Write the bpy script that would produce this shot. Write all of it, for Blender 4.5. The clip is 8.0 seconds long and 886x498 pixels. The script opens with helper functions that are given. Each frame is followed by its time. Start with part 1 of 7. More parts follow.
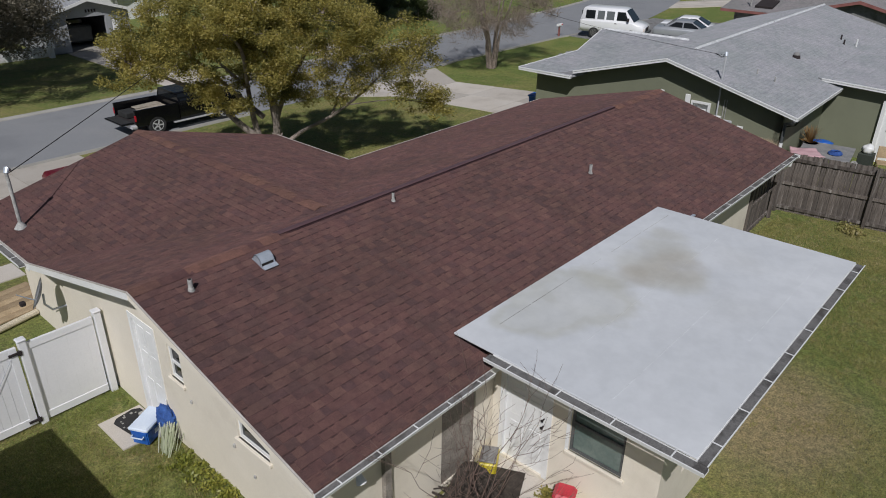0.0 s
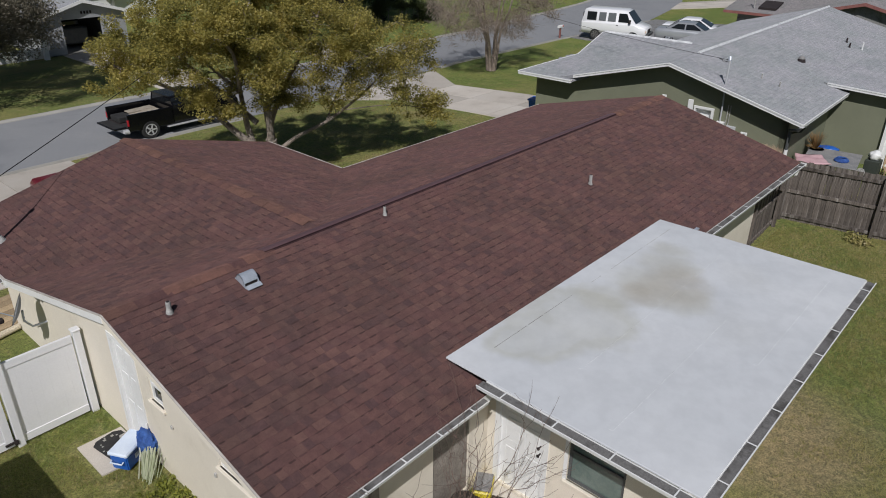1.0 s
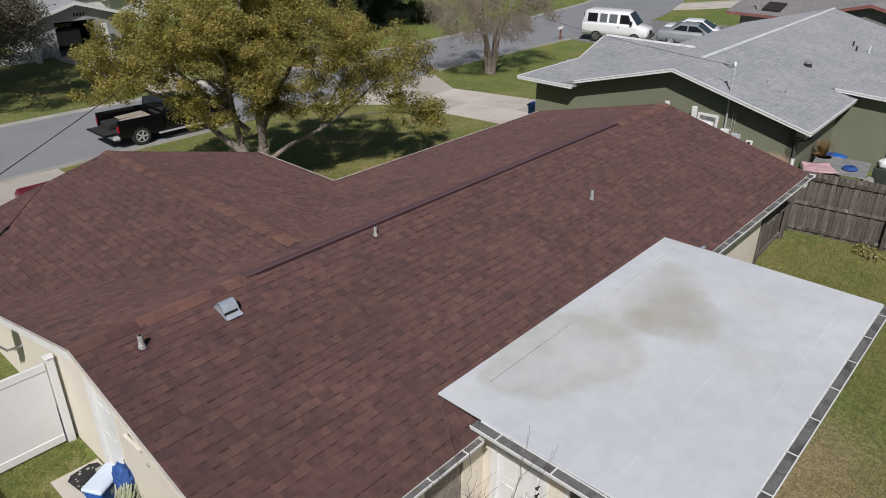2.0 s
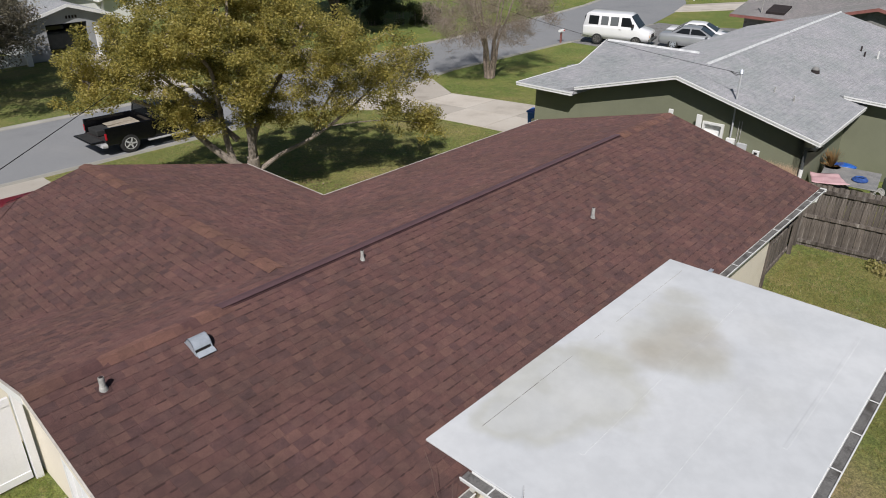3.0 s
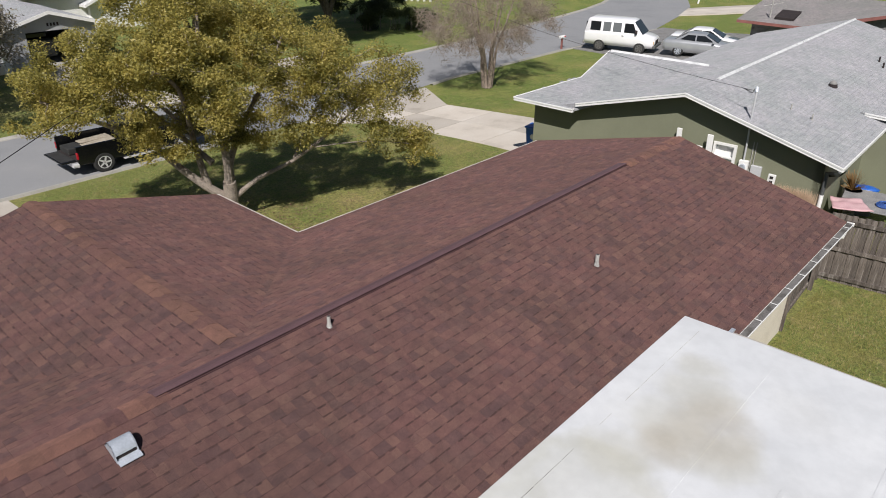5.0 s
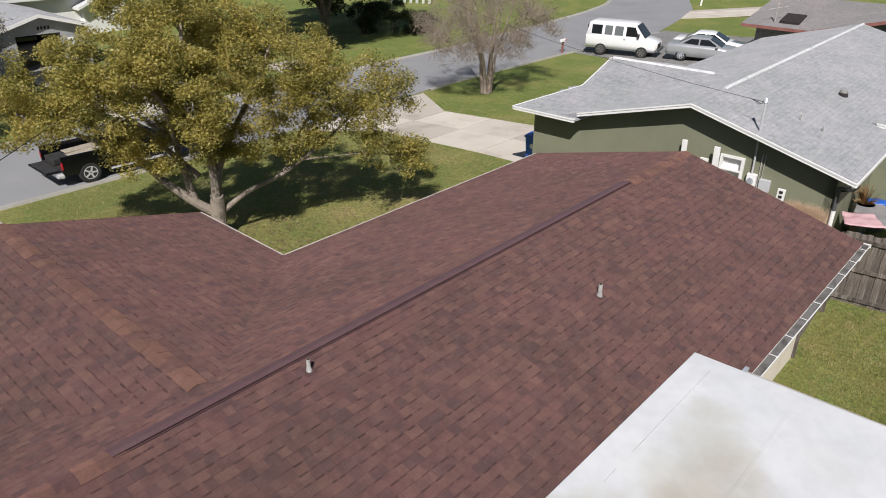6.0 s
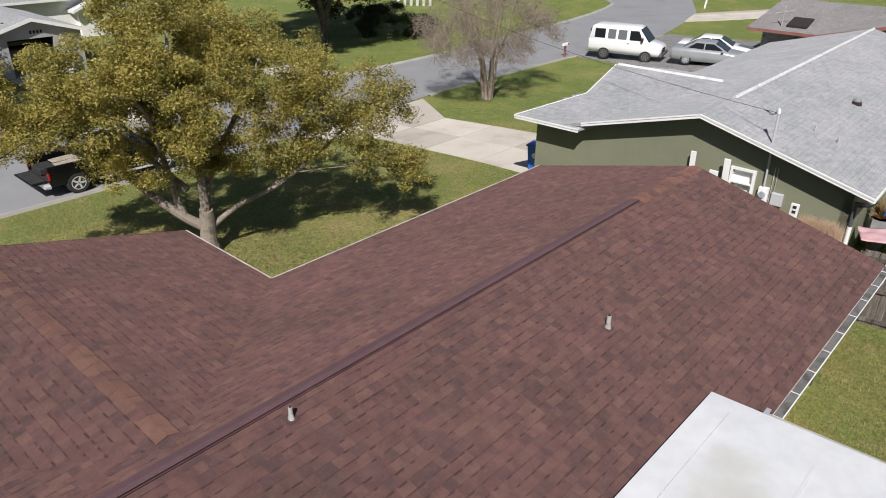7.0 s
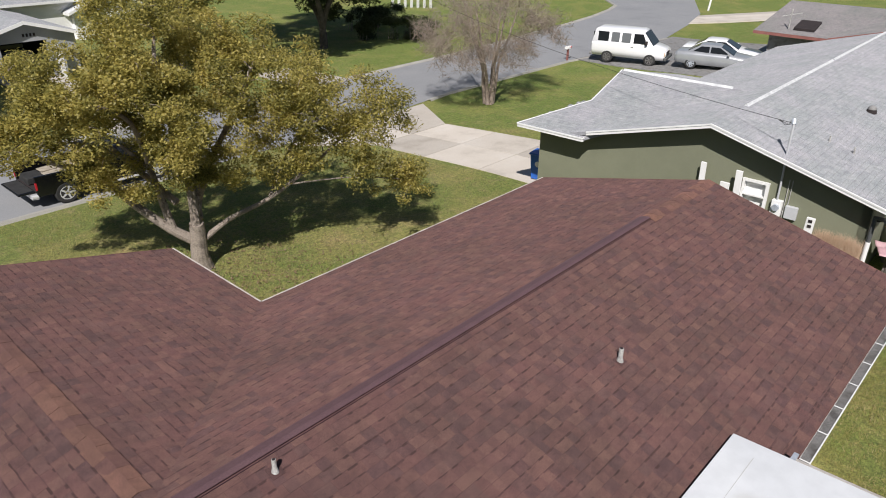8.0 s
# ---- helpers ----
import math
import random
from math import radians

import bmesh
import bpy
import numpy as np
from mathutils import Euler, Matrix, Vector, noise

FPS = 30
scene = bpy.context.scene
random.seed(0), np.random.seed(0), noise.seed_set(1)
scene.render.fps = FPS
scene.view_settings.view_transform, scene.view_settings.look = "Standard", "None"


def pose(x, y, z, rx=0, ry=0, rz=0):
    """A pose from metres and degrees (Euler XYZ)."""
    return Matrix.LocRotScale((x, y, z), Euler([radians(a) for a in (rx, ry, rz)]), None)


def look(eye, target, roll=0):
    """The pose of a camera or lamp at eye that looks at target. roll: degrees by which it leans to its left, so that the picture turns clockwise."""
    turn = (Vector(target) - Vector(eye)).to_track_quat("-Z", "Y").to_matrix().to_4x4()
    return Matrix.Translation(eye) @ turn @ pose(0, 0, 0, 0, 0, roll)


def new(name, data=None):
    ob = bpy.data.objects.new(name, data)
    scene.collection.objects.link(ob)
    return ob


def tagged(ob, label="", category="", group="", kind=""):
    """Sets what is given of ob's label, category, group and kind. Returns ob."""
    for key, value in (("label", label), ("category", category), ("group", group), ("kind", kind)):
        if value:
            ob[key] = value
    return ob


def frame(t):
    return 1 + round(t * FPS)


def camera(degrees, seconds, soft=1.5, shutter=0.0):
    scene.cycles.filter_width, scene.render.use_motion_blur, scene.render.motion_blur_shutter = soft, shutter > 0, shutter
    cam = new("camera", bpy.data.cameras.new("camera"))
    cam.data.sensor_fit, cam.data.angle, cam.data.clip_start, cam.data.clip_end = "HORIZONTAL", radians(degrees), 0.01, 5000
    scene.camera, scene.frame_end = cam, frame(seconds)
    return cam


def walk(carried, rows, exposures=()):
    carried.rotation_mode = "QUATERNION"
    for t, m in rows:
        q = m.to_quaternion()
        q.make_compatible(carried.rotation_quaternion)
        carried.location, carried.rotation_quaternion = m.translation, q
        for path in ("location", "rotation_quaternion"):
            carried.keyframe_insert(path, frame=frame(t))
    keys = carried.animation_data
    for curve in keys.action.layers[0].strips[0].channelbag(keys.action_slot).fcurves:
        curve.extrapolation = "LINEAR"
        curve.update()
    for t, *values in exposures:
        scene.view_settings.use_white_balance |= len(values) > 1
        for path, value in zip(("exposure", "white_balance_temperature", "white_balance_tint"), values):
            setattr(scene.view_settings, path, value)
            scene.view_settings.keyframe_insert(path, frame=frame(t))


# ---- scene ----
cam = camera(64.3, 8.0, soft=1.0)
PATH = [
    (0, (-3.462, -8.991, 8.803), (-2.124, -7.804, 7.908), 0.7),
    (0.5, (-3.217, -8.887, 8.824), (-1.882, -7.698, 7.928), 0.6),
    (1, (-2.938, -8.71, 8.84), (-1.603, -7.52, 7.944), 0.7),
    (1.5, (-2.636, -8.514, 8.875), (-1.303, -7.324, 7.977), 0.6),
    (3, (-1.588, -7.847, 8.941), (-0.257, -6.656, 8.043), 0.7),
    (3.5, (-1.209, -7.614, 8.946), (0.122, -6.42, 8.049), 0.6),
    (4, (-0.84, -7.363, 8.999), (0.49, -6.17, 8.1), 0.7),
    (4.5, (-0.449, -7.104, 9.005), (0.881, -5.91, 8.107), 0.6),
    (6, (0.716, -6.336, 9.09), (2.044, -5.14, 8.192), 0.6),
    (6.5, (1.067, -6.061, 9.098), (2.394, -4.864, 8.201), 0.6),
    (7, (1.414, -5.793, 9.102), (2.74, -4.594, 8.207), 0.6),
    (7.5, (1.728, -5.514, 9.109), (3.055, -4.315, 8.214), 0.6),
    (8, (2.036, -5.247, 9.101), (3.362, -4.045, 8.207), 0.6),
]
EXPOSURES = [(0.0, -0.44, 6200, 11), (1.5, -0.27, 6330, 11), (3.0, 0.03, 6500, 10.5), (4.5, 0.2, 6600, 11), (6.5, 0.31, 6600, 11.5), (8.0, 0.34, 6550, 11.5)]
walk(cam, [(t, look(eye, target, roll)) for t, eye, target, roll in PATH], EXPOSURES)

# ---- world and sun ----
TO_SUN = Vector((-0.579, -0.393, 0.714))
world = bpy.data.worlds.new("sky")
scene.world = world
world.use_nodes = True
wn = world.node_tree
sky = wn.nodes.new("ShaderNodeTexSky")
sky.sky_type = "NISHITA"
sky.sun_disc = False
sky.sun_elevation = math.asin(0.714)
sky.sun_rotation = math.atan2(-0.579, -0.393) % (2 * math.pi)
sky.air_density, sky.dust_density, sky.ozone_density = 1.0, 0.6, 1.0
wn.links.new(sky.outputs[0], wn.nodes["Background"].inputs[0])
wn.nodes["Background"].inputs[1].default_value = 0.041
sun_data = bpy.data.lights.new("sun", "SUN")
sun_data.energy, sun_data.angle, sun_data.color = 4.4, radians(0.53), (1.0, 0.965, 0.93)
sun = new("sun", sun_data)
sun.matrix_world = look(TO_SUN * 60, (0, 0, 0))

# ---- materials ----
def node_mat(name):
    m = bpy.data.materials.new(name)
    m.use_nodes = True
    return m, m.node_tree.nodes, m.node_tree.links, m.node_tree.nodes["Principled BSDF"]


def noise_node(n, l, vec, scale, detail=4.0, rough=0.6):
    t = n.new("ShaderNodeTexNoise")
    t.inputs["Scale"].default_value, t.inputs["Detail"].default_value, t.inputs["Roughness"].default_value = scale, detail, rough
    l.new(vec, t.inputs["Vector"])
    return t.outputs["Fac"]


def ramp_node(n, l, fac, stops):
    r = n.new("ShaderNodeValToRGB")
    r.color_ramp.interpolation = "EASE"
    el = r.color_ramp.elements
    el[0].position, el[0].color = stops[0][0], (*stops[0][1], 1)
    el[1].position, el[1].color = stops[-1][0], (*stops[-1][1], 1)
    for p, c in stops[1:-1]:
        e = el.new(p)
        e.color = (*c, 1)
    l.new(fac, r.inputs[0])
    return r.outputs[0]


def mix_node(n, l, fac, a, b, mode="MIX"):
    m = n.new("ShaderNodeMix")
    m.data_type, m.blend_type = "RGBA", mode
    for sock, v in ((m.inputs[0], fac), (m.inputs[6], a), (m.inputs[7], b)):
        if isinstance(v, (int, float)):
            sock.default_value = v
        elif isinstance(v, tuple):
            sock.default_value = (*v, 1)
        else:
            l.new(v, sock)
    return m.outputs[2]


def surface(name, stops, big=0.8, fine=25.0, rough=0.85, bump=0.2, metal=0.0, grain=0.25, depth=0.01, per=None, coat=0.0, stretch=1.0):
    """A surface with slow stains and fine grain. per: 'object' or 'island' adds a shift of tone from piece to piece."""
    m, n, l, b = node_mat(name)
    vec = n.new("ShaderNodeTexCoord").outputs["Object"]
    if stretch != 1.0:
        sc = n.new("ShaderNodeVectorMath")
        sc.operation = "MULTIPLY"
        sc.inputs[1].default_value = (1.0, 1.0, stretch)
        l.new(vec, sc.inputs[0])
        vec = sc.outputs[0]
    slow = noise_node(n, l, vec, big, 5.0, 0.6)
    quick = noise_node(n, l, vec, fine, 4.0, 0.65)
    col = ramp_node(n, l, slow, [(0.3 + 0.4 * i / max(1, len(stops) - 1), c) for i, c in enumerate(stops)] if len(stops) > 1 else [(0.0, stops[0]), (1.0, stops[0])])
    tone = ramp_node(n, l, quick, [(0.25, (1 - grain,) * 3), (0.75, (1 + grain,) * 3)])
    col = mix_node(n, l, 1.0, col, tone, "MULTIPLY")
    if per:
        src = n.new("ShaderNodeObjectInfo").outputs["Random"] if per == "object" else n.new("ShaderNodeNewGeometry").outputs["Random Per Island"]
        col = mix_node(n, l, 1.0, col, ramp_node(n, l, src, [(0.0, (0.78,) * 3), (1.0, (1.2,) * 3)]), "MULTIPLY")
    l.new(col, b.inputs["Base Color"])
    b.inputs["Roughness"].default_value, b.inputs["Metallic"].default_value = rough, metal
    if coat:
        b.inputs["Coat Weight"].default_value, b.inputs["Coat Roughness"].default_value = coat, 0.06
    if bump:
        bp = n.new("ShaderNodeBump")
        bp.inputs["Strength"].default_value, bp.inputs["Distance"].default_value = bump, depth
        l.new(quick, bp.inputs["Height"])
        l.new(bp.outputs[0], b.inputs["Normal"])
    return m


def shingle_mat(name, stops, source, slow_amount=0.1, grit_scale=160.0):
    """Mineral granules: each tab has its own blend of red, brown and grey granules."""
    m, n, l, b = node_mat(name)
    vec = n.new("ShaderNodeTexCoord").outputs["Object"]
    geo = n.new("ShaderNodeNewGeometry")
    rnd = n.new("ShaderNodeObjectInfo").outputs["Random"] if source == "object" else geo.outputs["Random Per Island"]
    col = ramp_node(n, l, rnd, [(i / (len(stops) - 1), c) for i, c in enumerate(stops)])
    grit = noise_node(n, l, vec, grit_scale, 2.0, 0.7)
    blot = noise_node(n, l, geo.outputs["Position"], 0.7, 5.0, 0.62)
    patch = noise_node(n, l, geo.outputs["Position"], 6.0, 3.0, 0.6)
    col = mix_node(n, l, 1.0, col, ramp_node(n, l, grit, [(0.25, (0.6,) * 3), (0.75, (1.4,) * 3)]), "MULTIPLY")
    col = mix_node(n, l, 1.0, col, ramp_node(n, l, blot, [(0.3, (1 - slow_amount, 1 - 0.7 * slow_amount, 1 - 0.9 * slow_amount)), (0.7, (1 + slow_amount, 1 + 0.6 * slow_amount, 1 + 0.8 * slow_amount))]), "MULTIPLY")
    col = mix_node(n, l, 1.0, col, ramp_node(n, l, patch, [(0.3, (0.87, 0.87, 0.89)), (0.7, (1.13, 1.11, 1.09))]), "MULTIPLY")
    l.new(col, b.inputs["Base Color"])
    b.inputs["Roughness"].default_value = 0.92
    b.inputs["Diffuse Roughness"].default_value = 1.0
    b.inputs["Specular IOR Level"].default_value = 0.3
    bp = n.new("ShaderNodeBump")
    bp.inputs["Strength"].default_value, bp.inputs["Distance"].default_value = 0.5, 0.004
    l.new(grit, bp.inputs["Height"])
    l.new(bp.outputs[0], b.inputs["Normal"])
    return m


def leaf_mat(name, stops, trans=0.3):
    m, n, l, b = node_mat(name)
    rnd = n.new("ShaderNodeNewGeometry")
    slow = noise_node(n, l, rnd.outputs["Position"], 0.9, 3.0, 0.6)
    mixv = n.new("ShaderNodeMath")
    mixv.operation = "MULTIPLY_ADD"
    mixv.inputs[1].default_value = 0.55
    l.new(rnd.outputs["Random Per Island"], mixv.inputs[0])
    sub = n.new("ShaderNodeMath")
    sub.operation = "MULTIPLY_ADD"
    sub.inputs[1].default_value, sub.inputs[2].default_value = 1.3, -0.38
    l.new(slow, sub.inputs[0])
    l.new(sub.outputs[0], mixv.inputs[2])
    col = ramp_node(n, l, mixv.outputs[0], [(i / (len(stops) - 1), c) for i, c in enumerate(stops)])
    l.new(col, b.inputs["Base Color"])
    b.inputs["Roughness"].default_value = 0.5
    tr = n.new("ShaderNodeBsdfTranslucent")
    l.new(col, tr.inputs["Color"])
    mx = n.new("ShaderNodeMixShader")
    mx.inputs[0].default_value = trans
    l.new(b.outputs[0], mx.inputs[1])
    l.new(tr.outputs[0], mx.inputs[2])
    l.new(mx.outputs[0], n["Material Output"].inputs["Surface"])
    return m


def worn_patch(n, l, dist):
    """1 inside about a metre, fading to 0 at three metres."""
    m = n.new("ShaderNodeMapRange")
    m.interpolation_type = "SMOOTHSTEP"
    m.inputs["From Min"].default_value, m.inputs["From Max"].default_value = 1.9, 3.7
    m.inputs["To Min"].default_value, m.inputs["To Max"].default_value = 0.8, 0.0
    l.new(dist, m.inputs["Value"])
    return m.outputs["Result"]


def lawn_mat(name, seed=0.0):
    m, n, l, b = node_mat(name)
    vec = n.new("ShaderNodeTexCoord").outputs["Object"]
    a = noise_node(n, l, vec, 0.28, 5.0, 0.65)
    c = noise_node(n, l, vec, 2.2, 5.0, 0.7)
    d = noise_node(n, l, vec, 28.0, 4.0, 0.75)
    col = ramp_node(n, l, a, [(0.3, (0.31, 0.255, 0.108)), (0.42, (0.238, 0.235, 0.072)), (0.55, (0.168, 0.203, 0.05)), (0.7, (0.21, 0.223, 0.063))])
    dry = ramp_node(n, l, c, [(0.48, (0.0,) * 3), (0.72, (0.65,) * 3)])
    col = mix_node(n, l, dry, col, (0.32, 0.25, 0.125))
    # the watered lots further along the street are greener
    sep = n.new("ShaderNodeSeparateXYZ")
    l.new(vec, sep.inputs[0])
    green = n.new("ShaderNodeMapRange")
    green.inputs["From Min"].default_value, green.inputs["From Max"].default_value = 19.0, 27.0
    l.new(sep.outputs["X"], green.inputs["Value"])
    col = mix_node(n, l, green.outputs["Result"], col, mix_node(n, l, 1.0, col, (0.86, 0.97, 0.78), "MULTIPLY"))
    # worn ground beside the patio room
    worn = n.new("ShaderNodeVectorMath")
    worn.operation = "DISTANCE"
    worn.inputs[1].default_value = (8.2, -6.6, 0.35)
    l.new(vec, worn.inputs[0])
    far = n.new("ShaderNodeMath")
    far.operation = "MULTIPLY_ADD"
    far.inputs[1].default_value = 2.2
    l.new(c, far.inputs[0])
    l.new(worn.outputs["Value"], far.inputs[2])
    col = mix_node(n, l, worn_patch(n, l, far.outputs[0]), col, (0.33, 0.255, 0.15))
    col = mix_node(n, l, 1.0, col, ramp_node(n, l, d, [(0.25, (0.42,) * 3), (0.75, (1.55,) * 3)]), "MULTIPLY")
    tuft = noise_node(n, l, vec, 9.0, 3.0, 0.6)
    col = mix_node(n, l, 1.0, col, ramp_node(n, l, tuft, [(0.3, (0.72, 0.76, 0.72)), (0.7, (1.24, 1.2, 1.15))]), "MULTIPLY")
    l.new(col, b.inputs["Base Color"])
    b.inputs["Roughness"].default_value = 0.95
    bp = n.new("ShaderNodeBump")
    bp.inputs["Strength"].default_value, bp.inputs["Distance"].default_value = 0.9, 0.05
    l.new(d, bp.inputs["Height"])
    l.new(bp.outputs[0], b.inputs["Normal"])
    return m


def patio_mat(name):
    """White roof coating with ponding stains and lap marks."""
    m, n, l, b = node_mat(name)
    vec = n.new("ShaderNodeTexCoord").outputs["Object"]
    a = noise_node(n, l, vec, 0.55, 5.0, 0.5)
    c = noise_node(n, l, vec, 3.5, 5.0, 0.6)
    d = noise_node(n, l, vec, 45.0, 3.0, 0.6)
    # the old pond: a dark core and a paler lobe with a soft edge
    wob = n.new("ShaderNodeMath")
    wob.operation = "MULTIPLY_ADD"
    wob.inputs[1].default_value, wob.inputs[2].default_value = 0.9, -0.45
    l.new(noise_node(n, l, vec, 1.5, 3.0, 0.5), wob.inputs[0])

    def pond(spots, stops):
        low = None
        for cx, cy, r in spots:
            v = n.new("ShaderNodeVectorMath")
            v.operation = "DISTANCE"
            l.new(vec, v.inputs[0])
            v.inputs[1].default_value = (cx, cy, 3.0)
            q = n.new("ShaderNodeMath")
            q.operation = "MULTIPLY_ADD"
            l.new(v.outputs["Value"], q.inputs[0])
            q.inputs[1].default_value = 0.6 / r
            l.new(wob.outputs[0], q.inputs[2])
            if low is None:
                low = q.outputs[0]
            else:
                mn = n.new("ShaderNodeMath")
                mn.operation = "SMOOTH_MIN"
                mn.inputs[2].default_value = 0.22
                l.new(low, mn.inputs[0])
                l.new(q.outputs[0], mn.inputs[1])
                low = mn.outputs[0]
        return ramp_node(n, l, low, [(p * 0.6, (k,) * 3) for p, k in stops])
    core = pond(((7.2, -4.68, 0.5), (7.6, -4.68, 0.42), (6.85, -4.45, 0.36)), [(0.0, 0.75), (0.5, 0.6), (1.55, 0.0)])
    tail = pond(((7.95, -4.3, 0.45), (8.55, -4.05, 0.3), (7.15, -4.3, 0.5), (6.25, -4.08, 0.36), (7.0, -5.0, 0.42)), [(0.0, 0.5), (0.7, 0.42), (1.6, 0.0)])
    lobe = pond(((5.35, -4.1, 0.72), (4.7, -4.05, 0.56), (4.15, -3.8, 0.36), (5.5, -4.5, 0.4)), [(0.0, 0.28), (0.75, 0.36), (1.0, 0.52), (1.5, 0.0)])
    far_lobe = pond(((6.9, -6.0, 0.7), (8.6, -5.6, 0.6)), [(0.0, 0.22), (1.2, 0.0)])
    col = ramp_node(n, l, a, [(0.3, (0.575, 0.592, 0.612)), (0.7, (0.65, 0.664, 0.68))])
    col = mix_node(n, l, far_lobe, col, (0.5, 0.5, 0.48))
    col = mix_node(n, l, lobe, col, (0.455, 0.45, 0.385))
    col = mix_node(n, l, tail, col, (0.45, 0.44, 0.37))
    col = mix_node(n, l, core, col, (0.425, 0.395, 0.335))
    col = mix_node(n, l, 1.0, col, ramp_node(n, l, c, [(0.3, (0.95,) * 3), (0.7, (1.04,) * 3)]), "MULTIPLY")
    l.new(col, b.inputs["Base Color"])
    b.inputs["Roughness"].default_value = 0.62
    bp = n.new("ShaderNodeBump")
    bp.inputs["Strength"].default_value, bp.inputs["Distance"].default_value = 0.12, 0.01
    l.new(d, bp.inputs["Height"])
    l.new(bp.outputs[0], b.inputs["Normal"])
    return m


def glass_mat(name, tint=(0.012, 0.014, 0.016), rough=0.06):
    m, n, l, b = node_mat(name)
    b.inputs["Base Color"].default_value = (*tint, 1)
    b.inputs["Roughness"].default_value = rough
    b.inputs["IOR"].default_value = 1.4
    return m


ROOF_TONES = [(0.078, 0.0465, 0.0455), (0.0985, 0.053, 0.049), (0.106, 0.0575, 0.0515), (0.09, 0.053, 0.0495), (0.118, 0.066, 0.057), (0.0985, 0.054, 0.049), (0.084, 0.049, 0.048)]
M_SHINGLE_FIELD = shingle_mat("shingle_field", ROOF_TONES, "island")
M_SHINGLE_PIECE = shingle_mat("shingle_piece", ROOF_TONES, "object")
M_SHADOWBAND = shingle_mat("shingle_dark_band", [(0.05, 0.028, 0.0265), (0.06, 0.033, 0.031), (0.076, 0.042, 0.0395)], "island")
M_COURSE = shingle_mat("shingle_course_shade", [(0.064, 0.0365, 0.035), (0.08, 0.045, 0.043)], "island")
M_CAP = shingle_mat("ridge_cap", [(0.086, 0.046, 0.044), (0.11, 0.059, 0.05), (0.135, 0.072, 0.057), (0.1, 0.054, 0.048), (0.138, 0.074, 0.058), (0.116, 0.063, 0.051), (0.15, 0.079, 0.058)], "object")
M_VENT = surface("ridge_vent_paint", [(0.116, 0.065, 0.072), (0.134, 0.076, 0.083)], 3, 60, 0.6, 0.05)
M_DARK = surface("dark_gap", [(0.02, 0.015, 0.016), (0.03, 0.022, 0.022)], 3, 60, 0.9, 0.05)
M_GREYROOF = shingle_mat("grey_shingle", [(0.24, 0.25, 0.264), (0.254, 0.264, 0.278), (0.265, 0.275, 0.289), (0.258, 0.268, 0.282)], "island", 0.1, 55.0)
M_GREYBAND = shingle_mat("grey_lap_band", [(0.178, 0.184, 0.192), (0.215, 0.222, 0.231)], "island")
M_GREYCAP = surface("pale_ridge_coating", [(0.46, 0.47, 0.485), (0.68, 0.69, 0.7)], 5, 40, 0.7, 0.1)
M_PATIO = patio_mat("white_roof_coating")
M_STUCCO = surface("cream_stucco", [(0.66, 0.6, 0.5), (0.74, 0.68, 0.575), (0.77, 0.71, 0.605)], 0.9, 70, 0.9, 0.35, grain=0.07, depth=0.006)
M_EDGE = surface("weathered_drip_edge", [(0.42, 0.38, 0.34), (0.58, 0.54, 0.5)], 2.5, 40, 0.6, 0.05, grain=0.12)
M_MAROON = surface("dark_maroon_metal", [(0.032, 0.012, 0.018), (0.05, 0.02, 0.028)], 3, 50, 0.6, 0.05)
M_GREYPAINT = surface("pale_grey_paint", [(0.42, 0.43, 0.45), (0.5, 0.51, 0.53)], 1.0, 40, 0.7, 0.1, grain=0.06)
M_GARAGE = surface("dull_grey_siding", [(0.29, 0.3, 0.315), (0.35, 0.36, 0.375)], 1.0, 40, 0.75, 0.15, grain=0.08)
M_WHITE = surface("white_paint", [(0.74, 0.74, 0.73), (0.8, 0.8, 0.79)], 1.5, 40, 0.45, 0.04, grain=0.04)
M_VINYL = surface("white_vinyl", [(0.76, 0.76, 0.775), (0.8, 0.8, 0.81)], 1.2, 30, 0.4, 0.02, grain=0.025)
M_SILT = surface("gutter_silt", [(0.075, 0.07, 0.066), (0.16, 0.155, 0.15), (0.06, 0.054, 0.048)], 2.5, 40, 0.8, 0.25)
M_TROUGH = surface("weathered_trough", [(0.16, 0.16, 0.165), (0.24, 0.235, 0.23), (0.13, 0.12, 0.11)], 2.5, 40, 0.7, 0.15)
M_GALV = surface("galvanised_metal", [(0.42, 0.46, 0.52), (0.55, 0.59, 0.66)], 4, 50, 0.4, 0.05, metal=0.35, grain=0.08)
M_PIPE = surface("weathered_pipe", [(0.26, 0.255, 0.245), (0.48, 0.47, 0.45)], 9, 60, 0.7, 0.3)
M_LAWN = lawn_mat("lawn")
M_ROAD = surface("worn_asphalt", [(0.215, 0.22, 0.232), (0.25, 0.255, 0.265), (0.27, 0.272, 0.28)], 0.35, 60, 0.9, 0.3, grain=0.16)
M_CURB = surface("kerb_concrete", [(0.3, 0.29, 0.265), (0.37, 0.355, 0.325)], 1.2, 40, 0.9, 0.3, grain=0.15)
M_CONCRETE = surface("driveway_concrete", [(0.4, 0.36, 0.31), (0.5, 0.455, 0.4), (0.53, 0.49, 0.44)], 0.6, 45, 0.9, 0.25, grain=0.1, per="object")
M_BARK = surface("grey_bark", [(0.13, 0.105, 0.088), (0.29, 0.245, 0.205), (0.18, 0.15, 0.125)], 3.5, 35, 0.95, 0.8, grain=0.3, depth=0.02)
M_DARKBARK = surface("dark_bark", [(0.06, 0.05, 0.042), (0.12, 0.1, 0.085)], 3.5, 35, 0.95, 0.8, grain=0.3, depth=0.02)
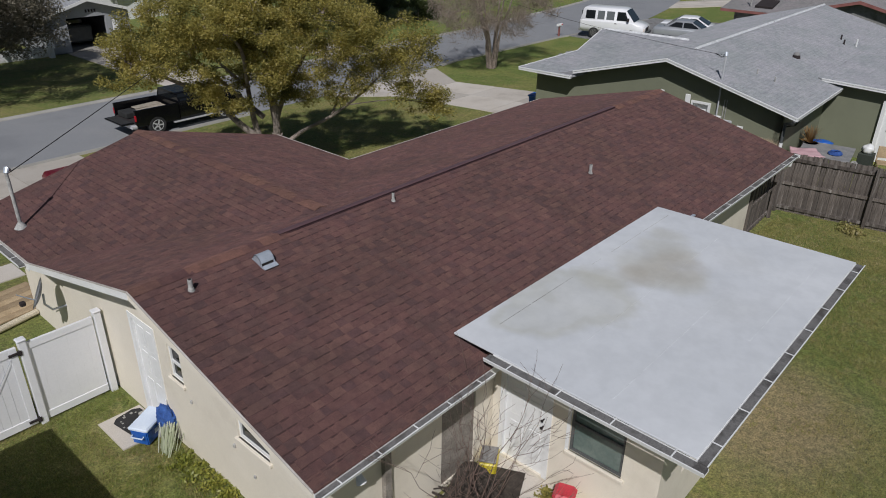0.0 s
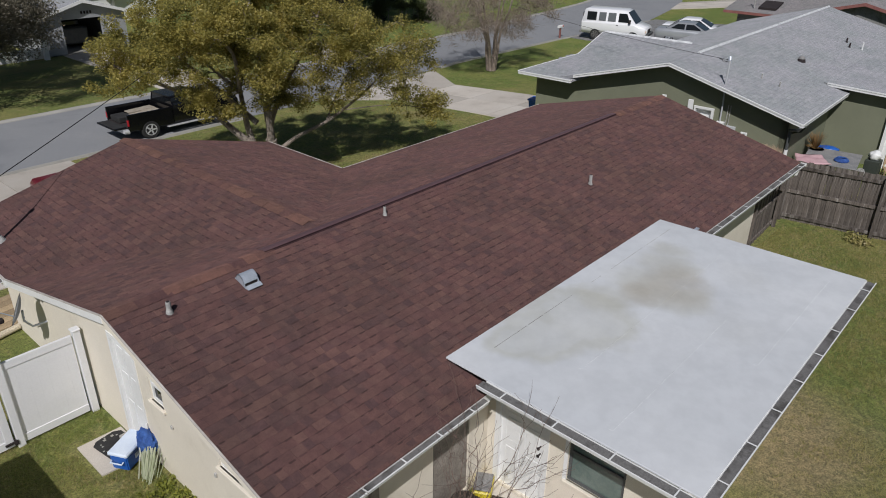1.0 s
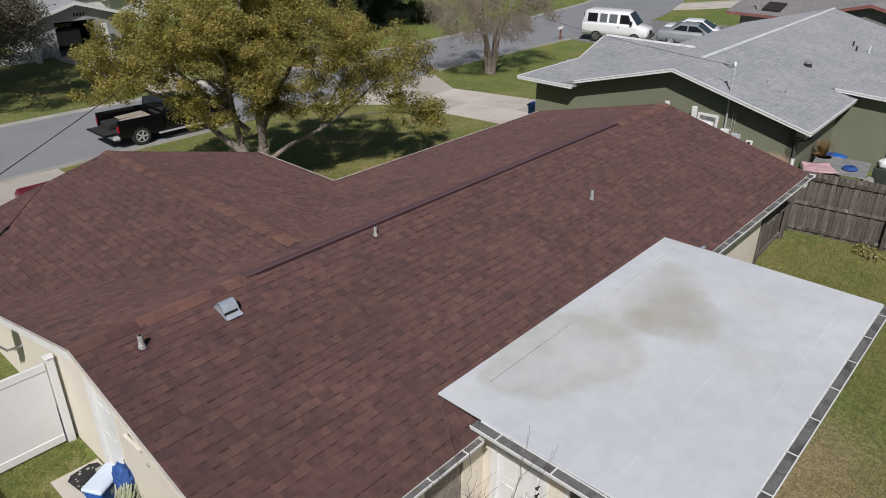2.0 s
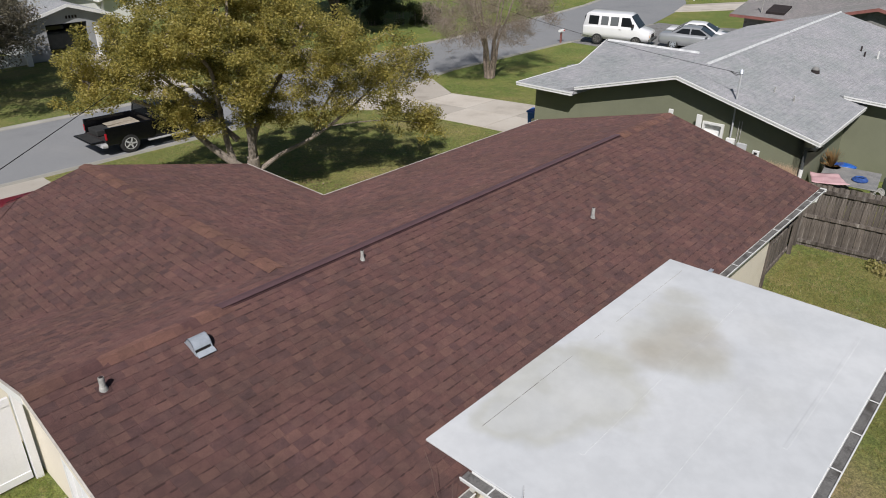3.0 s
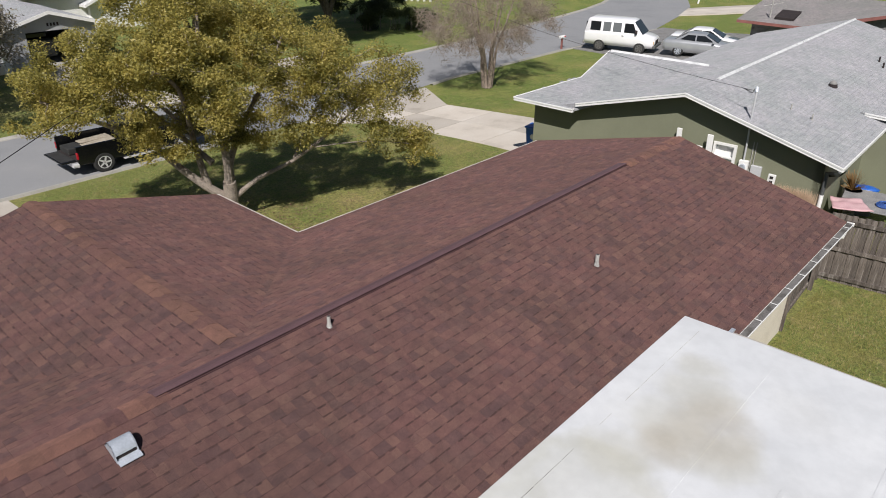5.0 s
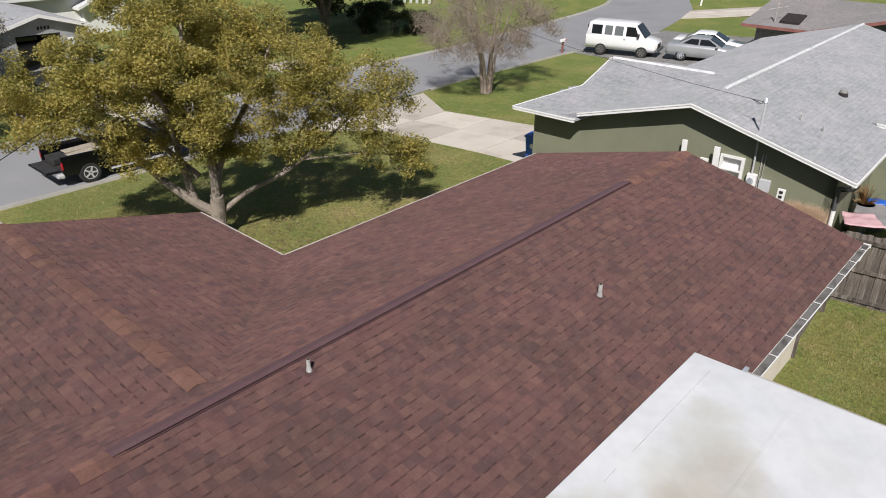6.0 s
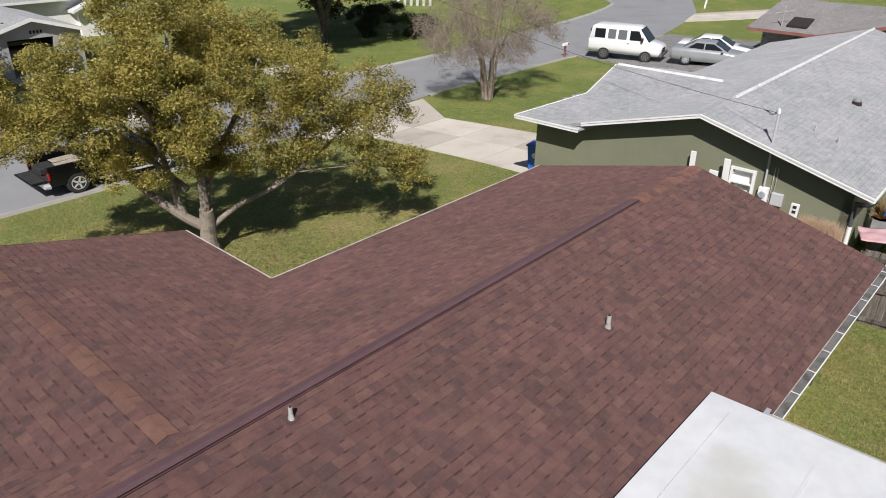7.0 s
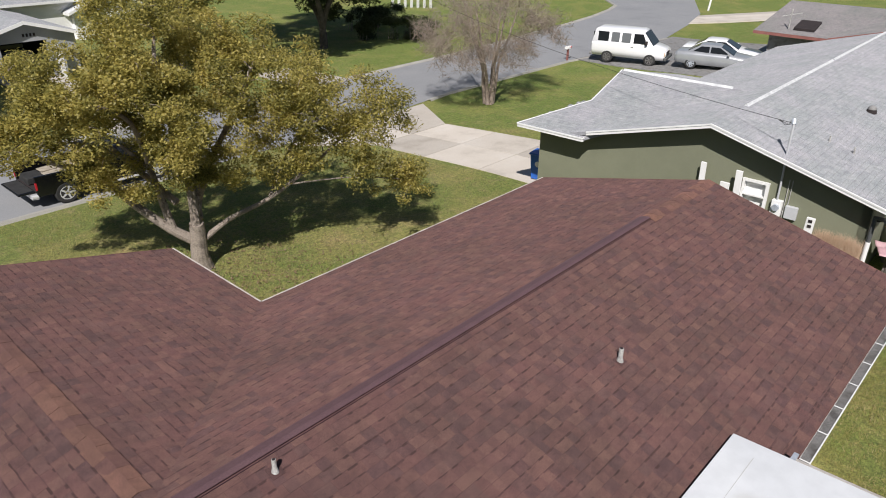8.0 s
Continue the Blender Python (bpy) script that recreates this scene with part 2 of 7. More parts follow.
M_PALEBARK = surface("pale_bark", [(0.23, 0.18, 0.15), (0.36, 0.29, 0.245)], 4, 35, 0.95, 0.5)
M_SHRUB = surface("red_brown_twigs", [(0.13, 0.085, 0.07), (0.2, 0.135, 0.11)], 4, 35, 0.9, 0.3)
M_LEAF = leaf_mat("olive_leaves", [(0.088, 0.094, 0.03), (0.195, 0.188, 0.052), (0.335, 0.3, 0.078), (0.49, 0.415, 0.115), (0.63, 0.52, 0.18)], 0.52)
M_LEAF_DARK = leaf_mat("dark_leaves", [(0.025, 0.035, 0.012), (0.045, 0.06, 0.016), (0.07, 0.085, 0.022)], 0.2)
M_OAKLEAF = leaf_mat("dusty_oak_leaves", [(0.12, 0.11, 0.075), (0.2, 0.18, 0.13), (0.3, 0.265, 0.205)], 0.35)
M_TWIGLEAF = leaf_mat("dry_twigs", [(0.21, 0.165, 0.14), (0.29, 0.235, 0.2), (0.25, 0.2, 0.12)], 0.2)
M_BUSHLEAF = leaf_mat("bright_weed_leaves", [(0.12, 0.15, 0.025), (0.22, 0.24, 0.04), (0.36, 0.34, 0.06)], 0.3)
M_GREENWALL = surface("olive_green_stucco", [(0.17, 0.178, 0.122), (0.195, 0.203, 0.14)], 0.8, 60, 0.9, 0.25, grain=0.07)
M_GREENDARK = surface("dark_green_soffit", [(0.03, 0.038, 0.03), (0.045, 0.052, 0.042)], 1, 50, 0.8, 0.1)
M_FENCE = surface("weathered_board", [(0.055, 0.044, 0.037), (0.115, 0.096, 0.083), (0.27, 0.245, 0.222)], 9, 60, 0.95, 0.5, grain=0.4, per="object", stretch=0.08)
M_GLASS = glass_mat("window_glass")
M_CURTAINGLASS = surface("curtained_glass", [(0.11, 0.15, 0.135), (0.16, 0.2, 0.18)], 4, 30, 0.12, 0.0, grain=0.08, coat=0.3)
M_GREYFRAME = surface("dark_grey_frame", [(0.07, 0.075, 0.075), (0.1, 0.105, 0.105)], 3, 40, 0.6, 0.05)
M_PALEGLASS = glass_mat("curtained_van_glass", (0.13, 0.14, 0.15), 0.15)
M_BLACK = surface("black_car_paint", [(0.004, 0.004, 0.005), (0.006, 0.006, 0.007)], 2, 60, 0.22, 0.0, grain=0.1)
M_WHITECAR = surface("white_car_paint", [(0.79, 0.79, 0.81), (0.83, 0.83, 0.85)], 1, 40, 0.3, 0.0, coat=0.5, grain=0.03)
M_SILVER = surface("silver_car_paint", [(0.35, 0.365, 0.39), (0.41, 0.425, 0.45)], 1, 50, 0.3, 0.0, metal=0.3, coat=0.4, grain=0.05)
M_RED = surface("red_car_paint", [(0.13, 0.008, 0.02), (0.17, 0.012, 0.026)], 1, 50, 0.3, 0.0, coat=0.5, grain=0.05)
M_TYRE = surface("tyre_rubber", [(0.018, 0.018, 0.018), (0.03, 0.03, 0.03)], 4, 60, 0.85, 0.1)
M_CHROME = surface("bright_rim", [(0.6, 0.6, 0.62), (0.7, 0.7, 0.72)], 4, 60, 0.3, 0.0, metal=0.35, grain=0.03)
M_TAILLIGHT = surface("red_lens", [(0.35, 0.01, 0.02), (0.45, 0.02, 0.03)], 4, 40, 0.15, 0.0, coat=0.5)
M_LIGHTGLASS = surface("headlight_lens", [(0.6, 0.6, 0.58), (0.75, 0.75, 0.72)], 4, 40, 0.1, 0.0, coat=0.5)
M_BLUE = surface("blue_plastic", [(0.015, 0.1, 0.42), (0.025, 0.13, 0.5)], 3, 40, 0.4, 0.03, grain=0.06)
M_PALEBLUE = surface("pale_blue_plastic", [(0.6, 0.68, 0.8), (0.68, 0.75, 0.85)], 3, 40, 0.4, 0.03, grain=0.04)
M_BLUECLOTH = surface("blue_cloth", [(0.016, 0.05, 0.2), (0.045, 0.12, 0.38)], 7, 40, 0.85, 0.4, grain=0.25)
M_RUBBER = surface("black_rubber_mat", [(0.015, 0.015, 0.016), (0.03, 0.03, 0.03)], 5, 60, 0.9, 0.3)
M_PINK = surface("pink_cover", [(0.5, 0.3, 0.33), (0.6, 0.4, 0.42)], 3, 40, 0.8, 0.3, grain=0.1)
M_REDPLASTIC = surface("red_plastic", [(0.5, 0.03, 0.05), (0.58, 0.05, 0.07)], 3, 40, 0.4, 0.02)
M_YELLOW = surface("yellow_plastic", [(0.62, 0.5, 0.03), (0.7, 0.58, 0.05)], 3, 40, 0.45, 0.05)
M_TAN = surface("tan_plywood", [(0.28, 0.24, 0.19), (0.4, 0.35, 0.28)], 5, 40, 0.85, 0.3, grain=0.15)
M_GREYPLY = surface("grey_board", [(0.2, 0.2, 0.205), (0.28, 0.275, 0.27)], 3, 40, 0.8, 0.2)
M_PLANK = surface("tan_plank", [(0.33, 0.24, 0.14), (0.47, 0.355, 0.22)], 3, 40, 0.9, 0.35, grain=0.2, per="object")
M_BEAM = surface("pale_log", [(0.5, 0.44, 0.33), (0.62, 0.55, 0.43)], 5, 40, 0.85, 0.3)
M_AMBER = surface("amber_lens", [(0.5, 0.2, 0.02), (0.6, 0.28, 0.03)], 4, 40, 0.2, 0.0, coat=0.4)
M_DARKCLOTH = surface("dark_brown_heap", [(0.035, 0.028, 0.022), (0.07, 0.055, 0.045)], 6, 40, 0.95, 0.6, grain=0.3)
M_GREYDOOR = surface("grey_weathered_panel", [(0.2, 0.175, 0.15), (0.3, 0.27, 0.235)], 4, 30, 0.85, 0.25)
M_CABLE = surface("black_cable", [(0.012, 0.012, 0.013), (0.02, 0.02, 0.02)], 4, 40, 0.7, 0.0)
M_BRICKTRIM = surface("red_trim", [(0.22, 0.085, 0.075), (0.28, 0.115, 0.1)], 3, 40, 0.8, 0.1)
M_TAUPEROOF = shingle_mat("taupe_shingle", [(0.155, 0.15, 0.152), (0.19, 0.185, 0.184), (0.22, 0.212, 0.21)], "island", 0.12, 40.0)
M_GREYDISH = surface("grey_dish", [(0.34, 0.35, 0.37), (0.42, 0.43, 0.45)], 3, 40, 0.5, 0.03)
M_BLADE = leaf_mat("grass_blades", [(0.115, 0.14, 0.038), (0.2, 0.21, 0.058), (0.285, 0.265, 0.085), (0.37, 0.315, 0.13), (0.45, 0.37, 0.19)], 0.25)
M_BLADEGREEN = leaf_mat("green_grass_blades", [(0.085, 0.135, 0.025), (0.14, 0.195, 0.036), (0.205, 0.24, 0.05), (0.27, 0.235, 0.085), (0.32, 0.24, 0.12)], 0.25)
M_DRYGRASS = leaf_mat("dry_straw", [(0.42, 0.29, 0.19), (0.58, 0.43, 0.31), (0.68, 0.54, 0.41)], 0.25)
M_LITTER = leaf_mat("fallen_leaves", [(0.12, 0.075, 0.04), (0.2, 0.135, 0.075), (0.3, 0.215, 0.12)], 0.15)
M_FROND = leaf_mat("orange_brown_fronds", [(0.2, 0.1, 0.035), (0.34, 0.19, 0.07), (0.45, 0.29, 0.13)], 0.2)
M_REEDS = leaf_mat("pale_green_stalks", [(0.3, 0.36, 0.2), (0.55, 0.6, 0.42), (0.75, 0.76, 0.62)], 0.25)


# ---- mesh helpers ----
def mesh_of(name, bm):
    me = bpy.data.meshes.new(name)
    bm.normal_update()
    bm.to_mesh(me)
    bm.free()
    return me


def part(name, bm, material, parent=None, label="", smooth=False):
    """Links a bmesh as one mesh object, under a thing or a part."""
    me = mesh_of(name, bm) if isinstance(bm, bmesh.types.BMesh) else bm
    if material and not me.materials:
        me.materials.append(material)
    if smooth:
        for p in me.polygons:
            p.use_smooth = True
    ob = new(name, me)
    if parent is not None:
        ob.parent = parent
    if label:
        ob["label"] = label
    return ob


def thing(name, label, category, group="", kind="", at=None):
    ob = new(name)
    ob.empty_display_size = 0.2
    if at is not None:
        ob.matrix_basis = at
    return tagged(ob, label, category, group, kind)


def box(bm, x0, x1, y0, y1, z0, z1, bevel=0.0):
    vs = [bm.verts.new(p) for p in ((x0, y0, z0), (x1, y0, z0), (x1, y1, z0), (x0, y1, z0), (x0, y0, z1), (x1, y0, z1), (x1, y1, z1), (x0, y1, z1))]
    fs = [bm.faces.new([vs[i] for i in f]) for f in ((3, 2, 1, 0), (4, 5, 6, 7), (0, 1, 5, 4), (1, 2, 6, 5), (2, 3, 7, 6), (3, 0, 4, 7))]
    if bevel:
        bmesh.ops.bevel(bm, geom=list({e for f in fs for e in f.edges}), offset=bevel, segments=1, affect="EDGES")
    return vs


def prism(bm, pts, vec):
    """A flat polygon pushed along vec."""
    v = Vector(vec)
    a = [bm.verts.new(p) for p in pts]
    b = [bm.verts.new(Vector(p) + v) for p in pts]
    n = len(pts)
    bm.faces.new(a[::-1])
    bm.faces.new(b)
    for i in range(n):
        bm.faces.new((a[i], a[(i + 1) % n], b[(i + 1) % n], b[i]))
    bmesh.ops.recalc_face_normals(bm, faces=bm.faces)
    return a + b


def tube(bm, pts, radii, seg=8, cap=True):
    """A tapered tube along a line of points."""
    pts = [Vector(p) for p in pts]
    if isinstance(radii, (int, float)):
        radii = [radii] * len(pts)
    rings, side = [], None
    for i, p in enumerate(pts):
        d = (pts[min(i + 1, len(pts) - 1)] - pts[max(i - 1, 0)]).normalized()
        if side is None:
            side = d.orthogonal().normalized()
        side = (side - d * side.dot(d)).normalized()
        up = d.cross(side)
        rings.append([bm.verts.new(p + radii[i] * (math.cos(2 * math.pi * k / seg) * side + math.sin(2 * math.pi * k / seg) * up)) for k in range(seg)])
    for a, b in zip(rings, rings[1:]):
        for k in range(seg):
            bm.faces.new((a[k], a[(k + 1) % seg], b[(k + 1) % seg], b[k]))
    if cap:
        bm.faces.new(rings[0][::-1])
        bm.faces.new(rings[-1])


def BM():
    return bmesh.new()


def one_box(*a, bevel=0.0):
    bm = BM()
    box(bm, *a, bevel=bevel)
    return bm


def one_tube(pts, r, seg=10):
    bm = BM()
    tube(bm, pts, r, seg)
    return bm

# ---- ground, street, drives ----
PAD = 0.35


def ground_z(y):
    """The lots stand a little above the street."""
    t = min(1.0, max(0.0, (y - 8.0) / 9.6))
    return PAD * (1 - t * t * (3 - 2 * t))


def ground_sheet():
    ys = [-400, -120, -60, -30, -15, -8, -4, 0, 4, 7, 8] + [8.4 + 0.4 * i for i in range(24)] + [18.2, 20, 23, 26, 30, 40, 60, 100, 180, 320, 600]
    xs = [-400, -150, -60, -30, -15, -8, -4, 0, 4, 8, 12, 16, 20, 25, 30, 36, 42, 50, 60, 75, 95, 130, 200, 320, 600]
    bm = BM()
    grid = [[bm.verts.new((x, y, ground_z(y) + (0.03 * noise.noise((x * 0.3, y * 0.3, 0)) if abs(x) < 90 and -30 < y < 17 else 0.0))) for x in xs] for y in ys]
    for j in range(len(ys) - 1):
        for i in range(len(xs) - 1):
            bm.faces.new((grid[j][i], grid[j][i + 1], grid[j + 1][i + 1], grid[j + 1][i]))
    tagged(part("ground", bm, M_LAWN, smooth=True), "patchy green lawn with dry yellow spots", "ground", kind="structure")


ground_sheet()

NEAR_EDGE = [(-140, 18.0), (-40, 18.0), (0, 18.0), (14, 18.0), (22, 18.1), (29, 18.95), (40, 19.0), (46, 18.4), (52, 18.4), (60.5, 20.3), (65.7, 21.9), (74.7, 26.6), (90, 38), (110, 58)]
FAR_EDGE = [(-140, 24.6), (-40, 24.6), (0, 24.6), (13, 24.65), (22, 24.8), (31, 25.2), (38, 25.4), (47.3, 26.5), (52, 27.0), (57.3, 27.8), (62, 28.9), (65, 30.0), (78, 42), (96, 62)]


def street():
    bm = BM()
    a = [bm.verts.new((x, y, 0.012)) for x, y in NEAR_EDGE]
    m = [bm.verts.new(((p[0] + q[0]) / 2, (p[1] + q[1]) / 2, 0.05)) for p, q in zip(NEAR_EDGE, FAR_EDGE)]
    b = [bm.verts.new((x, y, 0.012)) for x, y in FAR_EDGE]
    for i in range(len(a) - 1):
        bm.faces.new((a[i], a[i + 1], m[i + 1], m[i]))
        bm.faces.new((m[i], m[i + 1], b[i + 1], b[i]))
    tagged(part("road", bm, M_ROAD, smooth=True), "worn pale grey asphalt street", "road", kind="structure")


def kerb(edge, outward, label):
    """A low rolled kerb: a gutter strip and a rounded rise."""
    prof = [(0.05, 0.016), (0.2, 0.02), (0.27, 0.07), (0.37, 0.085), (0.4, 0.0)]
    bm = BM()
    rows = []
    for i, (x, y) in enumerate(edge):
        p, q = edge[max(i - 1, 0)], edge[min(i + 1, len(edge) - 1)]
        d = Vector((q[0] - p[0], q[1] - p[1], 0)).normalized()
        nrm = Vector((-d.y, d.x, 0)) * outward
        rows.append([bm.verts.new(Vector((x, y, 0)) + nrm * (o - 0.2) + Vector((0, 0, z))) for o, z in prof])
    for r, s in zip(rows, rows[1:]):
        for k in range(len(prof) - 1):
            bm.faces.new((r[k], s[k], s[k + 1], r[k + 1]))
    bmesh.ops.recalc_face_normals(bm, faces=bm.faces)
    tagged(part("kerb", bm, M_CURB), label, "kerb", kind="structure")


street()
kerb([p for p in NEAR_EDGE if p[0] < 21], -1, "low pale concrete kerb along the street")
kerb([(27.2, 18.7)] + [p for p in NEAR_EDGE if 28 < p[0] < 60], -1, "low pale concrete kerb along the street")
kerb(FAR_EDGE, 1, "low pale concrete kerb along the far side")


def slab_row(name, label, corners, nx, ny, lift=0.03, mat=None):
    """A concrete drive of cast panels with open joints; corners run round the drive."""
    root = thing(name, label, "driveway", kind="structure")
    a, b, c, d = [Vector((*p, 0)) for p in corners]
    for j in range(ny):
        for i in range(nx):
            def at(u, v):
                p = a.lerp(b, u).lerp(d.lerp(c, u), v)
                return p
            u0, u1, v0, v1 = i / nx, (i + 1) / nx, j / ny, (j + 1) / ny
            q = [at(u0, v0), at(u1, v0), at(u1, v1), at(u0, v1)]
            mid = sum(q, Vector()) / 4
            q = [mid + (p - mid) * (1 - 0.018 / max(0.3, (p - mid).length)) for p in q]
            bm = BM()
            top = [bm.verts.new((p.x, p.y, ground_z(p.y) + lift)) for p in q]
            low = [bm.verts.new((p.x, p.y, ground_z(p.y) - 0.06)) for p in q]
            bm.faces.new(top)
            for k in range(4):
                bm.faces.new((low[k], low[(k + 1) % 4], top[(k + 1) % 4], top[k]))
            bmesh.ops.recalc_face_normals(bm, faces=bm.faces)
            part("slab", bm, mat or M_CONCRETE, root)
    return root


slab_row("driveway_1", "pale concrete driveway with open joints and stains", [(20.75, 7.3), (25.3, 7.3), (24.7, 15.2), (20.5, 15.2)], 2, 3)
slab_row("driveway_2", "pale concrete drive apron flaring to the street", [(20.5, 15.22), (24.7, 15.22), (26.6, 18.45), (18.2, 17.85)], 2, 1)
slab_row("driveway_3", "pale concrete driveway before the brown-roofed house", [(1.2, 7.6), (6.2, 7.6), (6.2, 17.8), (1.2, 17.8)], 2, 4, 0.03)
slab_row("driveway_4", "dark worn driveway where cars are parked", [(40.8, 8.0), (54.0, 6.0), (53.0, 18.3), (41.0, 19.0)], 3, 6, 0.05, M_TROUGH)
slab_row("driveway_5", "pale concrete driveway across the street bend", [(59.6, 20.2), (76.0, 9.0), (80.0, 12.4), (64.6, 21.6)], 1, 4, 0.04)
slab_row("driveway_6", "pale concrete driveway up to the garage", [(13.8, 25.0), (16.8, 25.0), (16.8, 37.0), (13.8, 37.0)], 1, 3, 0.04)
slab_row("driveway_7", "pale concrete drive apron across the street", [(24.2, 25.1), (27.4, 25.2), (27.0, 29.5), (24.4, 29.5)], 1, 1, 0.06)
slab_row("walkway", "grey concrete walk beside the house wall", [(-2.4, 8.75), (1.1, 8.75), (1.1, 9.7), (-2.4, 9.7)], 3, 1, 0.03)
slab_row("patio_slab", "stained concrete patio beside the back door", [(1.6, -7.6), (4.0, -7.6), (4.0, -3.58), (1.6, -3.58)], 1, 2, 0.05)

# ---- the brown-roofed house ----
LEN, YB, YF, EAVE, RIDGE = 16.2, -4.0, 4.18, 2.75, 3.785
SB, SF = (RIDGE - EAVE) / -YB, (RIDGE - EAVE) / YF
WX, WY, SW = 7.73, 7.23, 0.2525
WR = WX / 2
WRZ = EAVE + SW * WR
WJ = (RIDGE - WRZ) / SF


def main_z(y):
    return RIDGE - (SF * y if y > 0 else -SB * y)


def wing_z(x):
    return EAVE + SW * min(x, WX - x)


house = thing("house", "single-storey cream stucco house with brown shingle roof", "house")


def plane_axes(o, u, slope, across):
    """Origin, along-eave axis, up-slope axis and normal of a roof plane."""
    u, c = Vector(u), Vector(across)
    v = (c + Vector((0, 0, slope))).normalized()
    return Vector(o), u, v, u.cross(v)


PLANES = {
    "back": (plane_axes((0, YB, EAVE), (1, 0, 0), SB, (0, 1, 0)), LEN, math.hypot(-YB, RIDGE - EAVE)),
    "front": (plane_axes((LEN, YF, EAVE), (-1, 0, 0), SF, (0, -1, 0)), LEN, math.hypot(YF, RIDGE - EAVE)),
    "wing_near": (plane_axes((0, WY, EAVE), (0, -1, 0), SW, (1, 0, 0)), WY - WJ, math.hypot(WR, WRZ - EAVE)),
    "wing_far": (plane_axes((WX, WJ, EAVE), (0, 1, 0), SW, (-1, 0, 0)), WY - WJ, math.hypot(WR, WRZ - EAVE)),
}


def deck(name, pts):
    bm = BM()
    prism(bm, pts, (0, 0, -0.1))
    return part(name, bm, M_SHADOWBAND, house)


decks = {
    "back": deck("roof_slope", [(0, YB, EAVE), (LEN, YB, EAVE), (LEN, 0, RIDGE), (0, 0, RIDGE)]),
    "front": deck("roof_slope", [(LEN, YF, EAVE), (0, YF, EAVE), (0, 0, RIDGE), (LEN, 0, RIDGE)]),
    "wing_near": deck("roof_slope", [(0, WY, EAVE), (0, YF - 0.02, EAVE), (WR, WJ, WRZ), (WR, WY, WRZ)]),
    "wing_far": deck("roof_slope", [(WX, YF - 0.02, EAVE), (WX, WY, EAVE), (WR, WY, WRZ), (WR, WJ, WRZ)]),
}

COURSE = 0.1412


def tab_verts(axes, u0, u1, v0, lift, tall=COURSE + 0.03):
    o, u, v, n = axes
    lo, hi = lift, 0.003
    out = []
    for uu, vv, nn in ((u0, v0, lo), (u1, v0, lo), (u1, v0 + tall, hi), (u0, v0 + tall, hi), (u0, v0, -0.002), (u1, v0, -0.002)):
        out.append(o + u * uu + v * vv + n * nn)
    return out


TAB_FACES = [(0, 1, 2, 3), (4, 5, 1, 0), (4, 0, 3), (5, 2, 1)]
piece_spots = []


def lay_shingles(key, skip):
    (axes, width, height), rng = PLANES[key], random.Random(len(key) * 7 + 3)
    verts, faces, mats = [], [], []
    n = int(height / COURSE)
    for k in range(n + 1):
        v0 = k * COURSE + (height - n * COURSE) - COURSE if k else 0.0
        v0 = max(0.0, v0)
        uu = -rng.random() * 0.3
        while uu < width:
            w = rng.choice((0.12, 0.14, 0.16, 0.19, 0.23)) * rng.uniform(0.9, 1.1)
            a, b = max(0.0, uu), min(width, uu + w)
            uu += w
            if b - a < 0.03:
                continue
            tall = min(COURSE + 0.03, height - v0)
            lift = rng.choice((0.0055, 0.0065, 0.008, 0.01))
            p = tab_verts(axes, a + 0.0005, b - 0.0005, v0, lift, tall)
            if all(skip(q) for q in p[:4]):
                continue
            if key == "back" and 6 <= k < 17 and 0.9 < a < 5.6 and rng.random() < 0.97 and len(piece_spots) < 296:
                piece_spots.append((a, b, v0, lift, tall))
            else:
                i = len(verts)
                verts += p
                faces += [tuple(i + j for j in f) for f in TAB_FACES]
                mats += [0] * 4
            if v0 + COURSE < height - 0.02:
                # butt-edge shade of the next course, painted as a thin dark strip
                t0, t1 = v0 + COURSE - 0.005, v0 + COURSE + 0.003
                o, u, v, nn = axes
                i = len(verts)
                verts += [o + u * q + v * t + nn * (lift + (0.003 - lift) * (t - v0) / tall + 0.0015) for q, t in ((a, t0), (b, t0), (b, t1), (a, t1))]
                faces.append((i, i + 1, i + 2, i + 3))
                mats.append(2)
            # dark bands in the gaps between the laminated teeth: granules plus painted butt shade
            if rng.random() < 0.72 and v0 + COURSE < height - 0.02:
                bw = min(b - a, rng.uniform(0.06, 0.15))
                s = a + rng.random() * (b - a - bw)
                t0, t1 = v0 + COURSE - rng.uniform(0.013, 0.028), v0 + COURSE + 0.004
                o, u, v, nn = axes
                def top(q):
                    return lift + (0.003 - lift) * (q - v0) / tall + 0.0025
                i = len(verts)
                verts += [o + u * s + v * t0 + nn * top(t0), o + u * (s + bw) + v * t0 + nn * top(t0), o + u * (s + bw) + v * t1 + nn * top(t1), o + u * s + v * t1 + nn * top(t1)]
                faces.append((i, i + 1, i + 2, i + 3))
                mats.append(1)
    me = bpy.data.meshes.new("shingles")
    me.from_pydata([tuple(p) for p in verts], [], faces)
    me.materials.append(M_SHINGLE_FIELD)
    me.materials.append(M_SHADOWBAND)
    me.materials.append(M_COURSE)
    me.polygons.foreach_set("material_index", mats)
    ob = part("shingles", me, None, decks[key])
    tagged(ob, kind="stuff")


lay_shingles("back", lambda q: 3.3 < q.x < 9.6 and q.y < -3.5)
lay_shingles("front", lambda q: 0 < q.x < WX and wing_z(q.x) > main_z(q.y) + 0.03)
lay_shingles("wing_near", lambda q: main_z(q.y) > wing_z(q.x) + 0.03)
lay_shingles("wing_far", lambda q: main_z(q.y) > wing_z(q.x) + 0.03)


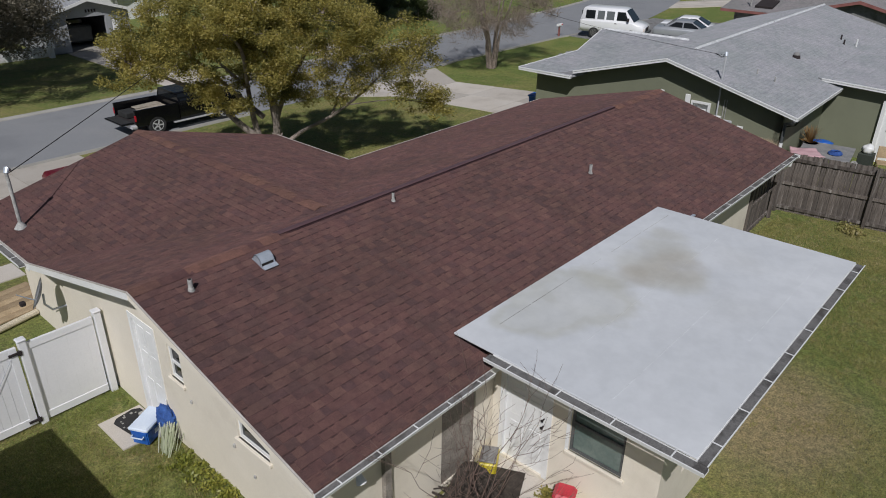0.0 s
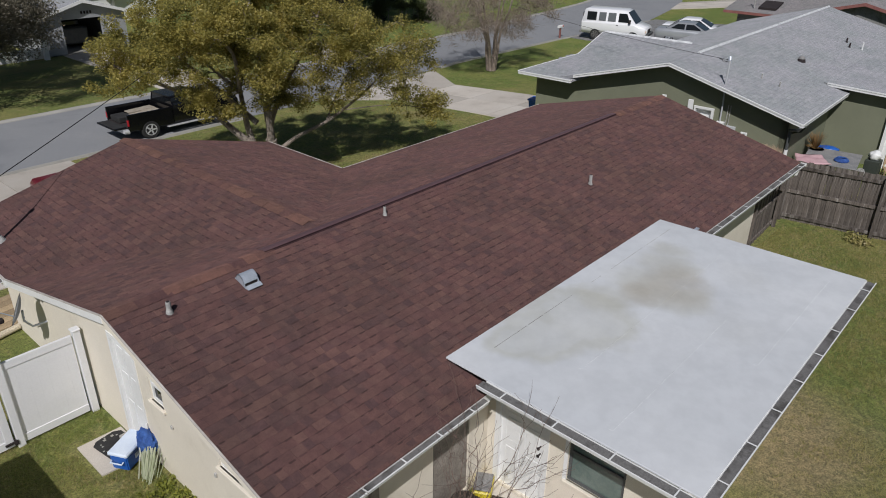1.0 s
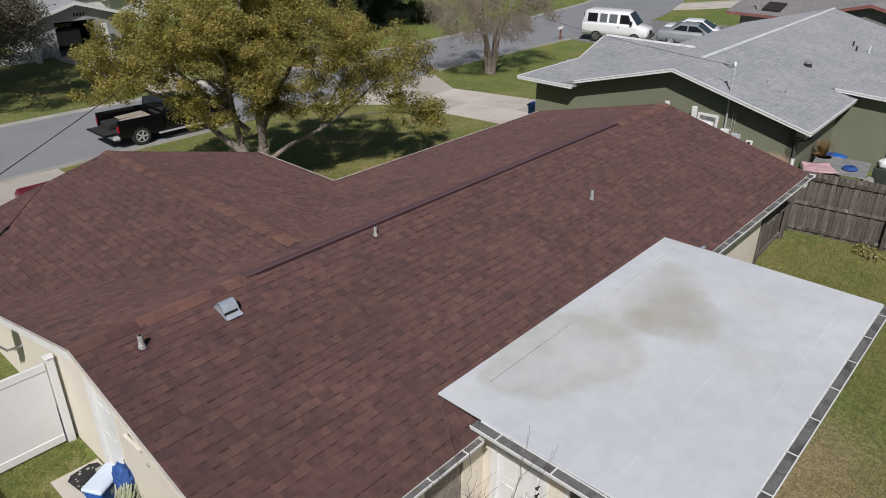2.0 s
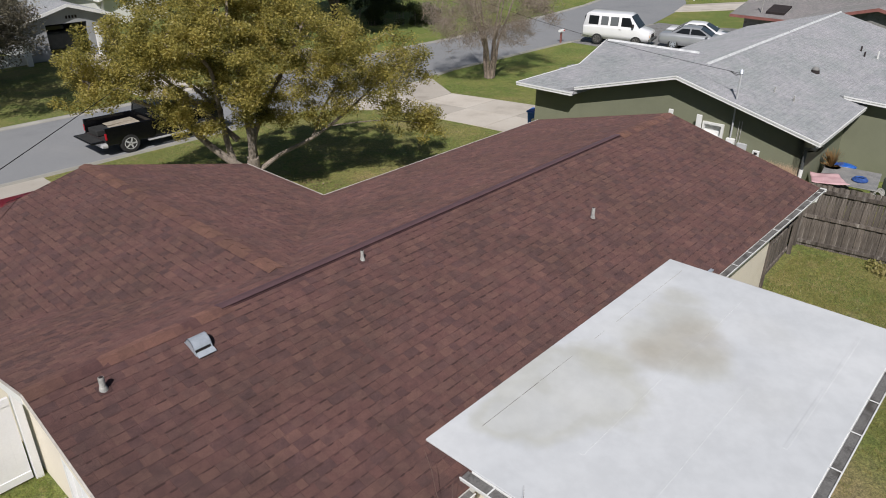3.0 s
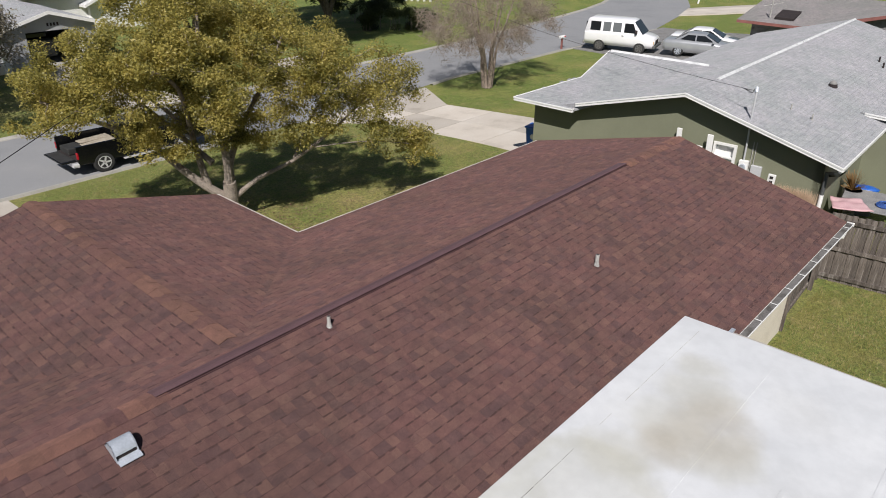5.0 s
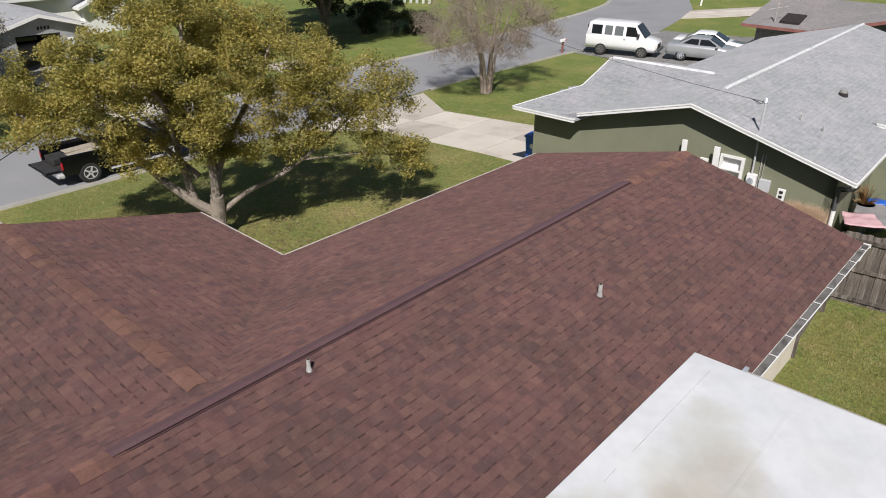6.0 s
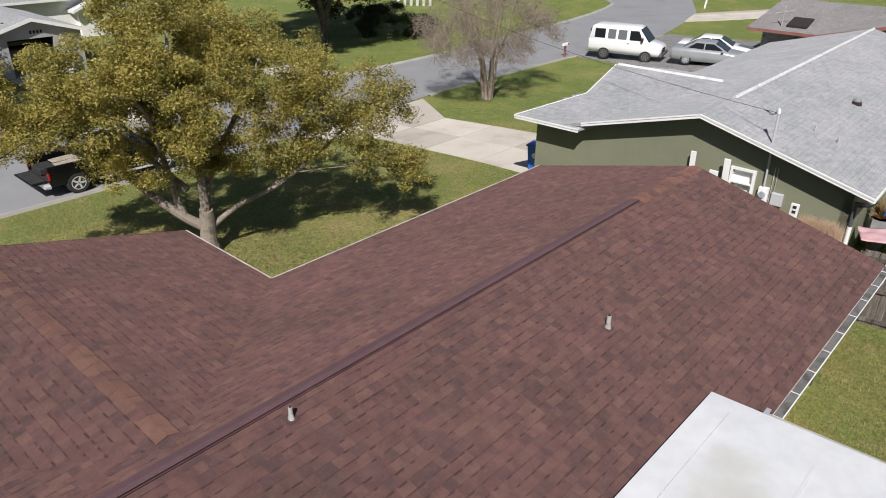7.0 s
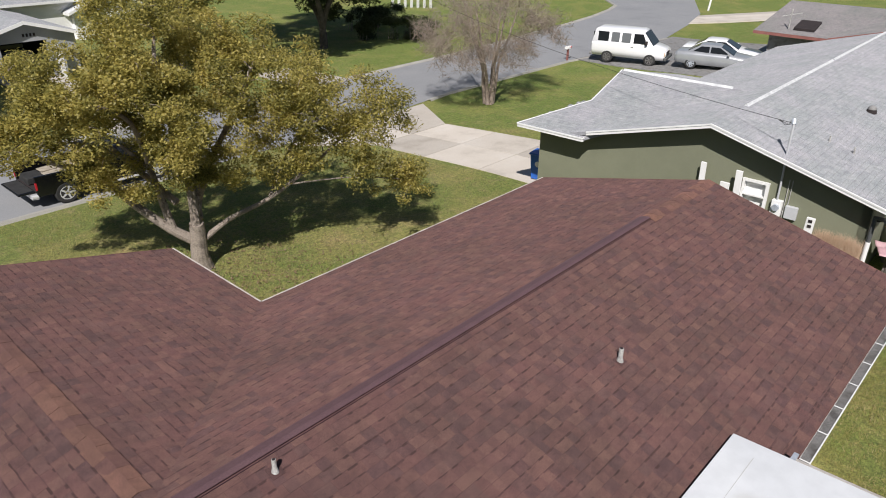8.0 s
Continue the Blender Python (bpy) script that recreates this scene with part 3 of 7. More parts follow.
def cap_mesh(length, half, slope):
    """One bent ridge shingle, along x, thicker at its open end."""
    bm = BM()
    pts = []
    for x, h in ((0.0, 0.013), (length, 0.006)):
        for y in (-half, 0.0, half):
            pts.append(bm.verts.new((x, y, -slope * abs(y) + (h if y == 0 else h * 0.2))))
    low = [bm.verts.new((0.0, y, -slope * abs(y))) for y in (-half, 0.0, half)]
    for k in range(2):
        bm.faces.new((pts[k], pts[3 + k], pts[4 + k], pts[k + 1]))
        bm.faces.new((low[k], pts[k], pts[k + 1], low[k + 1]))
    bmesh.ops.recalc_face_normals(bm, faces=bm.faces)
    me = mesh_of("ridge_cap", bm)
    me.materials.append(M_CAP)
    return me


cap_main, cap_wing = cap_mesh(0.3, 0.155, SB), cap_mesh(0.33, 0.14, SW)
rng = random.Random(5)


def caps(me, step, start, end, place):
    x = start
    while x < end - 0.05:
        ob = part("ridge_cap", me, None, decks["back"])
        ob.matrix_basis = place(x) @ pose(0, rng.uniform(-0.008, 0.008), rng.uniform(0, 0.003), 0, 0, rng.uniform(-0.9, 0.9))
        x += step


caps(cap_main, 0.22, 0.0, 2.56, lambda x: pose(x, 0, RIDGE + 0.009))
caps(cap_main, 0.22, 13.5, LEN - 0.15, lambda x: pose(x, 0, RIDGE + 0.009))
caps(cap_wing, 0.24, WJ + 0.25, WY - 0.2, lambda y: pose(WR, y, WRZ + 0.009, 0, 0, 90))


def ridge_vent():
    bm = BM()
    x0, x1 = 2.57, 13.51
    prof = [(-0.045, 0.022), (-0.042, 0.031), (0.03, 0.027), (0.17, -SF * 0.17 + 0.024), (0.18, -SF * 0.18 + 0.01), (0.16, -SF * 0.16 + 0.01), (0.03, 0.016), (0.0, 0.018)]
    prism(bm, [(x0, y, RIDGE + z) for y, z in prof], (x1 - x0, 0, 0))
    vent = part("ridge_vent", bm, M_VENT, house, "long purple-brown metal ridge vent")
    for name, y0, y1, z0, z1, mat in (("vent_screen", -0.036, 0.0, -0.02, 0.025, M_MAROON), ("vent_flange", -0.055, -0.047, -0.03, 0.004, M_VENT), ("vent_lip", -0.062, -0.0555, -0.035, 0.001, M_MAROON)):
        bm = BM()
        prism(bm, [(x0 + 0.01, y0, RIDGE + z0), (x0 + 0.01, y1, RIDGE + z0), (x0 + 0.01, y1, RIDGE + z1 - (0.0 if y1 > -0.01 else 0.012)), (x0 + 0.01, y0, RIDGE + z1)], (x1 - x0 - 0.02, 0, 0))
        part(name, bm, mat, vent)


ridge_vent()


def trim_board(name, p, q, thick, drop, mat, parent, out):
    """A board hung along an edge from p to q; out is its outward side."""
    bm = BM()
    p, q, o = Vector(p), Vector(q), Vector(out) * thick
    prism(bm, [p, q, q - Vector((0, 0, drop)), p - Vector((0, 0, drop))], o)
    return part(name, bm, mat, parent)


# fascia and rake boards with a metal drip edge
for a, b, o in (((0, YB, EAVE), (0, 0, RIDGE), (-1, 0, 0)), ((0, 0, RIDGE), (0, YF, EAVE), (-1, 0, 0)),
                ((LEN, YB, EAVE), (LEN, 0, RIDGE), (1, 0, 0)), ((LEN, 0, RIDGE), (LEN, YF, EAVE), (1, 0, 0)),
                ((0, WY, EAVE), (WR, WY, WRZ), (0, 1, 0)), ((WR, WY, WRZ), (WX, WY, EAVE), (0, 1, 0))):
    cream = a == (0, YB, EAVE)
    trim_board("rake_board", (a[0], a[1], a[2] - 0.02), (b[0], b[1], b[2] - 0.02), 0.012 if cream else 0.022, 0.11, M_STUCCO if cream else M_WHITE, house, o)
    trim_board("drip_edge", (a[0], a[1], a[2] + 0.008), (b[0], b[1], b[2] + 0.008), 0.022, 0.022, M_CAP if WY in (a[1], b[1]) or a[0] == LEN else M_EDGE, house, o)
for a, b, o in (((0, YB, EAVE), (LEN, YB, EAVE), (0, -1, 0)), ((WX, YF, EAVE), (LEN, YF, EAVE), (0, 1, 0)),
                ((WX, YF, EAVE), (WX, WY, EAVE), (1, 0, 0)), ((0, YF, EAVE), (0, WY, EAVE), (-1, 0, 0))):
    trim_board("fascia", (a[0], a[1], a[2] - 0.01), (b[0], b[1], b[2] - 0.01), 0.012 if a[1] == YB else 0.025, 0.16, M_WHITE, house, o)
    trim_board("drip_edge", (a[0], a[1], a[2] + 0.01), (b[0], b[1], b[2] + 0.01), 0.018 if a[1] == YB else 0.03, 0.03, M_CAP if a[1] == YB else M_EDGE, house, o)


def gutter(p, q, out, straps, parent, width=0.125):
    """An open trough along an eave with strap hangers."""
    p, q, o = Vector(p), Vector(q), Vector(out)
    d = (q - p)
    bm = BM()
    prof = [(0.0, -0.024), (0.0, -0.066), (width - 0.012, -0.066), (width, -0.012), (width + 0.008, -0.012), (width + 0.008, 0.0), (width - 0.008, 0.0), (width - 0.012, -0.02), (width - 0.022, -0.06), (0.006, -0.06), (0.006, -0.024)]
    prism(bm, [p + o * a + Vector((0, 0, z)) for a, z in prof], d)
    g = part("gutter", bm, M_WHITE, parent, "white open metal gutter with strap hangers")
    bm = BM()
    prism(bm, [p + o * a + Vector((0, 0, z)) + d * 0.002 for a, z in ((0.008, -0.058), (width - 0.023, -0.058), (width - 0.014, -0.018), (0.008, -0.012))], d * 0.996)
    part("debris", bm, M_SILT, g, "grey silt lying in the gutter")
    n = max(2, round(d.length / straps))
    u = d.normalized()
    for i in range(n):
        c = p + d * ((i + 0.5) / n)
        bm = BM()
        prism(bm, [c - u * 0.009 + o * -0.01 + Vector((0, 0, 0.004)), c + u * 0.009 + o * -0.01 + Vector((0, 0, 0.004)), c + u * 0.009 + o * (width + 0.01) + Vector((0, 0, 0.004)), c - u * 0.009 + o * (width + 0.01) + Vector((0, 0, 0.004))], (0, 0, 0.006))
        part("strap", bm, M_WHITE, g)
    return g


gutter((0.0, YB - 0.014, EAVE - 0.03), (3.2, YB - 0.014, EAVE - 0.03), (0, -1, 0), 0.62, house, 0.105)
gutter((9.85, YB - 0.014, EAVE - 0.03), (LEN + 0.12, YB - 0.014, EAVE - 0.03), (0, -1, 0), 0.72, house, 0.135)
# closing plate at the gutter's end
part("end_plate", one_box(LEN + 0.12, LEN + 0.127, YB - 0.16, YB - 0.012, EAVE - 0.1, EAVE - 0.022), M_WHITE, house)
gutter((-0.028, YF + 0.1, EAVE - 0.03), (-0.028, WY, EAVE - 0.03), (-1, 0, 0), 0.75, house)


# walls
def wall_run(name, axis, pos, thick, breaks, top, openings, parent, mat, base):
    """A wall along 'x' or 'y' with real openings (a0, a1, z0, z1); top gives its height along the run."""
    cuts = sorted(set(breaks) | {a for o in openings for a in o[:2]})
    bm = BM()
    for a, b in zip(cuts, cuts[1:]):
        inside = sorted([o for o in openings if o[0] <= a + 1e-6 and o[1] >= b - 1e-6], key=lambda o: o[2])
        z = base
        spans = []
        for o in inside:
            spans.append((z, z, o[2], o[2]))
            z = o[3]
        spans.append((z, z, top(a), top(b)))
        for za, zb, ta, tb in spans:
            if ta - za < 0.01 and tb - zb < 0.01:
                continue
            if axis == "y":
                prism(bm, [(pos, a, za), (pos, b, zb), (pos, b, tb), (pos, a, ta)], (thick, 0, 0))
            else:
                prism(bm, [(a, pos, za), (b, pos, zb), (b, pos, tb), (a, pos, ta)], (0, thick, 0))
    bmesh.ops.remove_doubles(bm, verts=bm.verts, dist=0.0005)
    return part(name, bm, mat, parent)


WALL_X, WALL_B, WALL_F = 0.58, -3.5, 3.65
BASE = 0.2
SIDE_DOOR = (0.86, 1.62, PAD + 0.12, PAD + 2.12)
SIDE_WIN = (0.06, 0.44, 1.8, 2.42)
LOW_WIN = (-2.2, -1.42, 1.63, 2.2)
wall_run("wall", "y", WALL_X, 0.2, [WALL_B, 0.0, WALL_F, 6.75], lambda y: min(main_z(y) if y < YF else 9, 9 if y < 3.6 else EAVE + SW * WALL_X + 0.02) - 0.13 if y < 3.7 else wing_z(WALL_X) - 0.13, [SIDE_DOOR, SIDE_WIN, LOW_WIN], house, M_STUCCO, BASE)
BACK_PANEL = (2.75, 3.55, PAD + 0.1, 2.3)
wall_run("wall", "x", WALL_B - 0.05, 0.2, [9.21, LEN - 1.3], lambda x: main_z(WALL_B - 0.05) - 0.13, [], house, M_STUCCO, BASE)
wall_run("wall", "x", WALL_B, 0.2, [WALL_X + 0.2, 9.2], lambda x: main_z(WALL_B) - 0.13, [BACK_PANEL], house, M_STUCCO, BASE)
wall_run("wall", "y", LEN - 1.5, 0.2, [WALL_B + 0.16, 0.0, WALL_F + 0.2], lambda y: main_z(y) - 0.13, [], house, M_STUCCO, BASE)
wall_run("wall", "x", WALL_F, 0.2, [WX - 0.5, LEN - 1.5], lambda x: main_z(WALL_F) - 0.13, [], house, M_STUCCO, BASE)
wall_run("wall", "y", WX - 0.7, 0.2, [WALL_F, 6.55], lambda y: wing_z(WX - 0.7) - 0.13, [], house, M_STUCCO, BASE)
wall_run("wall", "x", 6.55, 0.2, [WALL_X + 0.2, WR, WX - 0.5], lambda x: wing_z(x) - 0.13, [(1.3, 6.2, BASE, 2.3)], house, M_STUCCO, BASE)
bm = one_box(1.3, 6.2, 6.6, 6.66, BASE, 2.3)
part("garage_door", bm, M_WHITE, house, "white garage door")


def window_y(pos, o, parent, curtain=None, mid=True, frame_mat=None, pane_mat=None):
    """A window set in a wall that runs along y."""
    y0, y1, z0, z1 = o
    f = 0.045
    bm = BM()
    for a in ((y0, y0 + f, z0, z1), (y1 - f, y1, z0, z1), (y0 + f, y1 - f, z0, z0 + f), (y0 + f, y1 - f, z1 - f, z1)):
        box(bm, pos + 0.03, pos + 0.09, a[0], a[1], a[2], a[3])
    if mid:
        box(bm, pos + 0.025, pos + 0.085, y0 + f, y1 - f, (z0 + z1) / 2 - 0.02, (z0 + z1) / 2 + 0.02)
    w = part("window", bm, frame_mat or M_WHITE, parent)
    part("pane", one_box(pos + 0.055, pos + 0.06, y0 + f, y1 - f, z0 + f, z1 - f), pane_mat or M_GLASS, w)
    part("sill", one_box(pos - 0.05, pos + 0.03, y0 - 0.05, y1 + 0.05, z0 - 0.06, z0, bevel=0.008), M_STUCCO, w)
    if curtain:
        part("curtain", one_box(pos + 0.1, pos + 0.12, y0 + f, y1 - f, z0 + f, z1 - f), curtain, w)
    return w


window_y(WALL_X, SIDE_WIN, house, curtain=M_WHITE)
window_y(WALL_X, LOW_WIN, house, curtain=M_WHITE, mid=False)


def panel_door_y(pos, o, parent, label, knob_y):
    y0, y1, z0, z1 = o
    d = part("door", one_box(pos + 0.04, pos + 0.085, y0 + 0.03, y1 - 0.03, z0, z1 - 0.03), M_WHITE, parent, label)
    w = (y1 - y0 - 0.06)
    for zz0, zz1 in ((0.18, 0.78), (0.92, 1.35), (1.45, 1.85)):
        for k in range(2):
            a = y0 + 0.03 + 0.1 + k * (w - 0.1) / 2
            part("panel", one_box(pos + 0.03, pos + 0.04, a, a + (w - 0.3) / 2, z0 + zz0, z0 + zz1, bevel=0.008), M_WHITE, d)
    bm = BM()
    for a in ((y0 - 0.06, y0 + 0.03, z0, z1 + 0.06), (y1 - 0.03, y1 + 0.06, z0, z1 + 0.06), (y0 + 0.03, y1 - 0.03, z1 - 0.03, z1 + 0.06)):
        box(bm, pos - 0.015, pos + 0.06, *a)
    part("frame", bm, M_WHITE, d)
    for name, dz in (("knob", 0.98), ("lock", 1.12)) if knob_y is not None else ():
        bm = BM()
        tube(bm, [(pos + 0.04, knob_y, z0 + dz), (pos - 0.005, knob_y, z0 + dz), (pos - 0.03, knob_y, z0 + dz)], [0.012, 0.014, 0.028], 10)
        part(name, bm, M_DARK, d)
    return d


panel_door_y(WALL_X, SIDE_DOOR, house, "white panelled side door", None)
part("doorstep", one_box(0.38, 0.575, 0.82, 1.68, PAD - 0.1, PAD + 0.12, bevel=0.01), M_CURB, house)

for yy, zz, hh in ((-0.12, 1.55, 0.1), (-1.28, 1.35, 0.12), (-1.75, 1.05, 0.08)):
    part("wall_fitting", one_box(WALL_X - 0.03, WALL_X, yy - 0.022, yy + 0.022, zz, zz + hh * 0.6, bevel=0.005), M_PIPE, house, "small grey fitting on the stucco wall")

# elbow of a downspout under the end of the back gutter
bm = BM()
tube(bm, [(15.85, YB - 0.09, EAVE - 0.1), (15.85, YB - 0.08, EAVE - 0.2), (15.85, YB + 0.15, EAVE - 0.34)], [0.05, 0.05, 0.055], 8)
part("outlet", bm, M_WHITE, house, "white gutter outlet under the back eave")

# back panel beside the patio room
part("shutter", one_box(2.75, 3.55, -3.47, -3.42, PAD + 0.1, 2.3), M_GREYDOOR, house, "grey weathered door panel in shade")
part("pilaster", one_box(1.5, 1.62, -3.58, -3.5, BASE, 2.5), M_GREYDOOR, house)
bm = BM()
tube(bm, [(0.95, -3.5, 2.15), (0.95, -3.62, 2.16), (0.95, -3.66, 2.1)], [0.05, 0.045, 0.05], 10)
tube(bm, [(0.95, -3.66, 2.12), (0.95, -3.72, 2.0)], [0.04, 0.075], 12)
part("flood_light", bm, M_WHITE, house, "white wall-mounted flood light under the eave")

# ---- patio room under the white roof ----
PX0, PX1, PY0, PY1, PZ0, PZ1 = 3.21, 9.72, -7.06, -3.31, 2.965, 3.045


def patio_z(y):
    return PZ0 + (PZ1 - PZ0) * (y - PY0) / (PY1 - PY0)


bm = BM()
prism(bm, [(PX0 + 0.02, PY0, PZ0), (PX1 + 0.25, PY0, PZ0), (PX1 - 0.02, PY1, PZ1), (PX0, PY1, PZ1)], (0, 0, -0.03))
bmesh.ops.bevel(bm, geom=[e for e in bm.edges], offset=0.004, segments=1, affect="EDGES")
proof = part("patio_roof", bm, M_PATIO, house, "white coated low-slope patio roof with tan stains")
# lap seams of the roll roofing, thin and broken
for x0, x1, y in ((4.3, 9.2, -4.85), (3.5, 7.0, -5.8), (6.1, 9.4, -6.6)):
    bm = BM()
    z = patio_z(y)
    prism(bm, [(x0, y, z + 0.001), (x1, y, z + 0.001), (x1, y + 0.05, patio_z(y + 0.05) + 0.0006), (x0, y + 0.05, patio_z(y + 0.05) + 0.0006)], (0, 0, 0.0035))
    part("seam", bm, M_PATIO, proof)
# the open upper lap, a broken dark line
lap = random.Random(6)
for x0, x1 in ((3.86, 5.9), (6.5, 6.8), (7.15, 8.3), (8.36, 9.45)):
    x = x0
    while x < x1:
        e = min(x1, x + lap.uniform(0.25, 0.6))
        z, w = patio_z(-3.665) + 0.001, lap.uniform(0.003, 0.006) if x0 < 5 else 0.0025
        bm = BM()
        prism(bm, [(x, -3.668, z), (e, -3.668 + lap.uniform(-0.004, 0.004), z), (e, -3.668 + w, z), (x, -3.668 + w, z)], (0, 0, 0.003))
        part("lap_crack", bm, M_TROUGH if x0 < 5 else M_CURB, proof)
        x = e + lap.uniform(0.0, 0.05)
for a, b, o in (((PX0, PY0, PZ0), (PX0, -4.05, patio_z(-4.05)), (-1, 0, 0)), ((PX0, PY0, PZ0), (PX1 + 0.24, PY0, PZ0), (0, -1, 0)), ((PX1 + 0.24, PY0, PZ0), (PX1 - 0.02, PY1, PZ1), (1, 0, 0))):
    trim_board("fascia", (a[0], a[1], a[2] - 0.02), (b[0], b[1], b[2] - 0.02), 0.012, 0.1, M_WHITE, house, o)
gutter((PX0 - 0.014, PY0 - 0.17, PZ0 - 0.008), (PX0 - 0.014, -4.0, 3.012), (-1, 0, 0), 0.85, house, 0.155)
gutter((PX0 - 0.012, PY0 - 0.014, PZ0 - 0.008), (PX1 + 0.26, PY0 - 0.014, PZ0 - 0.008), (0, -1, 0), 0.8, house, 0.135)
# bent metal flashing along the far edge, from the main eave outwards
bm = BM()
prism(bm, [(PX1 + 0.07, -4.02, 2.99), (PX1 + 0.135, -4.02, 2.972), (PX1 + 0.325, PY0, 2.915), (PX1 + 0.262, PY0, 2.935)], (0, 0, 0.012))
part("edge_flashing", bm, M_EDGE, house, "weathered metal edge flashing")
part("flashing_end", one_box(PX1 + 0.02, PX1 + 0.2, -4.05, -3.99, 2.985, 3.012), M_GALV, house)
PWX = 4.0
P_DOOR = (-4.58, -3.72, PAD + 0.1, PAD + 2.1)
P_WIN = (-5.86, -4.97, 1.28, 2.36)
wall_run("wall", "y", PWX, 0.15, [-6.43, -3.505], lambda y: patio_z(y) - 0.1, [P_DOOR, P_WIN], house, M_STUCCO, BASE)
wall_run("wall", "x", -6.43, 0.15, [PWX + 0.15, 9.2], lambda x: patio_z(-6.43) - 0.1, [(4.8, 6.4, 1.2, 2.2), (7.0, 8.6, 1.2, 2.2)], house, M_STUCCO, BASE)
wall_run("wall", "y", 9.05, 0.15, [-6.27, -3.51], lambda y: patio_z(y) - 0.1, [], house, M_STUCCO, BASE)
panel_door_y(PWX, P_DOOR, house, "white panelled patio door with dark knobs", -4.48)
window_y(PWX, P_WIN, house, frame_mat=M_GREYFRAME, pane_mat=M_CURTAINGLASS)
part("reveal", one_box(PWX - 0.012, PWX + 0.02, P_WIN[1] + 0.002, P_WIN[1] + 0.06, P_WIN[2] - 0.02, P_WIN[3]), M_WHITE, house)
for a in ((4.8, 6.4), (7.0, 8.6)):
    part("window", one_box(a[0], a[1], -6.38, -6.34, 1.2, 2.2), M_GLASS, house)


# ---- roof fittings ----
def vent_pipe(x, y, r, h, label, hood=False):
    z = main_z(y)
    bm = BM()
    tube(bm, [(x, y, z - 0.05), (x, y, z + h * 0.9), (x, y, z + h)], [r, r, r * 0.9], 14)
    p = part("vent_pipe", bm, M_PIPE, house, label, smooth=False)
    bm = BM()
    s = 0.075
    prism(bm, [(x - s, y - s, main_z(y - s) + 0.012), (x + s, y - s, main_z(y - s) + 0.012), (x + s, y + s, main_z(y + s) + 0.012), (x - s, y + s, main_z(y + s) + 0.012)], (0, 0, 0.006))
    part("flashing", bm, M_COURSE, p)
    bm = BM()
    tube(bm, [(x, y, z), (x, y, z + 0.03), (x, y, z + 0.06)], [r + 0.02, r + 0.012, r + 0.004], 14)
    part("boot", bm, M_PIPE, p)
    if hood:
        bm = BM()
        tube(bm, [(x, y, z + h), (x, y, z + h + 0.005)], [r * 0.72, r * 0.7], 12)
        part("bore", bm, M_DARK, p)


vent_pipe(4.97, -0.26, 0.026, 0.18, "short grey plumbing vent pipe", True)
vent_pipe(9.67, -1.66, 0.034, 0.22, "short pale plumbing vent pipe", True)
vent_pipe(0.72, -0.44, 0.037, 0.19, "stubby weathered plumbing vent pipe", True)


def hooded_vent(x, y):
    """A rounded sheet-metal exhaust hood open down the slope."""
    z, s = main_z(y), SB
    bm = BM()
    box(bm, x - 0.115, x + 0.115, y - 0.17, y + 0.16, 0, 0.008)
    for v in bm.verts:
        v.co.z += z + s * (v.co.y - y) + 0.012
    v = part("exhaust_vent", bm, M_GALV, house, "galvanised metal exhaust hood on the roof")
    bm = BM()
    prof = []
    for k in range(25):
        a = math.pi * (1.08 - 0.98 * k / 24)
        prof.append((0.105 * math.cos(a) * -1.0, 0.02 + 0.125 * max(0, math.sin(a))))
    pts = [(x - 0.125, y + px, z + s * px + pz + 0.02) for px, pz in prof]
    inner = [(p[0], y + (p[1] - y) * 0.93, z + (p[2] - z) * 0.93) for p in pts]
    prism(bm, pts + inner[::-1], (0.25, 0, 0))
    for xx in (x - 0.125, x + 0.115):
        prism(bm, [(xx, p[1], p[2]) for p in pts] + [(xx, y - 0.13, z - 0.02)], (0.01, 0, 0))
    part("hood", bm, M_GALV, v)
    bm = BM()
    prism(bm, [(x - 0.125, y - 0.14, z - s * 0.14 + 0.05), (x + 0.125, y - 0.14, z - s * 0.14 + 0.05), (x + 0.125, y - 0.2, z - s * 0.2 + 0.035), (x - 0.125, y - 0.2, z - s * 0.2 + 0.035)], (0, 0, 0.008))
    part("lip", bm, M_GALV, v)
    part("throat", one_box(x - 0.115, x + 0.115, y - 0.085, y - 0.05, z - 0.03, z + 0.045), M_DARK, v)


hooded_vent(1.96, -0.46)

# service mast with its cable
mx, my, mz = 0.43, 5.6, wing_z(0.43)
bm = BM()
tube(bm, [(mx, my, mz - 0.1), (mx, my, 3.85), (mx, my, 4.02)], [0.035, 0.035, 0.03], 12)
mast = part("service_mast", bm, M_PIPE, house, "pale metal service mast on the roof")
bm = BM()
tube(bm, [(mx, my, 4.0), (mx + 0.03, my + 0.02, 4.07), (mx + 0.1, my + 0.08, 4.02)], [0.05, 0.055, 0.03], 10)
part("weatherhead", bm, M_GALV, mast)
bm = BM()
tube(bm, [(mx, my, mz), (mx, my, mz + 0.05), (mx, my, mz + 0.12)], [0.13, 0.09, 0.045], 12)
part("boot", bm, M_PIPE, mast)


def cable(name, a, b, sag, label, r=0.012, loose=0.0):
    a, b = Vector(a), Vector(b)
    pts = []
    for k in range(17):
        t = k / 16
        p = a.lerp(b, t)
        p.z -= sag * 4 * t * (1 - t)
        pts.append(p)
    return tagged(part(name, one_tube(pts, r, 6), M_CABLE), label, "cable")


cable("overhead_cable", (mx + 0.08, my + 0.06, 3.98), (15.7, 19.2, 5.05), 0.12, "black overhead service cable to the mast", 0.01)

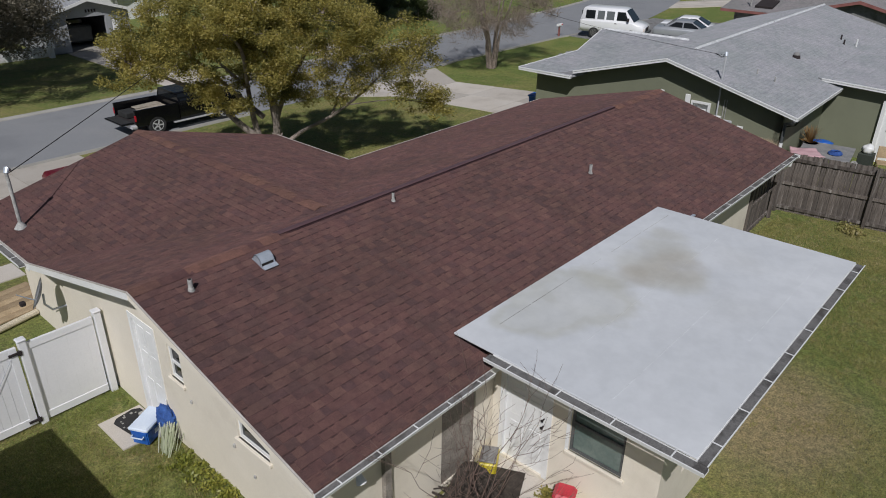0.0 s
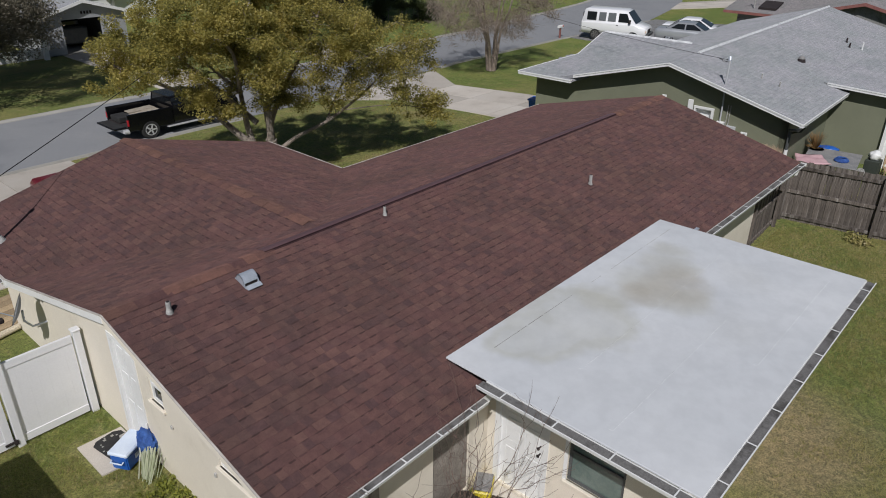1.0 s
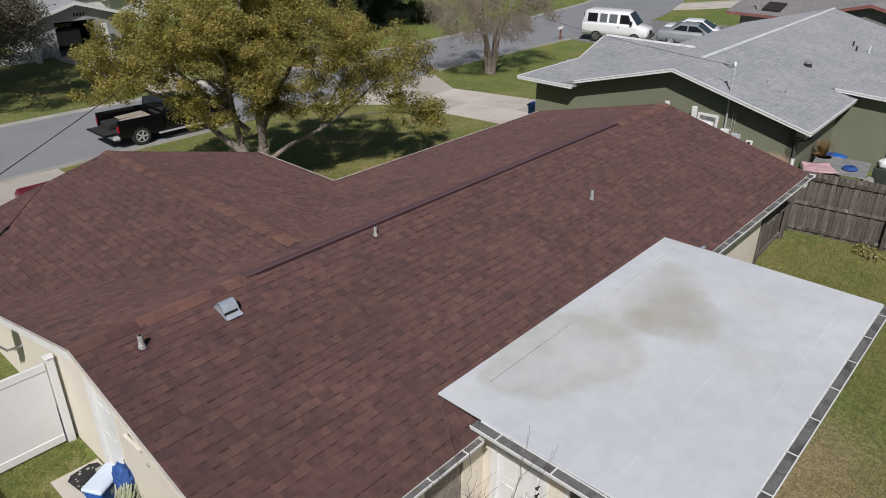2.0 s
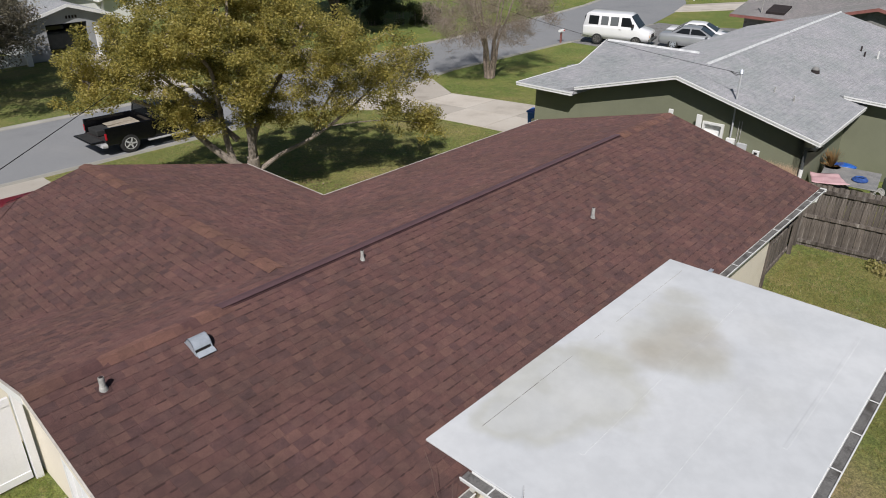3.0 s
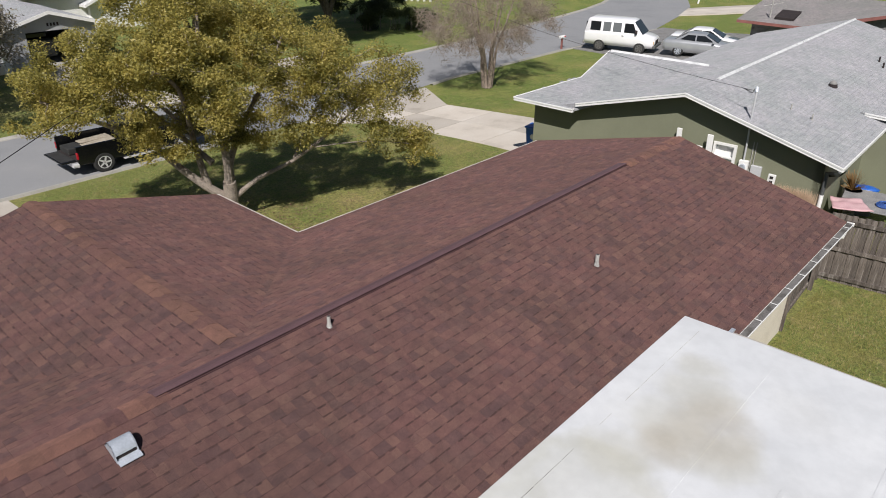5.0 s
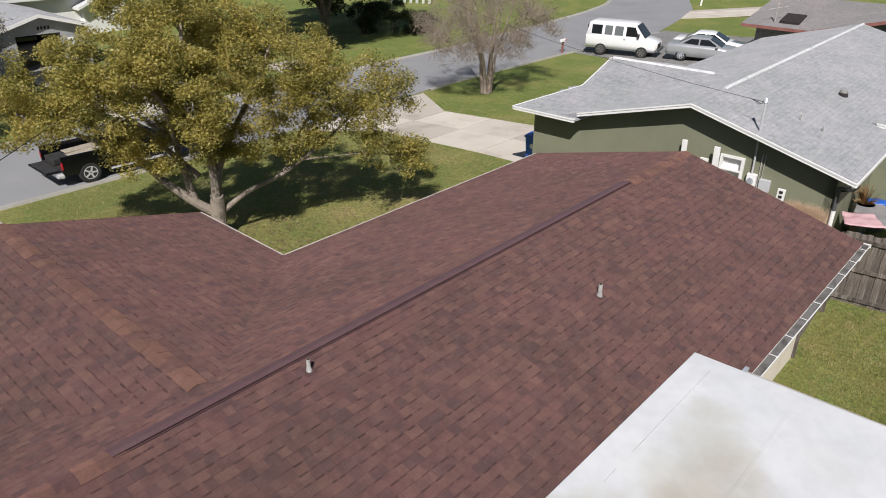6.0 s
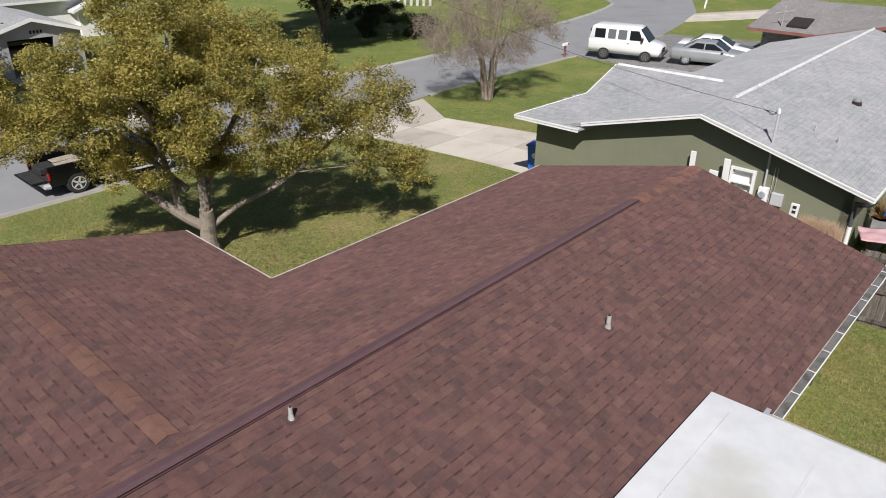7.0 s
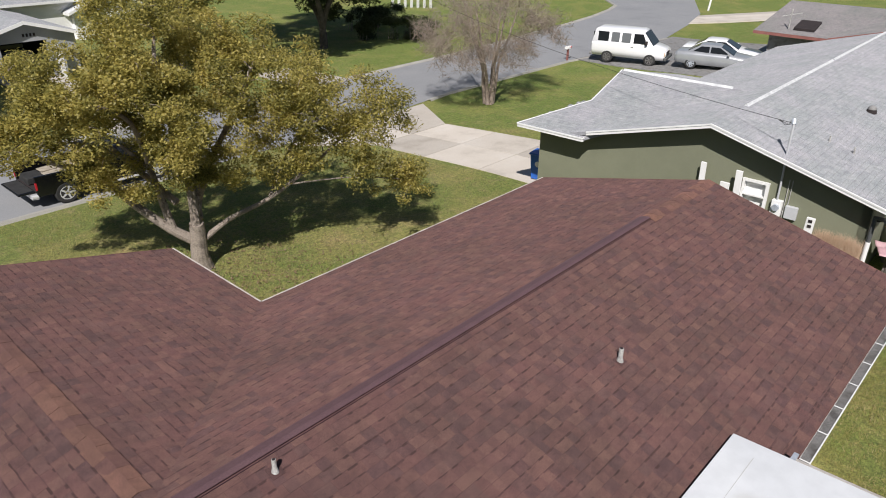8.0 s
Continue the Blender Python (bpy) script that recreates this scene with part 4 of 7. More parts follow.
# ---- the green neighbour house ----
nb = thing("house", "olive green single-storey house with grey shingle roof", "house", at=pose(19.8, 1.48, 0, 0, 0, 1.3))
NR, NE, NS, NX0, NX1, NYB, NYF = 3.99, 2.79, 0.268, -0.2, 18.7, -4.47, 4.3


def nb_z(y):
    return NR - NS * abs(y)


def lay_field(axes, width, height, skip, mat, parent, course=0.145, widths=(0.2, 0.25, 0.33), lifts=(0.007,), seed=1):
    """Shingles of a far roof, joined."""
    r = random.Random(seed)
    verts, faces, mats = [], [], []
    for k in range(int(height / course)):
        v0, uu = k * course, -r.random() * 0.3
        while uu < width:
            w = r.choice(widths)
            a, b = max(0.0, uu), min(width, uu + w)
            uu += w
            if b - a < 0.04:
                continue
            p = tab_verts(axes, a, b, v0, r.choice(lifts), min(course + 0.02, height - v0))
            if any(skip(q) for q in p[:4]):
                continue
            i = len(verts)
            verts += p
            faces += [tuple(i + j for j in f) for f in TAB_FACES]
            mats += [0] * 4
            o, u, v, nn = axes
            i, t0, t1 = len(verts), v0 + course - 0.011, v0 + course + 0.002
            verts += [o + u * q + v * t + nn * 0.0075 for q, t in ((a, t0), (b, t0), (b, t1), (a, t1))]
            faces.append((i, i + 1, i + 2, i + 3))
            mats.append(1)
    me = bpy.data.meshes.new("shingles")
    me.from_pydata([tuple(p) for p in verts], [], faces)
    me.materials.append(mat)
    me.materials.append(M_GREYBAND)
    me.polygons.foreach_set("material_index", mats)
    return tagged(part("shingles", me, None, parent), kind="stuff")


def sloped(name, pts, mat, parent, thick=0.1):
    bm = BM()
    prism(bm, pts, (0, 0, -thick))
    return part(name, bm, mat, parent)


nb_back = sloped("roof_slope", [(NX0, NYB, NE), (NX1, NYB, NE), (NX1, 0, NR), (NX0, 0, NR)], M_GREYROOF, nb)
nb_front = sloped("roof_slope", [(NX1, NYF, nb_z(NYF)), (NX0, NYF, nb_z(NYF)), (NX0, 0, NR), (NX1, 0, NR)], M_GREYROOF, nb)
lay_field(plane_axes((NX0, NYB, NE), (1, 0, 0), NS, (0, 1, 0)), NX1 - NX0, math.hypot(NYB, NR - NE), lambda q: q.x > 5.2 and q.y < -3.9, M_GREYROOF, nb_back, seed=3)
lay_field(plane_axes((NX1, NYF, nb_z(NYF)), (-1, 0, 0), NS, (0, -1, 0)), NX1 - NX0, math.hypot(NYF, NR - nb_z(NYF)), lambda q: False, M_GREYROOF, nb_front, seed=4)
# front wing: a low slope towards the brown-roofed house
WE, WRG, WXE, WXR = 2.86, 3.8, -0.32, 4.75
WS = (WRG - WE) / (WXR - WXE)


def nbw(x):
    return WE + WS * (x - WXE)


wing_pts = [(WXE, 3.6), (WXR, 0.6), (WXR, 5.15), (2.1, 4.75), (WXE, 5.9)]
nb_wing = sloped("roof_slope", [(x, y, nbw(x)) for x, y in wing_pts], M_GREYROOF, nb, 0.08)
lay_field(plane_axes((WXE, 5.9, WE), (0, -1, 0), WS, (1, 0, 0)), 5.4, math.hypot(WXR - WXE, WRG - WE),
          lambda q: q.z < nb_z(q.y) - 0.02 or (q.x < 2.1 and q.y > 5.9 - (q.x - WXE) * 0.36 + 0.04) or (q.x >= 2.1 and q.y > 4.75 + (q.x - 2.1) * 0.15 + 0.04) or q.y < 3.6 - (q.x - WXE) * 0.6, M_GREYROOF, nb_wing, seed=5)
sloped("roof_slope", [(WXR, 0.6, WRG), (9.6, 0.6, WE), (9.6, 5.15, WE), (WXR, 5.15, WRG)], M_GREYROOF, nb, 0.08)
# back addition with a nearly flat roof
nb_add = sloped("roof_slope", [(4.95, -9.4, 2.8), (13, -9.4, 2.8), (13, -3.62, 3.06), (4.95, -3.62, 3.06)], M_GREYROOF, nb, 0.12)
lay_field(plane_axes((4.95, -9.4, 2.8), (1, 0, 0), 0.045, (0, 1, 0)), 8.05, 5.78, lambda q: False, M_GREYROOF, nb_add, 0.24, (0.9, 1.0), seed=6)


def pale_cap(a, b, w, parent):
    a, b = Vector(a), Vector(b)
    side = (b - a).cross(Vector((0, 0, 1))).normalized() * w
    bm = BM()
    up = Vector((0, 0, 0.035))
    drop = Vector((0, 0, 0.03))
    prism(bm, [a - side - drop, a + up, a + side - drop, a - Vector((0, 0, 0.06))], b - a)
    return part("ridge_strip", bm, M_GREYCAP, parent, "pale coated ridge strip")


pale_cap((2.2, 0, NR + 0.02), (10.6, 0, NR + 0.02), 0.07, nb)
pale_cap((10.75, 0, NR + 0.02), (NX1, 0, NR + 0.02), 0.065, nb)
pale_cap((WXR, 1.3, WRG + 0.02), (WXR, 5.1, WRG + 0.02), 0.07, nb)
# double white fascia boards
for dz, t, h in ((0.0, 0.04, 0.04), (-0.052, 0.022, 0.065)):
    for a, b, o in (((NX0, NYB, NE), (NX0, 0, NR), (-1, 0, 0)), ((NX0, 0, NR), (NX0, 3.55, nb_z(3.55)), (-1, 0, 0)),
                    ((WXE, 3.6, WE), (WXE, 5.9, WE), (-1, 0, 0)), ((4.95, -9.4, 2.8), (4.95, -3.75, 3.055), (-1, 0, 0)),
                    ((NX0, NYB, NE), (5.0, NYB, NE), (0, -1, 0)), ((WXE, 3.6, WE), (NX0 - 0.02, 3.6, WE), (0, -1, 0)), ((WXE, 5.9, WE), (2.1, 4.75, nbw(2.1)), (0, 1, 0)), ((2.1, 4.75, nbw(2.1)), (WXR, 5.15, WRG), (0, 1, 0))):
        trim_board("fascia", (a[0], a[1], a[2] + 0.012 + dz), (b[0], b[1], b[2] + 0.012 + dz), t, h, M_WHITE, nb, o)
# walls
NW = 0.32
wall_run("wall", "y", NW, 0.2, [-3.95, 0.0, 3.4, 3.8, 5.45], lambda y: nb_z(y) - 0.12 if y < 3.5 else nbw(NW) - 0.1, [(-1.53, -0.93, 1.75, 2.62)], nb, M_GREENWALL, BASE)
wall_run("wall", "x", -3.95, 0.2, [NW, 5.3], lambda x: nb_z(3.95) - 0.12, [], nb, M_GREENWALL, BASE)
wall_run("wall", "x", 5.25, 0.2, [NW + 0.2, 1.0], lambda x: nbw(x) - 0.1, [], nb, M_GREENWALL, BASE)
wall_run("wall", "x", 4.4, 0.2, [1.0, 9.2], lambda x: WE - 0.02 if x > 5 else nbw(x) - 0.1, [], nb, M_GREENWALL, BASE)
wall_run("wall", "y", 5.3, 0.2, [-9.0, -3.95], lambda y: 2.7 + 0.045 * (y + 9.4), [(-6.95, -5.95, PAD, PAD + 2.1)], nb, M_GREENWALL, BASE)
wall_run("wall", "y", NX1 - 0.6, 0.2, [-3.95, 0.0, 3.8], lambda y: nb_z(y) - 0.12, [], nb, M_GREENWALL, BASE)
wall_run("wall", "x", 3.8, 0.2, [9.0, NX1 - 0.4], lambda x: nb_z(3.8) - 0.12, [], nb, M_GREENWALL, BASE)
wall_run("wall", "x", -9.0, 0.2, [5.3, 12.6], lambda x: 2.7, [], nb, M_GREENWALL, BASE)
# corner-lit white door with small panes, facing the yard
d = part("door", one_box(5.22, 5.28, -6.93, -5.97, PAD, PAD + 2.08), M_WHITE, nb, "white half-glazed back door")
for k in range(2):
    for j in range(3):
        part("pane", one_box(5.205, 5.22, -6.73 + 0.32 * k, -6.48 + 0.32 * k, PAD + 1.15 + 0.27 * j, PAD + 1.37 + 0.27 * j), M_GLASS, d)
part("frame", one_box(5.16, 5.3, -5.97, -5.85, PAD, PAD + 2.2), M_WHITE, d)
w = part("window", one_box(NW + 0.1, NW + 0.13, -1.5, -0.96, 1.78, 2.6), M_WHITE, nb, "white-framed window with a raised sash")
bm = BM()
for y0, y1, z0, z1 in ((-1.58, -1.5, 1.65, 2.64), (-0.96, -0.9, 1.65, 2.64), (-1.5, -0.96, 2.57, 2.64), (-1.5, -0.96, 2.2, 2.24), (-1.5, -0.96, 1.65, 1.75)):
    box(bm, NW - 0.06, NW + 0.12, y0, y1, z0, z1)
part("frame", bm, M_WHITE, w)

# things on the green wall, seen over the ridge
def wall_box(name, y, z, w, h, d, mat, label, category):
    bm = BM()
    box(bm, NW - d, NW, y - w / 2, y + w / 2, z - h / 2, z + h / 2, bevel=0.012)
    ob = part(name, bm, mat, nb, label)
    return ob


mb = wall_box("meter_box", -1.86, 2.07, 0.26, 0.42, 0.14, M_WHITE, "pale grey electric meter box", "meter")
bm = BM()
tube(bm, [(NW - 0.14, -1.86, 2.1), (NW - 0.21, -1.86, 2.1)], [0.09, 0.085], 14)
part("meter_dial", bm, M_GALV, mb)
wall_box("breaker_box", -2.22, 2.02, 0.3, 0.34, 0.1, M_GREYPAINT, "pale grey breaker box", "box")
bm = BM()
tube(bm, [(NW - 0.07, -1.84, 2.12), (NW - 0.09, -1.84, 2.9), (NW - 0.15, -1.83, 3.5), (NW - 0.15, -1.83, 4.28)], 0.027, 10)
mast2 = part("service_mast", bm, M_GREYPAINT, nb, "pale service mast rising through the eave")
bm = BM()
tube(bm, [(NW - 0.15, -1.83, 4.26), (NW - 0.1, -1.8, 4.35), (NW + 0.02, -1.77, 4.31)], [0.05, 0.055, 0.03], 10)
part("weatherhead", bm, M_GALV, mast2)
for k in range(3):
    bm = BM()
    x0, y0 = NW + 0.02, -1.77 + 0.03 * k
    tube(bm, [(x0, y0, 4.3), (x0 + 0.05, y0 + 0.04, 4.22 - 0.02 * k), (x0 + 0.02, y0 + 0.12, 4.2 - 0.02 * k), (x0 - 0.03, y0 + 0.2, 4.24), (x0 - 0.02, y0 + 0.3, 4.27)], 0.005, 6)
    part("drip_loop", bm, M_CABLE, mast2)
bm = BM()
for dy in (0.0, 0.08):
    tube(bm, [(NW - 0.03, -2.02 - dy, 1.8), (NW - 0.03, -2.02 - dy, 2.85)], 0.012, 6)
part("conduit", bm, M_PIPE, nb)
bm = BM()
tube(bm, [(NX0 - 0.02, NYB + 0.05, NE - 0.1), (NX0 + 0.02, NYB + 0.1, NE - 0.2), (NW - 0.07, -4.05, NE - 0.35), (NW - 0.07, -4.05, 1.8)], 0.052, 10)
spout = part("downspout", bm, M_GREYFRAME, nb, "dark grey downspout with a white lower length")
part("lower_length", one_tube([(NW - 0.07, -4.05, 1.81), (NW - 0.07, -4.05, 0.4)], 0.058, 10), M_WHITE, spout)
bm = BM()
tube(bm, [(NX0 + 0.2, NYB - 0.03, NE - 0.1), (NX0 + 0.35, NYB + 0.1, NE - 0.3), (NW + 0.1, -4.02, NE - 0.5), (NW + 0.1, -4.02, 0.45)], 0.04, 8)
part("downspout", bm, M_GREENDARK, nb)


def nb_pipe(x, y, r, h, mat=M_DARK):
    bm = BM()
    z = nb_z(y)
    tube(bm, [(x, y, z - 0.03), (x, y, z + 0.05), (x, y, z + h)], [r * 1.5, r, r], 10)
    part("vent_pipe", bm, mat, nb)


nb_pipe(2.43, -2.23, 0.022, 0.16, M_PIPE)
nb_pipe(2.35, -2.88, 0.024, 0.18, M_PIPE)
nb_pipe(12.4, -2.5, 0.035, 0.2)
nb_pipe(11.7, -2.8, 0.035, 0.2)
nb_pipe(12.2, -3.2, 0.03, 0.3, M_WHITE)
bm = BM()
bmesh.ops.create_uvsphere(bm, u_segments=14, v_segments=8, radius=0.125)
for v in bm.verts:
    v.co.z = max(v.co.z, -0.05) * 0.95
    v.co += Vector((6.5, -2.33, nb_z(2.33) + 0.1))
vent = part("dome_vent", bm, M_TROUGH, nb, "grey domed roof vent", smooth=True)
bm = BM()
tube(bm, [(6.5, -2.33, nb_z(2.33) - 0.02), (6.5, -2.33, nb_z(2.33) + 0.1)], [0.16, 0.13], 14)
part("vent_base", bm, M_DARK, vent)

cable("overhead_cable", (20.05, -0.33, 4.28), (28.2, 21.5, 5.2), 0.42, "black service cable sagging over the grey roof", 0.007)

# pieces of white lattice and posts stored against the green wall
def white_post(x, y, z0, z1, lean, w, label):
    bm = BM()
    vs = box(bm, x - 0.03, x + 0.03, y - w / 2, y + w / 2, z0, z1, bevel=0.008)
    ob = part("post", bm, M_WHITE)
    for v in ob.data.vertices:
        v.co.y += lean * (v.co.z - z0)
    return tagged(ob, label, "post", "white posts by the green wall")


white_post(19.9, 1.55, PAD, 2.86, 0.02, 0.15, "white painted post leaning on the green wall")
white_post(19.85, 0.55, PAD, 2.88, 0.03, 0.17, "wide white painted post beside the green wall")
white_post(19.8, 0.92, PAD, 2.5, 0.0, 0.24, "short white painted post beside the green wall")
hinged = white_post(19.7, -1.27, PAD, 2.2, -0.03, 0.2, "white painted post with a dark hinge")
for dz in (1.95, 2.08):
    part("hinge", one_box(19.655, 19.668, -1.37, -1.28, dz, dz + 0.07), M_DARK, hinged)
bm = BM()
for i in range(3000):
    y, x = random.uniform(-2.42, -1.5), random.uniform(19.75, 20.02)
    h = random.uniform(1.25, 1.6)
    dx, dy = random.uniform(-0.15, 0.15), random.uniform(-0.15, 0.15)
    a, b, c = bm.verts.new((x, y - 0.018, PAD)), bm.verts.new((x, y + 0.018, PAD)), bm.verts.new((x + dx, y + dy, PAD + h))
    bm.faces.new((a, b, c))
tagged(part("dry_grass", bm, M_DRYGRASS), "tall dry straw-coloured grass by the wall", "grass", kind="stuff")

# ---- fences ----
def board_fence(p, q, height, label, step=0.139, rails=(0.1, 0.86, 1.6), side=-1):
    """Vertical boards on three rails and posts."""
    p, q = Vector((*p, 0)), Vector((*q, 0))
    d = q - p
    u, n = d.normalized(), int(d.length / step)
    nrm = Vector((-u.y, u.x, 0)) * side
    ang = math.degrees(math.atan2(u.y, u.x))
    root = thing("wooden_fence", label, "fence", at=pose(p.x, p.y, PAD, 0, 0, ang))
    r = random.Random(n)
    meshes = []
    for k in range(5):
        bm = BM()
        w, h = 0.146 + 0.004 * k % 0.01, height + 0.006 * (k - 2)
        box(bm, 0, w, -0.009, 0.009, 0, h)
        for v in bm.verts:
            if v.co.z > 0.5:
                v.co.x = 0.012 + v.co.x * (1 - 0.024 / w) if k % 2 else v.co.x
        me = mesh_of("board", bm)
        me.materials.append(M_FENCE)
        meshes.append(me)
    for i in range(n):
        ob = part("board", r.choice(meshes), None, root)
        ob.matrix_basis = pose(i * step, (0.009 if i % 2 else -0.009) + r.uniform(-0.003, 0.003), 0, 0, r.uniform(-0.25, 0.25), 0)
    for z in rails:
        s = -0.045 * side * -1
        part("rail", one_box(0, d.length, min(0, s) - 0.01 if s < 0 else 0.012, max(0, s) + 0.01 if s > 0 else -0.012, z, z + 0.09), M_FENCE, root)
    k = 0.0
    while k <= d.length + 0.01:
        part("post", one_box(k - 0.045, k + 0.045, 0.06 if side > 0 else -0.15, 0.15 if side > 0 else -0.06, -0.1, height - 0.02), M_FENCE, root)
        k += 2.4
    return root


board_fence((18.15, -3.35), (18.95, -8.4), 1.82, "weathered grey-brown wooden board fence", side=-1)
board_fence((18.95, -8.4), (19.6, -14.0), 1.82, "weathered grey-brown wooden board fence", side=-1)
board_fence((14.98, -3.45), (18.1, -3.3), 1.82, "short weathered wooden fence beside the house", side=-1)


def vinyl_fence():
    """A white vinyl privacy panel from the house to a gate."""
    y = 2.8
    f = thing("vinyl_fence", "white vinyl privacy fence panel beside the house", "fence")
    top = PAD + 1.67
    part("post", one_box(0.4, 0.52, y - 0.06, y + 0.06, PAD - 0.1, top + 0.06, bevel=0.006), M_VINYL, f)
    part("post", one_box(-0.86, -0.74, y - 0.06, y + 0.06, PAD - 0.1, top + 0.06, bevel=0.006), M_VINYL, f)
    for x in (0.46, -0.8):
        bm = BM()
        box(bm, x - 0.075, x + 0.075, y - 0.075, y + 0.075, top + 0.06, top + 0.1, bevel=0.012)
        part("cap", bm, M_VINYL, f)
    part("rail", one_box(-0.74, 0.37, y - 0.025, y + 0.025, top - 0.14, top, bevel=0.005), M_VINYL, f)
    part("rail", one_box(-0.74, 0.37, y - 0.025, y + 0.025, PAD + 0.05, PAD + 0.2, bevel=0.005), M_VINYL, f)
    for k in range(7):
        x = -0.74 + 1.11 * k / 7
        part("board", one_box(x + 0.0002, x + 1.11 / 7 - 0.0002, y - 0.011, y + 0.011, PAD + 0.2, top - 0.14), M_VINYL, f)
    g = thing("vinyl_gate", "white vinyl gate with black hinges", "gate")
    x0, x1 = -1.95, -0.9
    for a, b in ((x0, x0 + 0.12), (x1 - 0.12, x1)):
        part("stile", one_box(a, b, y - 0.03, y + 0.03, PAD + 0.06, top - 0.02, bevel=0.005), M_VINYL, g)
    for a, b in ((PAD + 0.06, PAD + 0.2), (top - 0.16, top - 0.02)):
        part("rail", one_box(x0 + 0.12, x1 - 0.12, y - 0.027, y + 0.027, a, b), M_VINYL, g)
    for k in range(6):
        a = x0 + 0.12 + (x1 - x0 - 0.24) * k / 6
        part("board", one_box(a + 0.002, a + 0.133, y - 0.012, y + 0.012, PAD + 0.2, top - 0.16), M_VINYL, g)
    bm = BM()
    tube(bm, [(x0 + 0.12, y - 0.04, PAD + 0.25), (x1 - 0.12, y - 0.04, top - 0.2)], 0.0035, 6)
    part("brace_wire", bm, M_GALV, g)
    for z in (PAD + 0.14, top - 0.13):
        bm = BM()
        box(bm, x1 - 0.14, x1 + 0.1, y - 0.055, y - 0.03, z - 0.02, z + 0.02)
        box(bm, x1 + 0.0, x1 + 0.06, y - 0.075, y - 0.03, z - 0.045, z + 0.045)
        part("hinge", bm, M_DARK, g)


vinyl_fence()


# ---- trees ----
def leaf_cloud(centers, spread, count, size, rng, droop=0.2, up=0.4):
    """Small pointed leaves round the given places, as one list of faces."""
    n = len(centers) * count
    c = np.repeat(np.array(centers), count, axis=0)
    off = rng.normal(size=(n, 3))
    off /= np.maximum(1e-6, np.linalg.norm(off, axis=1))[:, None]
    off *= (rng.random(n) ** 0.5)[:, None]
    off *= np.array(spread) * (0.75 + 0.5 * np.repeat(rng.random(len(centers)), count))[:, None]
    p = c + off
    p[:, 2] -= droop * rng.random(n) * 0.3
    d = rng.normal(size=(n, 3))
    d[:, 2] = d[:, 2] * 0.6 - 0.2
    d /= np.linalg.norm(d, axis=1)[:, None]
    nrm = rng.normal(size=(n, 3)) * 0.8
    nrm[:, 2] += up * 2
    s = np.cross(d, nrm)
    s /= np.maximum(1e-6, np.linalg.norm(s, axis=1))[:, None]
    ln = (size * (0.6 + 0.8 * rng.random(n)))[:, None]
    wd = ln * 0.46
    v = np.stack([p - d * ln * 0.5, p + s * wd * 0.5, p + d * ln * 0.5, p - s * wd * 0.5], axis=1).reshape(-1, 3)
    f = np.arange(n * 4).reshape(n, 4)
    return v.tolist(), f.tolist()


def crown_part(name, parent, centers, spread, count, size, mat, seed, label=""):
    v, f = leaf_cloud(centers, spread, count, size, np.random.default_rng(seed))
    me = bpy.data.meshes.new(name)
    me.from_pydata(v, [], f)
    me.materials.append(mat)
    return part(name, me, None, parent, label)


def limb(bm, pts, r0, r1, seg=8, nodes=None):
    """A bent tapered limb through the points; its joints join the list of nodes."""
    pts = [Vector(p) for p in pts]
    fine = []
    for i in range(len(pts) - 1):
        a, b, c, d = pts[max(i - 1, 0)], pts[i], pts[i + 1], pts[min(i + 2, len(pts) - 1)]
        for k in range(4):
            t = k / 4
            fine.append(0.5 * ((2 * b) + (c - a) * t + (2 * a - 5 * b + 4 * c - d) * t * t + (3 * b - a - 3 * c + d) * t ** 3))
    fine.append(pts[-1])
    m = len(fine) - 1
    tube(bm, fine, [r0 + (r1 - r0) * (i / m) ** 0.8 for i in range(m + 1)], seg)
    if nodes is not None:
        nodes += [(p, r0 + (r1 - r0) * (i / m)) for i, p in enumerate(fine) if i > m * 0.3]


def branch_out(bm, nodes, tips, rng, thin=0.012, seg=5):
    """Each tip grows back to the nearest node with a bent twig."""
    for tip in sorted(tips, key=lambda q: min((q - p).length for p, _ in nodes)):
        p, r = min(nodes, key=lambda nr: (tip - nr[0]).length + 0.4 * max(0.0, nr[0].z - tip.z))
        mid = p.lerp(tip, 0.5) + Vector((rng.uniform(-0.15, 0.15), rng.uniform(-0.15, 0.15), rng.uniform(0.0, 0.25))) * min(1.0, (tip - p).length)
        r0 = min(r * 0.7, thin + 0.02 * (tip - p).length)
        tube(bm, [p, p.lerp(mid, 0.6), mid, mid.lerp(tip, 0.6), tip], [r0, r0 * 0.85, r0 * 0.65, r0 * 0.5, thin * 0.5], seg, cap=False)
        nodes += [(mid, r0 * 0.65), (tip, thin)]


def in_blobs(blobs, n, rng, shell=0.45, fine=0.75, gap=-0.06):
    """Places for clumps: mostly near the outside of a few overlapping ellipsoids."""
    out = []
    vol = [b[3] * b[4] * b[5] for b in blobs]
    while len(out) < n:
        b = rng.choices(blobs, vol)[0]
        d = Vector((rng.gauss(0, 1), rng.gauss(0, 1), rng.gauss(0, 1))).normalized()
        k = shell + (1 - shell) * rng.random() ** 0.6
        p = Vector((b[0] + d.x * b[3] * k, b[1] + d.y * b[4] * k, b[2] + d.z * b[5] * k))
        if noise.noise(p * fine) > gap:
            out.append(p)
    return out


